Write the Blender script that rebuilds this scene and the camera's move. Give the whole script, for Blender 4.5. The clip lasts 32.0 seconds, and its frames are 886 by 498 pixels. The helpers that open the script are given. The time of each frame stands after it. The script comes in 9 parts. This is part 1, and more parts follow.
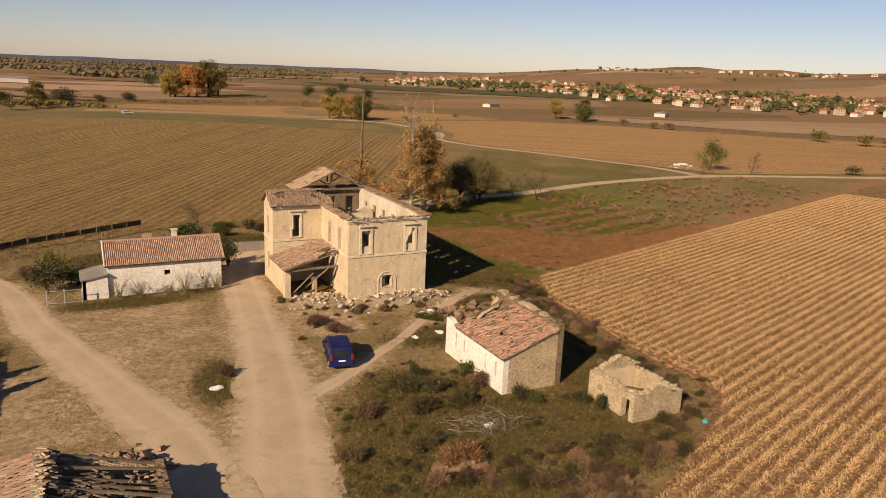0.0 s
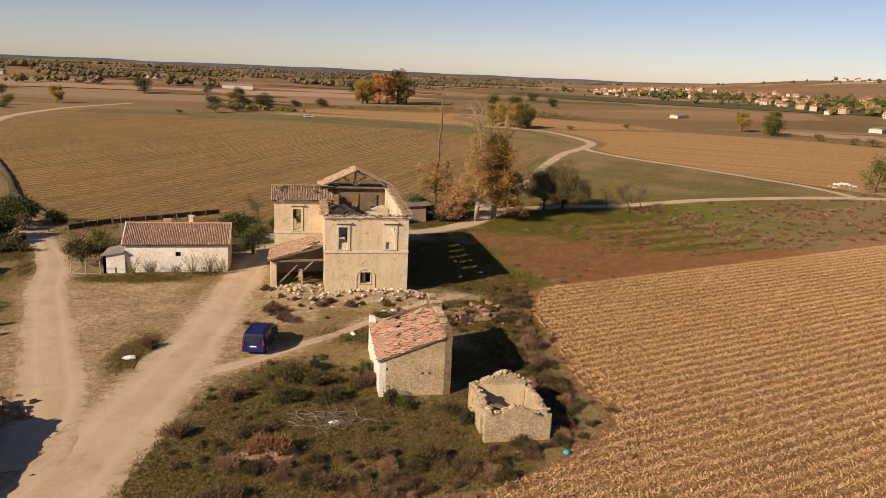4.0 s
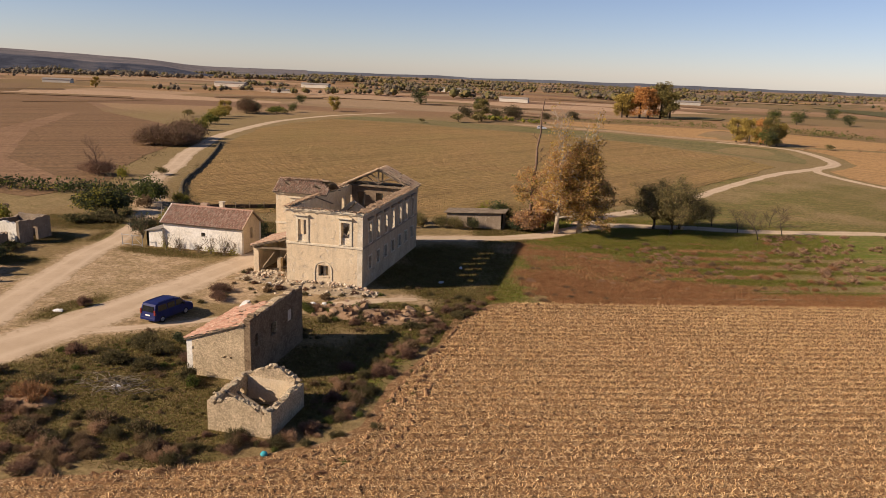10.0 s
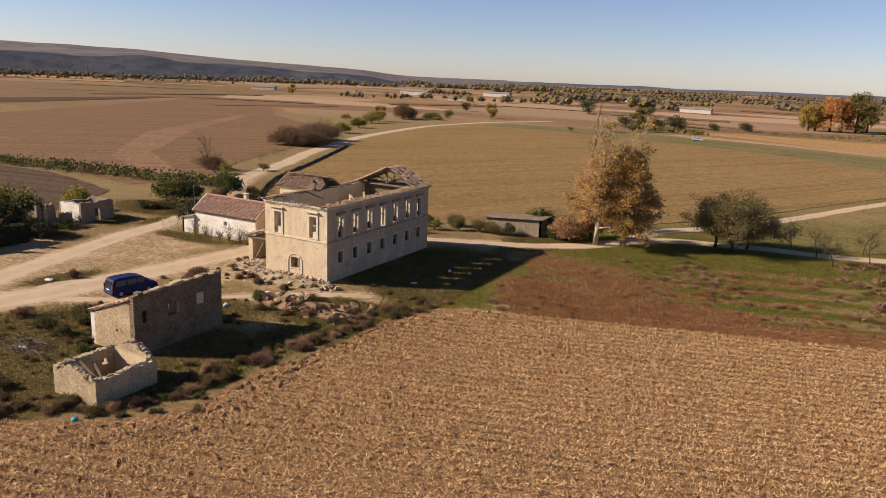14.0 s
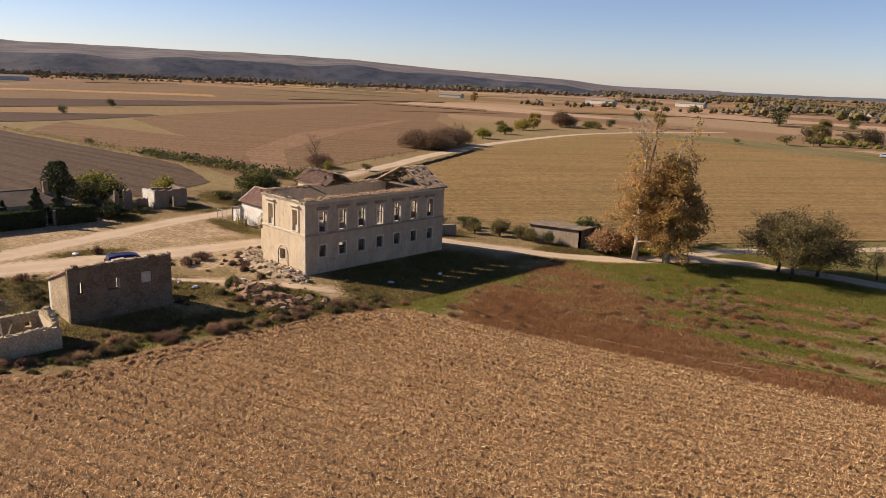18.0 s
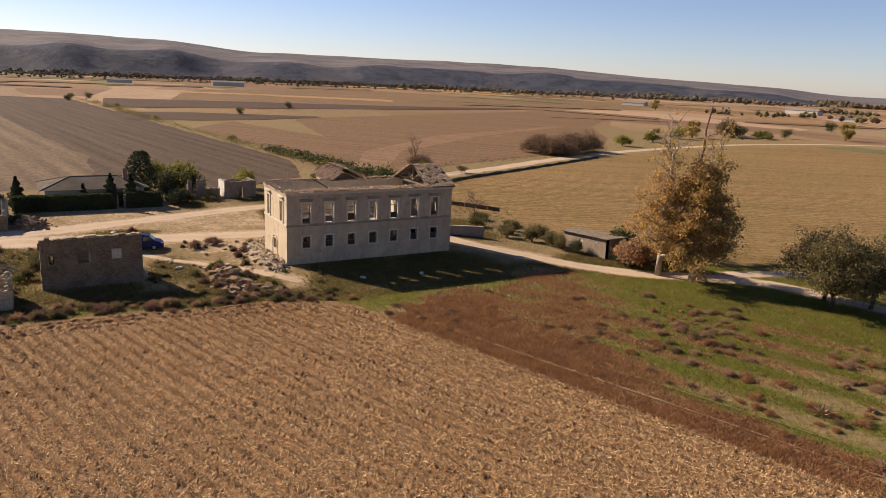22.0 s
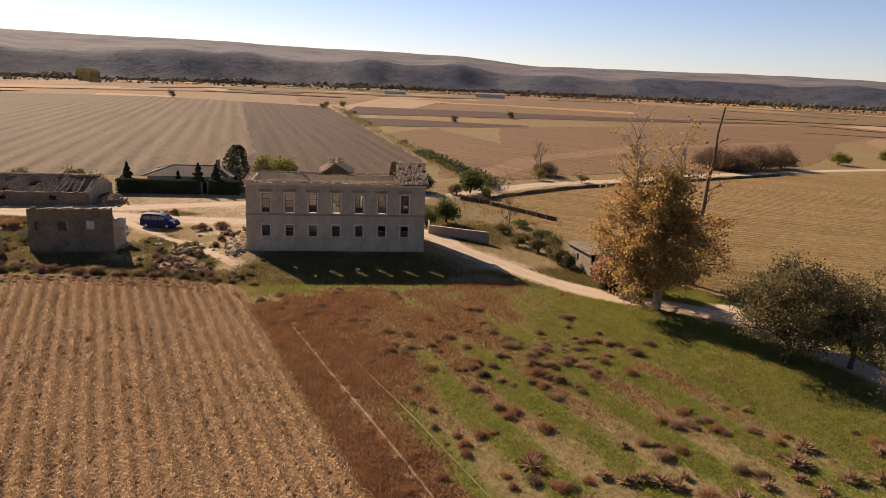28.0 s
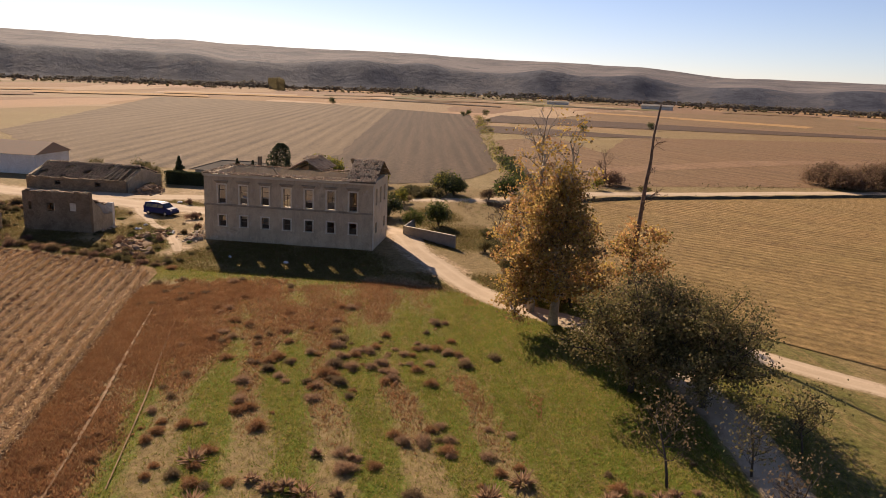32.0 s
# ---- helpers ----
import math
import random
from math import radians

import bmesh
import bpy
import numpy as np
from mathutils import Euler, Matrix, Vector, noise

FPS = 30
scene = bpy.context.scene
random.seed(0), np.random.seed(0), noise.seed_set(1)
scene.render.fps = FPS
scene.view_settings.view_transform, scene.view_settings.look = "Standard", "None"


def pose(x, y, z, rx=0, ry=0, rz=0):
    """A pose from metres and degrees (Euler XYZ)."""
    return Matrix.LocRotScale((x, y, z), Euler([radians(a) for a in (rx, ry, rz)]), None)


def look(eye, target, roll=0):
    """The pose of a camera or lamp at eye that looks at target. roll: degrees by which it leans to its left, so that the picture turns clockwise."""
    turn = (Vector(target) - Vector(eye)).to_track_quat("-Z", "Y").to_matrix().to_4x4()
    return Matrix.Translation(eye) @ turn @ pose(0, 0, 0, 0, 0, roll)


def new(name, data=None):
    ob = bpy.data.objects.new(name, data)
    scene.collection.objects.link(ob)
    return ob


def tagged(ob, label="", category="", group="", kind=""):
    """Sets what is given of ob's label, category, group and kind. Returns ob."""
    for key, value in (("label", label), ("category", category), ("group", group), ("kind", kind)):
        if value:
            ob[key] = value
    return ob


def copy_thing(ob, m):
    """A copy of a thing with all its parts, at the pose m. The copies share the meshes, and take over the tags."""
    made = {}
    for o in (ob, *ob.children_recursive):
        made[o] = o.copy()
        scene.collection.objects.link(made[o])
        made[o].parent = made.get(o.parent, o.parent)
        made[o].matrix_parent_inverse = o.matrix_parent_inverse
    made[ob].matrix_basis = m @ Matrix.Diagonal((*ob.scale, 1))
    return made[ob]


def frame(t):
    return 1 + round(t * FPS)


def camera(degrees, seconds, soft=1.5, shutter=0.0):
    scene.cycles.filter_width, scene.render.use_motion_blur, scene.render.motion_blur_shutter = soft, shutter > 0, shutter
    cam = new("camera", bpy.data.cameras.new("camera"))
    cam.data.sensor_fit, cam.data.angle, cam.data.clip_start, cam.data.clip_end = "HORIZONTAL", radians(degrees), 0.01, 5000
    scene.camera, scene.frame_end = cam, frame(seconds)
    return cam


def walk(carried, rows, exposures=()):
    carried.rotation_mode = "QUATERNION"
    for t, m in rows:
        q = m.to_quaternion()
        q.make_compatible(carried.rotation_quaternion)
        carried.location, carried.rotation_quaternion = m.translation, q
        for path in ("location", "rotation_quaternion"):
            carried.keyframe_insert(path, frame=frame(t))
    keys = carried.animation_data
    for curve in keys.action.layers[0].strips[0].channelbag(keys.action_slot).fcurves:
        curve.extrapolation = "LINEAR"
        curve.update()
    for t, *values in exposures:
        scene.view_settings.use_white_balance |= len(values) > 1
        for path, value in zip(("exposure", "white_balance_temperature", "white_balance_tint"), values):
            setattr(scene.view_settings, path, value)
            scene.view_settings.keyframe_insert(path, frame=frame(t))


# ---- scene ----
cam = camera(62.37, 32.0, soft=0.65)
# seconds, eye, yaw, pitch, roll
ROWS = [
    (0.0, -32.088, -64.449, 22.854, -27.197, -14.017, -2.499),
    (0.5, -29.643, -65.569, 22.924, -25.178, -14.077, -2.569),
    (1.0, -26.907, -66.689, 22.94, -22.999, -14.034, -2.576),
    (1.5, -24.256, -67.661, 23.002, -20.919, -14.046, -2.612),
    (2.0, -21.535, -68.575, 22.973, -18.82, -14.024, -2.601),
    (2.5, -18.803, -69.358, 22.971, -16.758, -14.021, -2.606),
    (3.0, -16.078, -70.045, 22.94, -14.737, -14.003, -2.558),
    (3.5, -13.172, -70.652, 22.92, -12.555, -13.983, -2.53),
    (5.5, -1.763, -71.845, 22.781, -4.278, -13.962, -2.454),
    (6.0, 1.217, -71.869, 22.766, -2.174, -13.981, -2.431),
    (6.5, 4.126, -71.761, 22.685, -0.167, -13.969, -2.428),
    (7.0, 6.938, -71.576, 22.621, 1.82, -13.946, -2.376),
    (7.5, 9.854, -71.253, 22.531, 3.867, -13.921, -2.345),
    (8.0, 12.839, -70.817, 22.499, 5.964, -13.875, -2.305),
    (8.5, 15.757, -70.275, 22.464, 8.002, -13.858, -2.299),
    (9.0, 18.554, -69.647, 22.447, 9.859, -13.841, -2.246),
    (9.5, 21.427, -68.934, 22.467, 11.756, -13.782, -2.186),
    (10.0, 24.285, -68.138, 22.505, 13.683, -13.753, -2.161),
    (10.5, 27.135, -67.2, 22.501, 15.669, -13.722, -2.169),
    (11.0, 29.817, -66.223, 22.436, 17.534, -13.691, -2.182),
    (11.5, 32.507, -65.111, 22.389, 19.428, -13.68, -2.211),
    (12.0, 35.206, -63.91, 22.281, 21.361, -13.648, -2.193),
    (12.5, 37.823, -62.624, 22.233, 23.304, -13.645, -2.219),
    (13.0, 40.403, -61.251, 22.143, 25.255, -13.613, -2.21),
    (13.5, 42.938, -59.813, 22.073, 27.224, -13.589, -2.225),
    (14.0, 45.416, -58.282, 22.063, 29.212, -13.565, -2.223),
    (14.5, 47.801, -56.644, 22.01, 31.177, -13.552, -2.265),
    (16.5, 56.756, -49.328, 21.717, 39.117, -13.492, -2.312),
    (17.0, 58.744, -47.4, 21.721, 41.051, -13.497, -2.327),
    (17.5, 60.848, -45.246, 21.725, 43.141, -13.491, -2.332),
    (18.0, 62.755, -43.078, 21.728, 45.13, -13.463, -2.328),
    (18.5, 64.595, -40.847, 21.73, 47.095, -13.477, -2.355),
    (19.0, 66.293, -38.629, 21.671, 48.966, -13.45, -2.362),
    (19.5, 68.055, -36.211, 21.63, 50.966, -13.453, -2.358),
    (20.0, 69.664, -33.782, 21.589, 52.901, -13.454, -2.374),
    (20.5, 71.192, -31.33, 21.506, 54.824, -13.456, -2.359),
    (21.0, 72.561, -28.888, 21.44, 56.713, -13.477, -2.384),
    (21.5, 73.911, -26.343, 21.374, 58.68, -13.468, -2.356),
    (22.0, 75.212, -23.663, 21.286, 60.714, -13.468, -2.357),
    (22.5, 76.4, -20.993, 21.196, 62.663, -13.478, -2.347),
    (23.0, 77.451, -18.389, 21.084, 64.531, -13.457, -2.315),
    (23.5, 78.473, -15.614, 21.01, 66.466, -13.455, -2.293),
    (24.0, 79.392, -12.79, 20.994, 68.368, -13.443, -2.278),
    (24.5, 80.285, -9.841, 20.976, 70.308, -13.419, -2.283),
    (25.0, 81.03, -7.043, 20.955, 72.076, -13.415, -2.287),
    (25.5, 81.723, -4.086, 20.932, 73.811, -13.391, -2.262),
    (27.5, 83.699, 8.291, 20.756, 81.032, -13.315, -2.213),
    (28.0, 83.87, 11.549, 20.641, 82.934, -13.286, -2.188),
    (28.5, 83.914, 14.829, 20.503, 84.815, -13.266, -2.16),
    (29.0, 83.889, 18.258, 20.423, 86.738, -13.226, -2.167),
    (29.5, 83.759, 21.46, 20.341, 88.524, -13.184, -2.174),
    (30.0, 83.512, 24.791, 20.257, 90.34, -13.142, -2.19),
    (30.5, 83.197, 28.168, 20.212, 92.139, -13.099, -2.228),
    (31.0, 82.793, 31.535, 20.145, 93.892, -13.064, -2.28),
    (31.5, 82.29, 34.921, 20.076, 95.589, -13.03, -2.339),
    (32.0, 81.71, 38.321, 20.046, 97.261, -12.984, -2.437),
]
# seconds, stops, kelvin, tint
EXPOSURES = [(0.0, 0.43, 7300, 15), (4.5, 0.56, 6950, 15), (9.0, 0.65, 6600, 15), (18.0, 0.84, 6300, 14), (25.0, 0.86, 6500, 15), (32.0, 0.86, 6800, 16)]
walk(cam, [(t, pose(x, y, z, 90 + pitch, roll, yaw)) for t, x, y, z, yaw, pitch, roll in ROWS], EXPOSURES)

# ---------------------------------------------------------------- light
SUN_DIR = Vector((-0.858 * math.cos(radians(29.5)), -0.513 * math.cos(radians(29.5)), math.sin(radians(29.5))))
world = bpy.data.worlds.new("world")
scene.world = world
world.use_nodes = True
wn = world.node_tree.nodes
sky = wn.new("ShaderNodeTexSky")
sky.sky_type = "NISHITA"
sky.sun_disc = False
sky.sun_elevation = radians(29.5)
sky.sun_rotation = math.atan2(SUN_DIR.x, SUN_DIR.y)
sky.air_density, sky.dust_density, sky.ozone_density = 0.8, 0.14, 2.5
wb = wn.new("ShaderNodeMix")
wb.data_type, wb.blend_type = "RGBA", "MULTIPLY"
wb.inputs["Factor"].default_value = 1.0
wb.inputs[7].default_value = (1.05, 0.98, 1.07, 1)
world.node_tree.links.new(sky.outputs["Color"], wb.inputs[6])
world.node_tree.links.new(wb.outputs[2], wn["Background"].inputs["Color"])
wn["Background"].inputs["Strength"].default_value = 0.057
sun = new("sun", bpy.data.lights.new("sun", "SUN"))
sun.data.energy, sun.data.angle, sun.data.color = 5.0, radians(0.53), (1.0, 0.84, 0.64)
sun.matrix_world = look((0, 0, 60), Vector((0, 0, 60)) - SUN_DIR)

# ---------------------------------------------------------------- helpers


def sstep(a, b, x):
    u = np.clip((np.asarray(x, float) - a) / (b - a), 0, 1)
    return u * u * (3 - 2 * u)


def fbm(x, y, s, seed=0.0):
    """Cheap smooth noise on arrays, about -1 to 1."""
    x, y = np.asarray(x, float) / s + seed * 3.17, np.asarray(y, float) / s - seed * 1.73
    v = (np.sin(x * 1.3 + 1.7 * np.sin(y * 0.9 + seed)) + np.sin(y * 1.1 + 1.3 * np.sin(x * 1.2 - seed)) * 0.8
         + 0.5 * np.sin(x * 2.9 + y * 2.3 + 2 * np.sin(x * 1.1)) + 0.4 * np.sin(y * 3.7 - x * 3.1 + 1.5 * np.sin(y * 1.4)))
    return v / 2.2


def ground_z(x, y):
    """Height of the ground."""
    x, y = np.asarray(x, float), np.asarray(y, float)
    dx = np.maximum(np.maximum(-8.3 - x, x), 0)
    dy = np.maximum(np.maximum(-y, y - 20.4), 0)
    z = 0.28 * np.exp(-(dx * dx + dy * dy) / 30.0) - 0.45 * sstep(22, 38, y) * (1 - sstep(40, 70, x)) * sstep(-62, -44, x)
    r = np.hypot(x, y)
    b = np.degrees(np.arctan2(-x, y))
    town = sstep(-21, -48, b) * (1 - sstep(-100, -125, b) * 0.8)
    z = z + town * ((27 + 9 * fbm(x, y, 170, 1)) * sstep(820, 1240, r) + 6 * sstep(480, 800, r) + 9 * sstep(1200, 1900, r))
    z = z - (1 - town) * sstep(700, 4400, r) * (27 + 6 * fbm(x, y, 700, 2))
    return z


def gz(x, y):
    return float(ground_z(x, y))


def mesh_ob(name, verts, faces, mat=None, parent=None, label="", smooth=False):
    me = bpy.data.meshes.new(name)
    me.from_pydata([tuple(v) for v in verts], [], [tuple(f) for f in faces])
    return link_mesh(name, me, mat, parent, label, smooth)


def link_mesh(name, me, mat=None, parent=None, label="", smooth=False):
    if mat is not None and not me.materials:
        me.materials.append(mat)
    if smooth:
        me.polygons.foreach_set("use_smooth", [True] * len(me.polygons))
    ob = new(name, me)
    if parent is not None:
        ob.parent = parent
    if label:
        tagged(ob, label)
    return ob


def part(name, bm, mat, parent, label="", smooth=False):
    me = bpy.data.meshes.new(name)
    bm.normal_update()
    bm.to_mesh(me)
    bm.free()
    return link_mesh(name, me, mat, parent, label, smooth)


def quads_mesh(name, co, per=4):
    """A mesh of loose polygons: co is (n, per, 3)."""
    n = len(co)
    me = bpy.data.meshes.new(name)
    me.vertices.add(n * per)
    me.vertices.foreach_set("co", np.asarray(co, np.float32).ravel())
    me.loops.add(n * per)
    me.loops.foreach_set("vertex_index", np.arange(n * per, dtype=np.int32))
    me.polygons.add(n)
    me.polygons.foreach_set("loop_start", np.arange(0, n * per, per, dtype=np.int32))
    me.update(calc_edges=True)
    return me


def thing(name, label, category, at=(0, 0, 0), rz=0.0, group="", kind=""):
    e = new(name)
    e.empty_display_size = 0.2
    e.matrix_basis = pose(*at, 0, 0, rz)
    return tagged(e, label, category, group, kind)


def box(bm, x0, y0, z0, x1, y1, z1, bevel=0.0):
    g = bmesh.ops.create_cube(bm, size=1.0, matrix=Matrix.Translation(((x0 + x1) / 2, (y0 + y1) / 2, (z0 + z1) / 2)) @ Matrix.Diagonal((x1 - x0, y1 - y0, z1 - z0, 1)))
    if bevel:
        es = list({e for v in g["verts"] for e in v.link_edges})
        bmesh.ops.bevel(bm, geom=es, offset=bevel, segments=1, affect="EDGES")
    return bm


def boxed(*dims, bevel=0.0):
    return box(bmesh.new(), *dims, bevel=bevel)


def beam_bm(a, b, w, h, bm=None):
    """A timber of section w x h from a to b."""
    bm = bm or bmesh.new()
    a, b = Vector(a), Vector(b)
    q = (b - a).to_track_quat("Z", "Y").to_matrix().to_4x4()
    bmesh.ops.create_cube(bm, size=1.0, matrix=Matrix.Translation((a + b) / 2) @ q @ Matrix.Diagonal((w, h, (b - a).length, 1)))
    return bm


def rod_bm(pts, r0, r1, sides=6, bm=None):
    """A tapered tube along points."""
    bm = bm or bmesh.new()
    rings = []
    n = len(pts)
    for i, p in enumerate(pts):
        p = Vector(p)
        d = Vector(pts[min(i + 1, n - 1)]) - Vector(pts[max(i - 1, 0)])
        q = d.to_track_quat("Z", "Y")
        r = r0 + (r1 - r0) * i / (n - 1)
        rings.append([bm.verts.new(p + q @ Vector((r * math.cos(6.2832 * k / sides), r * math.sin(6.2832 * k / sides), 0))) for k in range(sides)])
    for a, b in zip(rings, rings[1:]):
        for k in range(sides):
            bm.faces.new((a[k], a[(k + 1) % sides], b[(k + 1) % sides], b[k]))
    bm.faces.new(rings[-1])
    bm.faces.new(rings[0][::-1])
    return bm


# ---------------------------------------------------------------- materials
def mat_new(name, rough=0.9):
    m = bpy.data.materials.new(name)
    m.use_nodes = True
    nt = m.node_tree
    b = nt.nodes["Principled BSDF"]
    b.inputs["Roughness"].default_value = rough
    b.inputs["Specular IOR Level"].default_value = 0.08
    return m, nt, b


TONE = 0.82  # how light the sun-bleached surfaces are, all together


def toned(c):
    return tuple(v * TONE for v in c[:3])


class Nodes:
    """Short hands for building node trees."""

    def __init__(self, nt):
        self.nt = nt

    def coord(self, kind="Object"):
        return self.nt.nodes.new("ShaderNodeTexCoord").outputs[kind]

    def position(self):
        return self.nt.nodes.new("ShaderNodeNewGeometry").outputs["Position"]

    def mapping(self, vec, scale=(1, 1, 1), rot=(0, 0, 0)):
        n = self.nt.nodes.new("ShaderNodeMapping")
        n.inputs["Scale"].default_value = scale
        n.inputs["Rotation"].default_value = rot
        self.nt.links.new(vec, n.inputs["Vector"])
        return n.outputs["Vector"]

    def noise(self, vec, scale, detail=5, rough=0.6, distort=0.0):
        n = self.nt.nodes.new("ShaderNodeTexNoise")
        n.inputs["Scale"].default_value = scale
        n.inputs["Detail"].default_value = detail
        n.inputs["Roughness"].default_value = rough
        n.inputs["Distortion"].default_value = distort
        self.nt.links.new(vec, n.inputs["Vector"])
        return n.outputs["Fac"]

    def voronoi(self, vec, scale, feature="F1", out="Distance"):
        n = self.nt.nodes.new("ShaderNodeTexVoronoi")
        n.feature = feature
        n.inputs["Scale"].default_value = scale
        self.nt.links.new(vec, n.inputs["Vector"])
        return n.outputs[out]

    def ramp(self, fac, *stops):
        n = self.nt.nodes.new("ShaderNodeValToRGB")
        while len(n.color_ramp.elements) < len(stops):
            n.color_ramp.elements.new(0.5)
        for e, (p, c) in zip(n.color_ramp.elements, stops):
            e.position = p
            e.color = (*c, 1) if len(c) == 3 else c
        self.nt.links.new(fac, n.inputs["Fac"])
        return n.outputs["Color"]

    def grey(self, fac, a, b, va=0.0, vb=1.0):
        n = self.nt.nodes.new("ShaderNodeMapRange")
        n.inputs["From Min"].default_value, n.inputs["From Max"].default_value = a, b
        n.inputs["To Min"].default_value, n.inputs["To Max"].default_value = va, vb
        self.nt.links.new(fac, n.inputs["Value"])
        return n.outputs["Result"]

    def mix(self, fac, a, b, how="MIX"):
        n = self.nt.nodes.new("ShaderNodeMix")
        n.data_type = "RGBA"
        n.blend_type = how
        for sock, v in ((n.inputs["Factor"], fac), (n.inputs[6], a), (n.inputs[7], b)):
            if isinstance(v, (int, float)):
                sock.default_value = v
            elif isinstance(v, tuple):
                sock.default_value = (*v, 1)
            else:
                self.nt.links.new(v, sock)
        return n.outputs[2]

    def math(self, op, a, b=0.0):
        n = self.nt.nodes.new("ShaderNodeMath")
        n.operation = op
        for sock, v in zip(n.inputs, (a, b)):
            if isinstance(v, (int, float)):
                sock.default_value = v
            else:
                self.nt.links.new(v, sock)
        return n.outputs[0]

    def math_vec(self, vec, fac, amount=60.0):
        """The vector, pushed aside by a noise."""
        a = self.nt.nodes.new("ShaderNodeCombineXYZ")
        self.nt.links.new(self.math("MULTIPLY", fac, amount), a.inputs[0])
        self.nt.links.new(self.math("MULTIPLY", fac, amount), a.inputs[1])
        b = self.nt.nodes.new("ShaderNodeVectorMath")
        self.nt.links.new(vec, b.inputs[0])
        self.nt.links.new(a.outputs[0], b.inputs[1])
        return b.outputs[0]

    def attr(self, name, out="Fac"):
        n = self.nt.nodes.new("ShaderNodeAttribute")
        n.attribute_name = name
        return n.outputs[out]

    def sep(self, vec):
        n = self.nt.nodes.new("ShaderNodeSeparateXYZ")
        self.nt.links.new(vec, n.inputs[0])
        return n.outputs

    def random(self):
        return self.nt.nodes.new("ShaderNodeObjectInfo").outputs["Random"]

    def island(self):
        return self.nt.nodes.new("ShaderNodeNewGeometry").outputs["Random Per Island"]

    def bump(self, bsdf, height, strength=0.5, dist=0.05):
        n = self.nt.nodes.new("ShaderNodeBump")
        n.inputs["Strength"].default_value = strength
        n.inputs["Distance"].default_value = dist
        self.nt.links.new(height, n.inputs["Height"])
        self.nt.links.new(n.outputs["Normal"], bsdf.inputs["Normal"])

    def base(self, bsdf, col):
        self.nt.links.new(col, bsdf.inputs["Base Color"])


def surface(name, light, dark, grain=3.0, stain=0.35, rough=0.92, bump=0.4, dist=0.03, third=None):
    """A weathered surface: two tones by stains, grain over them, and relief."""
    light, dark, third = toned(light), toned(dark), toned(third) if third else None
    m, nt, b = mat_new(name, rough)
    n = Nodes(nt)
    p = n.position()
    c = n.ramp(n.noise(p, stain, 6, 0.62, 0.4), (0.32, dark), (0.66, light))
    if third:
        c = n.mix(n.grey(n.noise(p, stain * 2.7, 5, 0.7), 0.52, 0.7), c, third)
    g = n.noise(p, grain, 6, 0.7)
    c = n.mix(0.55, c, n.ramp(g, (0.3, (0.45, 0.45, 0.45)), (0.72, (1.25, 1.25, 1.25))), "MULTIPLY")
    n.base(b, c)
    n.bump(b, g, bump, dist)
    return m


def leafy(name, *tones, rough=0.8, trans=0.45):
    """Leaves: a tone for each loose leaf, some light let through."""
    m, nt, b = mat_new(name, rough)
    n = Nodes(nt)
    k = max(len(tones) - 1, 1)
    c = n.ramp(n.island(), *[(0.04 + 0.92 * i / k, t) for i, t in enumerate(tones)])
    p = n.position()
    c = n.mix(0.5, c, n.ramp(n.noise(p, 0.7, 3), (0.3, (0.6, 0.6, 0.6)), (0.7, (1.3, 1.3, 1.3))), "MULTIPLY")
    n.base(b, c)
    t = nt.nodes.new("ShaderNodeBsdfTranslucent")
    nt.links.new(c, t.inputs["Color"])
    mixn = nt.nodes.new("ShaderNodeMixShader")
    mixn.inputs[0].default_value = trans
    nt.links.new(b.outputs[0], mixn.inputs[1])
    nt.links.new(t.outputs[0], mixn.inputs[2])
    nt.links.new(mixn.outputs[0], nt.nodes["Material Output"].inputs["Surface"])
    return m


M_PLASTER_IN = surface("bare_inner_plaster", (0.78, 0.69, 0.54), (0.56, 0.46, 0.33), 4.0, 0.6)
M_STONE_TRIM = surface("pale_stone_trim", (0.80, 0.70, 0.53), (0.66, 0.56, 0.40), 6.0, 0.8)
M_WHITEWASH = surface("whitewash", (0.912, 0.869, 0.795), (0.763, 0.700, 0.594), 4.0, 0.5, bump=0.2)
M_WOOD = surface("grey_timber", (0.30, 0.235, 0.165), (0.16, 0.12, 0.085), 9.0, 1.2)
M_DARK_WOOD = surface("dark_timber", (0.13, 0.095, 0.065), (0.06, 0.045, 0.03), 9.0, 1.2)
M_BARK = surface("pale_bark", (0.42, 0.36, 0.27), (0.22, 0.18, 0.13), 5.0, 1.0)
M_DARK_BARK = surface("dark_bark", (0.13, 0.10, 0.075), (0.07, 0.055, 0.04), 6.0, 1.0)
M_SPOIL = surface("lime_spoil", (0.44, 0.345, 0.23), (0.31, 0.235, 0.15), 5.0, 0.8)
M_CONCRETE = surface("grey_concrete", (0.34, 0.31, 0.27), (0.24, 0.21, 0.18), 6.0, 0.6)
M_METAL = surface("painted_metal", (0.5, 0.5, 0.48), (0.38, 0.37, 0.35), 8.0, 1.0, rough=0.5)
M_DARK = surface("dark_sheet", (0.05, 0.045, 0.04), (0.03, 0.027, 0.025), 5.0, 0.8)
M_LITTER = surface("white_litter", (0.78, 0.77, 0.75), (0.6, 0.6, 0.6), 8.0, 1.0, rough=0.6)


def plaster_mat(name, light, dark, grey, patch):
    """Weathered render: broad tones, rain streaks down the wall, worn patches, fine grain."""
    light, dark, grey, patch = toned(light), toned(dark), toned(grey), toned(patch)
    m, nt, b = mat_new(name, 0.93)
    n = Nodes(nt)
    p = n.position()
    c = n.mix(n.grey(n.noise(p, 0.45, 6, 0.65, 0.5), 0.36, 0.64), dark, light)
    streak = n.noise(n.mapping(p, (1.6, 1.6, 0.4)), 1.1, 5, 0.7)
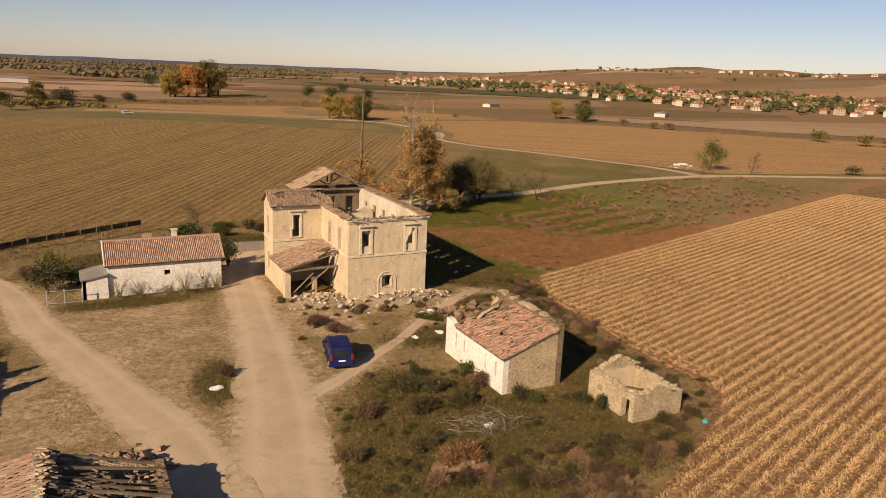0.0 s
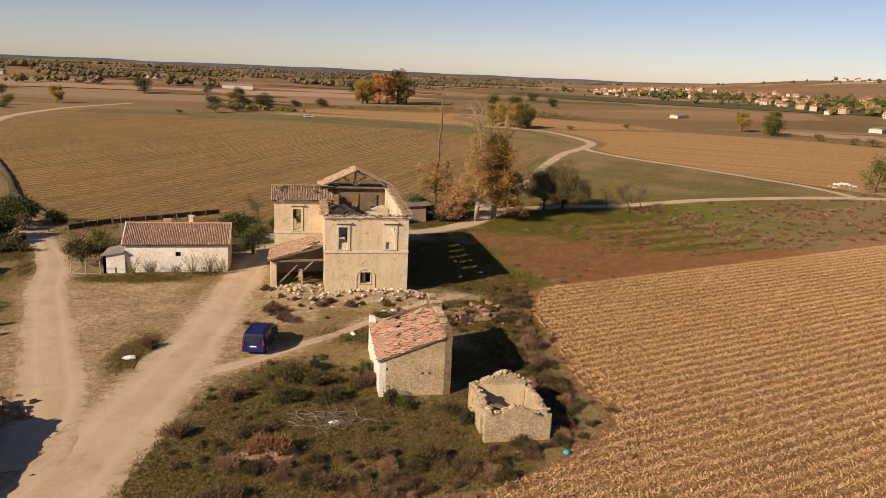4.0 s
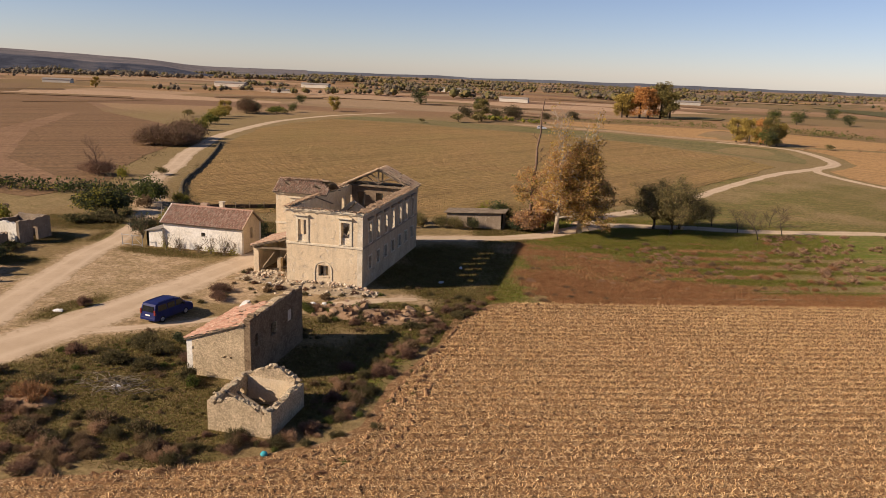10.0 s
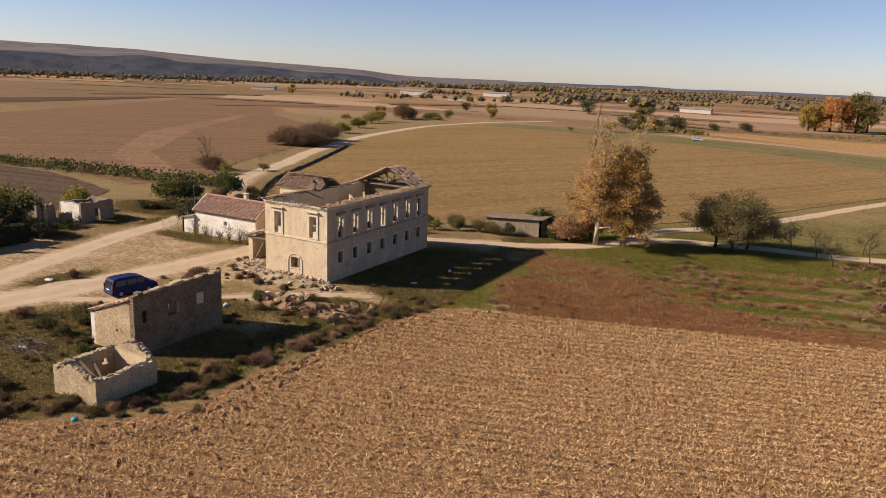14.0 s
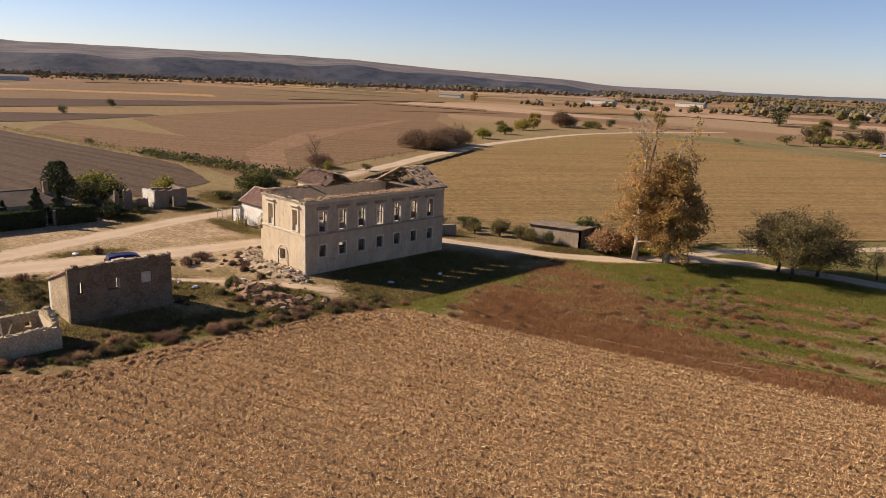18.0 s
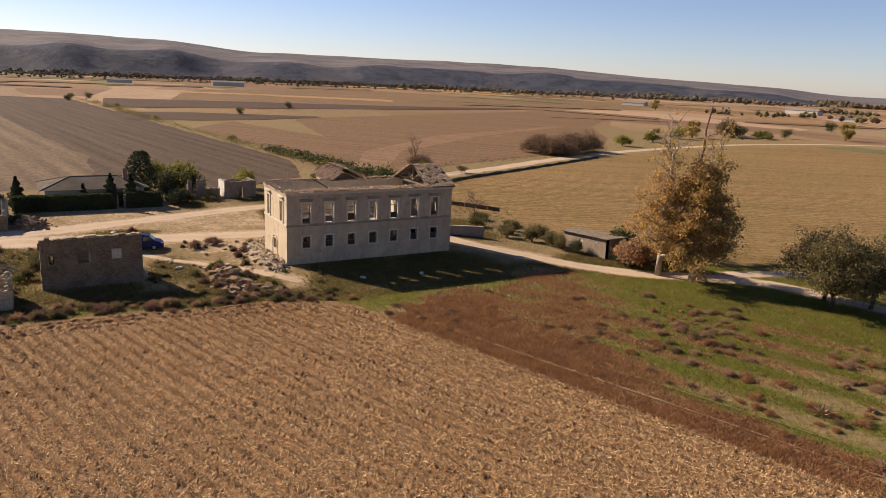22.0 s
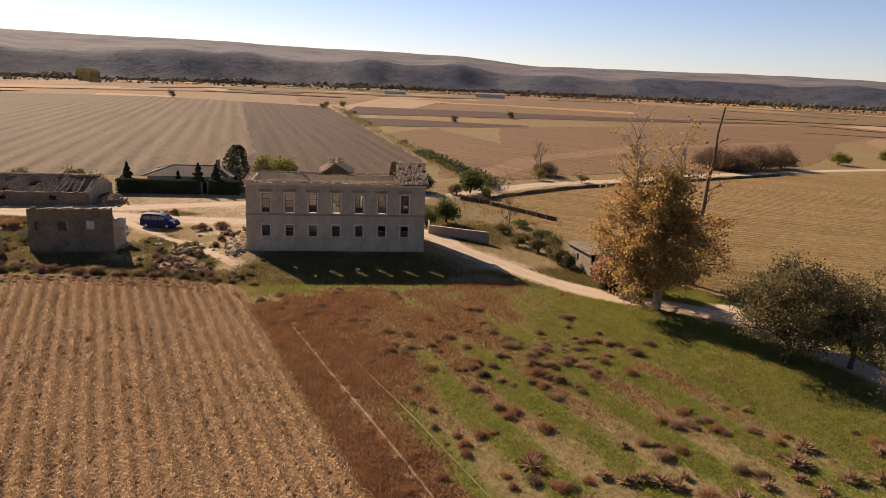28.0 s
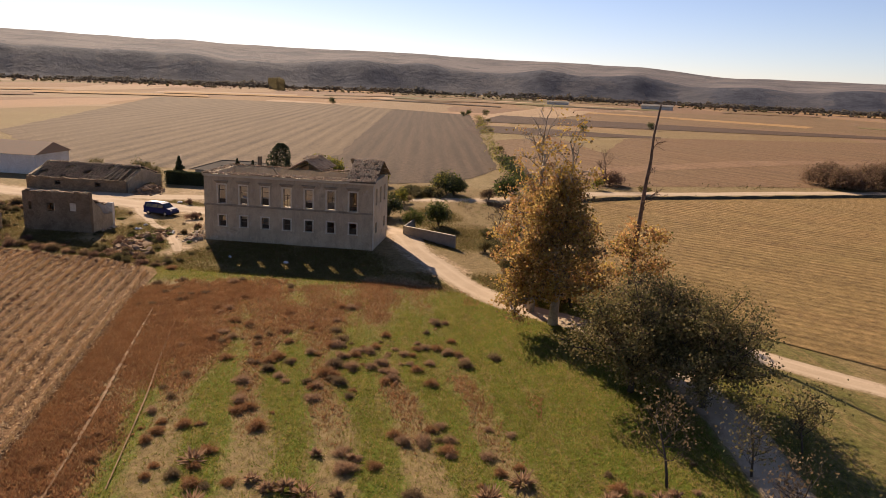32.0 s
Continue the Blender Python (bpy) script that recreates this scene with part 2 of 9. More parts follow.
    c = n.mix(n.grey(streak, 0.46, 0.67, 0, 0.42), c, grey)
    c = n.mix(n.grey(n.noise(p, 0.9, 7, 0.75, 0.8), 0.54, 0.67, 0, 0.45), c, tuple(v * 0.8 for v in grey))
    worn = n.noise(p, 1.15, 7, 0.72, 0.3)
    c = n.mix(n.grey(worn, 0.57, 0.64, 0, 0.8), c, patch)
    g = n.noise(p, 7.0, 6, 0.75)
    c = n.mix(0.6, c, n.ramp(g, (0.3, (0.6, 0.6, 0.6)), (0.72, (1.2, 1.2, 1.2))), "MULTIPLY")
    n.base(b, c)
    n.bump(b, n.math("ADD", g, n.math("MULTIPLY", n.grey(worn, 0.57, 0.62), -1.2)), 0.7, 0.035)
    return m


def stone_wall_mat(name, light, dark, joint, size=3.0):
    light, dark, joint = toned(light), toned(dark), toned(joint)
    m, nt, b = mat_new(name, 0.95)
    n = Nodes(nt)
    p = n.mapping(n.position(), (1, 1, 1.5))
    edge = n.voronoi(p, size, "DISTANCE_TO_EDGE")
    cell = n.voronoi(p, size, "F1", "Color")
    c = n.mix(n.sep(cell)[0], dark, light)
    c = n.mix(n.grey(edge, 0.0, 0.07, 0.1, 1.0), joint, c)
    pl = n.grey(n.noise(n.position(), 0.7, 6, 0.68), 0.45, 0.60, 0.0, 0.92)
    c = n.mix(pl, c, light)
    g = n.noise(n.position(), 7.0, 6, 0.7)
    c = n.mix(0.6, c, n.ramp(g, (0.34, (0.32, 0.30, 0.27)), (0.62, (1.2, 1.2, 1.2))), "MULTIPLY")
    n.base(b, c)
    n.bump(b, n.math("ADD", n.math("MULTIPLY", n.grey(edge, 0.0, 0.14), 0.35), n.math("MULTIPLY", g, 1.4)), 1.0, 0.09)
    return m


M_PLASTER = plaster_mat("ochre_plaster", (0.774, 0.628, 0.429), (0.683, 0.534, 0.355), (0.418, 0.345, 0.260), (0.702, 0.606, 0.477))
# east side only: stained tones, darkened further for the shade it stands in
M_STAIN_SHADE_PLASTER = plaster_mat("stained_shaded_ochre_plaster", (0.64, 0.505, 0.335), (0.53, 0.41, 0.265), (0.30, 0.24, 0.17), (0.60, 0.50, 0.37))
M_STAIN_SHADE_TRIM = surface("stained_shaded_trim", (0.44, 0.35, 0.245), (0.30, 0.235, 0.16), 6.0, 0.8)
M_STONE = stone_wall_mat("lime_rubble_masonry", (0.76, 0.595, 0.39), (0.56, 0.43, 0.275), (0.44, 0.34, 0.22), 6.0)
# rubble tones lowered to hold the shade of the barns' east walls
M_STONE_SHADE = stone_wall_mat("shade_toned_rubble", (0.353, 0.256, 0.163), (0.241, 0.168, 0.104), (0.172, 0.118, 0.073), 4.0)


def tile_mat(name, *tones):
    m, nt, b = mat_new(name, 0.85)
    n = Nodes(nt)
    r = n.math("FRACT", n.math("ADD", n.island(), n.random()))
    tones = [toned(t) for t in tones]
    k = len(tones) - 1
    c = n.ramp(r, *[(i / k, t) for i, t in enumerate(tones)])
    g = n.noise(n.position(), 1.6, 6, 0.7)
    c = n.mix(n.grey(g, 0.5, 0.72), c, toned((0.30, 0.25, 0.18)))
    n.base(b, c)
    n.bump(b, n.noise(n.position(), 14, 4), 0.4, 0.01)
    return m


M_TILE = tile_mat("old_clay_tile", (0.35, 0.20, 0.135), (0.46, 0.31, 0.215), (0.39, 0.235, 0.155), (0.54, 0.42, 0.31), (0.28, 0.155, 0.105), (0.44, 0.285, 0.195))
M_TILE_PALE = tile_mat("bleached_clay_tile", (0.504, 0.365, 0.240), (0.576, 0.442, 0.304), (0.414, 0.264, 0.164), (0.522, 0.399, 0.272), (0.450, 0.289, 0.188), (0.360, 0.246, 0.168))
M_TILE_TOP = tile_mat("broken_wall_top_tile", (0.387, 0.265, 0.168), (0.458, 0.316, 0.203), (0.317, 0.198, 0.122), (0.352, 0.237, 0.147), (0.273, 0.182, 0.115))
M_TILE_SHADE = tile_mat("shade_dark_tile", (0.22, 0.14, 0.095), (0.32, 0.21, 0.14), (0.17, 0.115, 0.08), (0.40, 0.29, 0.20))
M_TILE_BARN = tile_mat("weathered_red_tile", (0.448, 0.234, 0.159), (0.526, 0.300, 0.207), (0.370, 0.186, 0.122), (0.594, 0.396, 0.287), (0.482, 0.264, 0.183))
M_TILE_RED = tile_mat("red_clay_tile", (0.47, 0.27, 0.19), (0.55, 0.36, 0.27), (0.40, 0.22, 0.155), (0.63, 0.47, 0.36), (0.50, 0.31, 0.225), (0.35, 0.20, 0.145))

M_LEAF_AUTUMN = leafy("autumn_leaves", (0.336, 0.167, 0.073), (0.496, 0.268, 0.108), (0.409, 0.214, 0.094), (0.570, 0.348, 0.144), (0.595, 0.427, 0.173), trans=0.5)
M_LEAF_YELLOW = leafy("yellow_leaves", (0.476, 0.312, 0.069), (0.559, 0.383, 0.099), (0.414, 0.262, 0.065), (0.352, 0.212, 0.059), trans=0.4)
M_LEAF_BRONZE = leafy("bronze_olive_leaves", (0.338, 0.215, 0.072), (0.429, 0.273, 0.094), (0.260, 0.169, 0.060), (0.390, 0.286, 0.090), trans=0.55)
M_LEAF_OLIVE = leafy("grey_green_leaves", (0.107, 0.099, 0.037), (0.153, 0.131, 0.052), (0.213, 0.168, 0.069), (0.274, 0.204, 0.088), trans=0.3)
M_LEAF_GREEN = leafy("green_leaves", (0.060, 0.081, 0.021), (0.085, 0.106, 0.025), (0.115, 0.128, 0.034), (0.145, 0.140, 0.043), trans=0.35)
# far belts only: leaf tones paled and greyed for the haze before them
M_LEAF_HAZED = leafy("hazed_woodland", (0.143, 0.121, 0.089), (0.188, 0.146, 0.101), (0.116, 0.102, 0.077), (0.217, 0.165, 0.109), trans=0.3)
M_LEAF_DARK = leafy("dark_green_leaves", (0.042, 0.050, 0.027), (0.059, 0.068, 0.033), (0.081, 0.086, 0.042), trans=0.25)
M_LEAF_BRIGHT = leafy("yellow_green_leaves", (0.15, 0.16, 0.03), (0.25, 0.225, 0.04), (0.32, 0.26, 0.045), (0.20, 0.185, 0.04))
M_LEAF_BROWN = leafy("dry_brown_leaves", (0.149, 0.099, 0.053), (0.211, 0.146, 0.081), (0.124, 0.081, 0.045), (0.248, 0.177, 0.102), trans=0.4)
M_LEAF_RED = leafy("red_brown_weeds", (0.180, 0.102, 0.068), (0.229, 0.136, 0.090), (0.143, 0.081, 0.055), (0.217, 0.136, 0.090), trans=0.4)
M_LEAF_RUST = leafy("rust_red_grass", (0.285, 0.135, 0.062), (0.354, 0.184, 0.084), (0.228, 0.105, 0.047), (0.394, 0.251, 0.123), trans=0.35)
M_LEAF_SAGE = leafy("sage_weeds", (0.090, 0.077, 0.034), (0.119, 0.099, 0.046), (0.072, 0.063, 0.027), (0.149, 0.119, 0.061), trans=0.4)
M_STRAW = leafy("bleached_straw", (0.572, 0.388, 0.187), (0.687, 0.483, 0.248), (0.413, 0.247, 0.110), (0.801, 0.595, 0.341), trans=0.05)
M_STUBS = leafy("corn_stalks", (0.470, 0.302, 0.140), (0.560, 0.375, 0.185), (0.370, 0.213, 0.095), (0.627, 0.448, 0.235), trans=0.1)
M_WEED_PINK = leafy("pinkish_dry_weeds", (0.310, 0.189, 0.112), (0.390, 0.246, 0.147), (0.241, 0.143, 0.087), (0.436, 0.297, 0.177), trans=0.4)
M_GRASS = leafy("short_green_grass", (0.095, 0.084, 0.021), (0.122, 0.100, 0.028), (0.156, 0.112, 0.043), (0.197, 0.126, 0.071))
M_LUSH = leafy("fresh_green_grass", (0.121, 0.140, 0.020), (0.160, 0.171, 0.027), (0.222, 0.186, 0.043), (0.299, 0.212, 0.076), trans=0.62)
M_DRY_GRASS = leafy("dry_grass", (0.32, 0.22, 0.11), (0.38, 0.27, 0.14), (0.26, 0.17, 0.085), (0.22, 0.155, 0.07), trans=0.4)


def stone_mat(name, *tones):
    """Loose stones: a tone for each one, grain over it."""
    m, nt, b = mat_new(name, 0.95)
    n = Nodes(nt)
    k = len(tones) - 1
    c = n.ramp(n.random(), *[(i / k, toned(t)) for i, t in enumerate(tones)])
    g = n.noise(n.position(), 6.0, 6, 0.75)
    c = n.mix(0.7, c, n.ramp(g, (0.3, (0.55, 0.53, 0.5)), (0.7, (1.2, 1.2, 1.2))), "MULTIPLY")
    n.base(b, c)
    n.bump(b, g, 0.6, 0.03)
    return m


M_RUBBLE = stone_mat("limestone_rubble", (0.792, 0.680, 0.519), (0.572, 0.454, 0.307), (0.682, 0.562, 0.403), (0.440, 0.324, 0.212), (0.726, 0.605, 0.445), (0.506, 0.313, 0.201))

M_LEAF_WOODS = leafy("dull_woodland", (0.10, 0.085, 0.05), (0.14, 0.11, 0.06), (0.085, 0.08, 0.045), (0.17, 0.12, 0.06))

M_LEAF_POPLAR = leafy("fading_poplar_leaves", (0.20, 0.165, 0.085), (0.26, 0.21, 0.11), (0.165, 0.14, 0.075))
M_LEAF_TWIG = leafy("grey_brown_twigs", (0.192, 0.121, 0.080), (0.240, 0.152, 0.100), (0.156, 0.105, 0.068))

# ---------------------------------------------------------------- ground
ROW_U = Vector((0.953, 0.302))
BOUND = Vector((15.2, 1.9))


def across(x, y):
    """Distance from the edge of the stubble field, to its north."""
    return -(x - BOUND.x) * ROW_U.y + (y - BOUND.y) * ROW_U.x


def smooth_line(pts, step=1.5):
    p = [np.array(q, float) for q in pts]
    p = [2 * p[0] - p[1]] + p + [2 * p[-1] - p[-2]]
    res = []
    for i in range(1, len(p) - 2):
        a, b, c, d = p[i - 1], p[i], p[i + 1], p[i + 2]
        k = max(2, int(np.hypot(*(c - b)[:2]) / step))
        for j in range(k):
            t = j / k
            res.append(0.5 * (2 * b + (c - a) * t + (2 * a - 5 * b + 4 * c - d) * t * t + (3 * b - a - 3 * c + d) * t ** 3))
    res.append(p[-2])
    return np.array(res)


ROADS = [
    ("road_main", [(-27, -62, 6.5), (-24.6, -42, 6.3), (-22.6, -29.4, 6.2), (-20.6, -20.8, 5.8), (-19.2, -13.0, 5.2), (-17.9, -3.5, 4.6), (-16.8, 6, 4.2), (-15.6, 14, 4.0), (-13.2, 20, 3.8), (-8, 23.2, 3.6), (-3.4, 24.8, 3.4), (3.2, 28.7, 3.2), (9.9, 32.6, 3.2), (15.2, 37.6, 3.2), (19.6, 44.0, 3.2), (24.5, 48.8, 3.2), (31, 50.6, 3.0), (37.4, 52.2, 3.0), (46, 53.0, 2.8), (57, 55.5, 2.8), (70, 58.5, 2.8), (92, 61.5, 3.0), (112, 60.5, 3.2), (153, 49.5, 3.2), (230, 28, 3.2)]),
    ("road_fork", [(-26.0, -31, 5.0), (-27.0, -22.0, 4.6), (-29.7, -13.5, 4.2), (-33.2, -2.5, 3.8), (-35.2, 3.5, 3.6), (-36.8, 11.0, 3.2), (-39.4, 18, 3.0), (-44.2, 27.5, 3.2), (-50.2, 36.6, 3.6), (-60.5, 50.9, 4.0), (-69, 72, 4.2), (-79.5, 93.7, 4.2), (-87, 113, 4.2), (-97, 140, 4.0), (-106, 180, 3.8), (-110, 210, 3.6), (-108, 240, 3.4), (-104, 262, 3.2), (-90, 300, 3.2)]),
    ("road_north", [(19.4, 47.5, 2.6), (22, 55, 2.8), (26.4, 61.0, 2.8), (32, 70, 2.6), (38.5, 81.8, 2.6), (49.6, 106, 2.6), (63.5, 131.5, 2.8), (78, 151.5, 3.2), (86.5, 170, 3.4), (85.0, 201, 3.4), (79, 214, 3.2), (60, 226, 3.2)]),
    ("road_east", [(104, 63, 2.4), (103, 76, 2.4), (97.5, 89, 2.4), (89.4, 108, 2.4), (81, 124, 2.4), (76, 140, 2.4), (77, 150, 2.6)]),
    ("yard_track", [(-18.2, -18.5, 1.5), (-14.6, -16.4, 1.3), (-10.5, -13.0, 1.1), (-7.6, -10.8, 1.0), (-4.3, -7.7, 1.0), (-1.6, -5.4, 1.1), (2.5, -2.6, 1.3), (6, -0.5, 1.0)]),
]
ROW = 1.02
WORN = [[(25.4, 7.0, 0.08), (33, 9.6, 0.15), (39, 11.7, 0.17), (45, 13.8, 0.15), (56, 17.4, 0.08)], [(28.5, 10.5, 0.05), (35.5, 13.0, 0.08), (42.1, 15.5, 0.08), (52, 18.9, 0.05)]]
ROAD_LINES = {name: smooth_line(pts) for name, pts in ROADS}


def road_distance(x, y):
    """Distance to the nearest road's edge: below zero on a road."""
    x, y = np.asarray(x, float), np.asarray(y, float)
    best = np.full(x.shape, 1e9)
    for line in ROAD_LINES.values():
        near = line[(line[:, 0] > x.min() - 30) & (line[:, 0] < x.max() + 30) & (line[:, 1] > y.min() - 30) & (line[:, 1] < y.max() + 30)]
        for px, py, w in near:
            best = np.minimum(best, np.hypot(x - px, y - py) - w / 2)
    return best


def axis_steps(lo, hi, fine, end, grow):
    a = list(np.arange(lo, hi + 1e-6, fine))
    s, v = fine, hi
    up = []
    while v < end:
        s *= grow
        v += s
        up.append(v)
    s, v = fine, lo
    dn = []
    while v > -end:
        s *= grow
        v -= s
        dn.append(v)
    return np.array(dn[::-1] + a + up)


GX = axis_steps(-62, 64, 0.7, 4700, 1.07)
GY = axis_steps(-52, 66, 0.7, 4700, 1.07)
XX, YY = np.meshgrid(GX, GY)
ZZ = ground_z(XX, YY)
nx, ny = len(GX), len(GY)

# zone weights
A = across(XX, YY)
n1, n2, n3 = fbm(XX, YY, 3.1, 4), fbm(XX, YY, 7.7, 5), fbm(XX, YY, 1.3, 6)
near_zone = (XX > -62) & (XX < 64) & (YY > -52) & (YY < 66)
rd = np.full(XX.shape, 50.0)
rd[near_zone] = road_distance(XX[near_zone], YY[near_zone])


def blob(cx, cy, rx, ry, soft=1.0):
    d = np.hypot((XX - cx) / rx, (YY - cy) / ry)
    return 1 - sstep(1 - 0.4 * soft, 1 + 0.4 * soft, d + 0.25 * n1)


dirt = np.zeros(XX.shape)
green = np.zeros(XX.shape)
red = np.zeros(XX.shape)
# bare sandy yard between the two tracks and around the houses
for c in [(-25.5, -7, 8, 11), (-33, -14, 7, 9), (-31, -24, 6, 5), (-40, -12, 7, 9), (-30, 4, 9, 3.5), (-12, -5, 3.4, 4), (-4, -3.4, 7, 2), (-14, 4, 3, 9), (3.5, -1.6, 5, 1.7), (13.8, -1.6, 1.6, 3.2), (15.2, 4.2, 2.2, 2.0)]:
    dirt = np.maximum(dirt, blob(*c) * (0.72 if c[0] < -10 else 0.55))
dirt = np.maximum(dirt, 0.85 * (1 - sstep(0.0, 2.2, rd + 0.7 * n1)))
# green patches
for c in [(-22.8, -13.2, 2.2, 4.2), (-11, -22, 5, 5), (-6, -25, 6, 5), (-3, -28, 5, 4), (4, -19, 4, 4), (2.5, -24, 2.5, 3), (-10, -29, 8, 4.5), (-13, -34, 8, 4), (-2, -32, 6, 3.5), (6, -24, 3.6, 6), (7, -14, 3, 6), (-17, -29, 4, 4), (6, -5, 5, 2.4), (5.6, -8.5, 5, 2.4), (9.8, -8, 2.6, 5), (10.8, -2, 2.6, 4), (9.5, 2.5, 5, 2.2), (-27, 7.2, 7, 1.6), (-20.5, 9, 1.5, 2), (13, 5, 3, 5), (-46, 18, 9, 4), (-47, 8, 8, 3), (-45, -2, 8, 2.4), (-38, 12, 2.5, 4), (-13, 29, 9, 5), (-25, 24, 9, 4), (-4, -11, 6, 2.5), (-14, -24, 4, 4), (-16, 26.5, 5, 2), (6, 8, 6.5, 5.5), (7, 16, 7, 7), (3, 5, 3.2, 3), (9, 20, 5, 4)]:
    green = np.maximum(green, blob(*c) * (0.78 if c[0] < 5.5 or c[1] < -18 else 0.95))
# strip along the field, fallow stripes and the meadow
fallow = sstep(-1.2, -0.4, A) * sstep(11.5, 14.5, XX + 0.25 * np.maximum(0, YY - 4) + 1.0 * n1) * (1 - sstep(-0.8, 0.4, -rd)) * (1 - sstep(60, 72, YY)) * (1 - sstep(52, 64, A))
north_of_road = sstep(44, 54, YY - 0.12 * XX) * sstep(10, 20, XX)
strip_end = 3.6 + 5.5 * (1 - sstep(30, 44, XX)) + 1.3 * n1 + 0.9 * n2
red = fallow * (1 - sstep(strip_end - 1.5, strip_end + 3.0, A)) * sstep(-1.3, -0.5, A + 0.2 * n1) * (0.8 + 0.3 * n1)
weedy = fallow * sstep(1, 4, A) * (1 - sstep(30, 50, XX + 1.1 * np.maximum(A - 4, 0) + 5 * n2 + 2 * n1))
stripes = 0.5 + (0.14 + 0.3 * sstep(26, 44, XX)) * np.cos((A - 4.6 + 0.45 * n2) * 2 * np.pi / 4.65) + 0.2 * n2 + 0.12 * n3 + 0.2 * sstep(17, 26, A)
stripes = stripes + (0.36 + 0.25 * n2 - stripes) * sstep(56, 66, XX)
green = np.maximum(green, fallow * sstep(3.2, 5.0, A) * (0.26 + 0.74 * sstep(0.3, 0.85, stripes)) * (1 - 0.6 * weedy * (0.5 + 0.5 * n1)))
red = np.maximum(red, 0.85 * weedy * sstep(-0.7, 0.5, n2 + 0.6 * n1))
red = red * (0.12 + 0.88 * sstep(16.5, 22, XX + 0.35 * A + 1.6 * n1))
green = np.maximum(green, 0.8 * fallow * (1 - sstep(15, 20, XX + 0.3 * A)))
green *= 1 - 0.75 * np.clip(red, 0, 1)
red = np.maximum(red, 0.5 * fallow * sstep(1, 3, A) * (1 - np.clip(green * 1.3, 0, 1)) * (1 - 0.75 * sstep(34, 52, XX)))
red = red * (1 - 0.75 * np.exp(-((A - 2.4) / 0.22) ** 2)) * (1 - 0.5 * np.exp(-((A - 5.6) / 0.25) ** 2))
green = np.maximum(green, fallow * 0.9 * sstep(24, 30, YY - 0.25 * XX + 1.2 * n1) * (1 - sstep(70, 120, XX)))
green = np.maximum(green, north_of_road * (0.62 + 0.4 * n2 + 0.2 * n1) * (1 - sstep(130, 150, np.hypot(XX, YY))))
dirt *= 0.86 + 0.3 * n2 * (rd > 0.3)
dirt *= 1 - np.clip(green * 1.1, 0, 1) * sstep(0.2, 1.2, rd)
dry = 1 - np.clip(dirt + green + red, 0, 1)

gv = np.stack([XX, YY, ZZ], -1).reshape(-1, 3)
ii = np.arange(nx * ny).reshape(ny, nx)
gf = np.stack([ii[:-1, :-1], ii[:-1, 1:], ii[1:, 1:], ii[1:, :-1]], -1).reshape(-1, 4)


def grid_mesh(name, verts, faces):
    me = bpy.data.meshes.new(name)
    me.vertices.add(len(verts))
    me.vertices.foreach_set("co", np.asarray(verts, np.float32).ravel())
    me.loops.add(len(faces) * 4)
    me.loops.foreach_set("vertex_index", np.asarray(faces, np.int32).ravel())
    me.polygons.add(len(faces))
    me.polygons.foreach_set("loop_start", np.arange(0, len(faces) * 4, 4, dtype=np.int32))
    me.polygons.foreach_set("use_smooth", np.ones(len(faces), bool))
    me.update(calc_edges=True)
    return me


def set_attr(me, name, values):
    a = me.attributes.new(name, "FLOAT", "POINT")
    a.data.foreach_set("value", np.asarray(values, np.float32).ravel())


ground_me = grid_mesh("ground", gv, gf)
R_ = np.hypot(XX, YY)
# lush is cut beside the house, so its cast shadow darkens the ground colour
for name, v in (("dirt", dirt), ("green", green), ("red", red), ("lush", sstep(1.5, 4, XX + 0.2 * YY) * (1 - 0.85 * north_of_road) * (1 - 0.6 * sstep(56, 70, XX)) * (0.25 + 0.75 * sstep(11, 16, XX + 0.5 * np.maximum(0, -YY)))), ("far", sstep(240, 330, R_))):
    set_attr(ground_me, name, np.clip(v, 0, 1))

M_GROUND, nt, bs = mat_new("dry_earth_and_grass", 0.97)
n = Nodes(nt)
p = n.position()
fine = n.noise(p, 2.2, 8, 0.72)
mid = n.noise(p, 0.5, 6, 0.65, 0.5)
big = n.noise(p, 0.06, 5, 0.6)
dry_c = n.mix(n.grey(mid, 0.35, 0.68), toned((0.31, 0.22, 0.11)), toned((0.21, 0.16, 0.072)))
dry_c = n.mix(n.grey(big, 0.4, 0.65), dry_c, toned((0.25, 0.175, 0.085)))
dirt_c = n.mix(n.grey(mid, 0.4, 0.62), toned((0.49, 0.35, 0.225)), toned((0.37, 0.26, 0.155)))
green_c = n.mix(n.grey(n.noise(p, 0.9, 6, 0.7), 0.38, 0.66), toned((0.135, 0.118, 0.036)), toned((0.20, 0.155, 0.062)))
green_c = n.mix(n.attr("lush"), green_c, n.mix(n.grey(n.noise(p, 0.6, 6, 0.7), 0.38, 0.66), toned((0.12, 0.165, 0.02)), toned((0.185, 0.17, 0.042))))
dry_streak = n.noise(n.mapping(n.mapping(p, (1, 1, 1), (0, 0, -math.atan2(ROW_U.y, ROW_U.x))), (0.22, 1, 1)), 1.3, 7, 0.75)
green_c = n.mix(n.grey(dry_streak, 0.50, 0.60, 0.0, 0.75), green_c, toned((0.27, 0.185, 0.085)))
red_c = n.mix(n.grey(n.noise(p, 0.8, 6, 0.7), 0.36, 0.66), toned((0.33, 0.16, 0.078)), toned((0.36, 0.22, 0.115)))


def edged(w, soft=0.22):
    return n.grey(n.math("ADD", w, n.math("MULTIPLY", n.math("SUBTRACT", fine, 0.5), 1.5)), 0.5 - soft, 0.5 + soft)


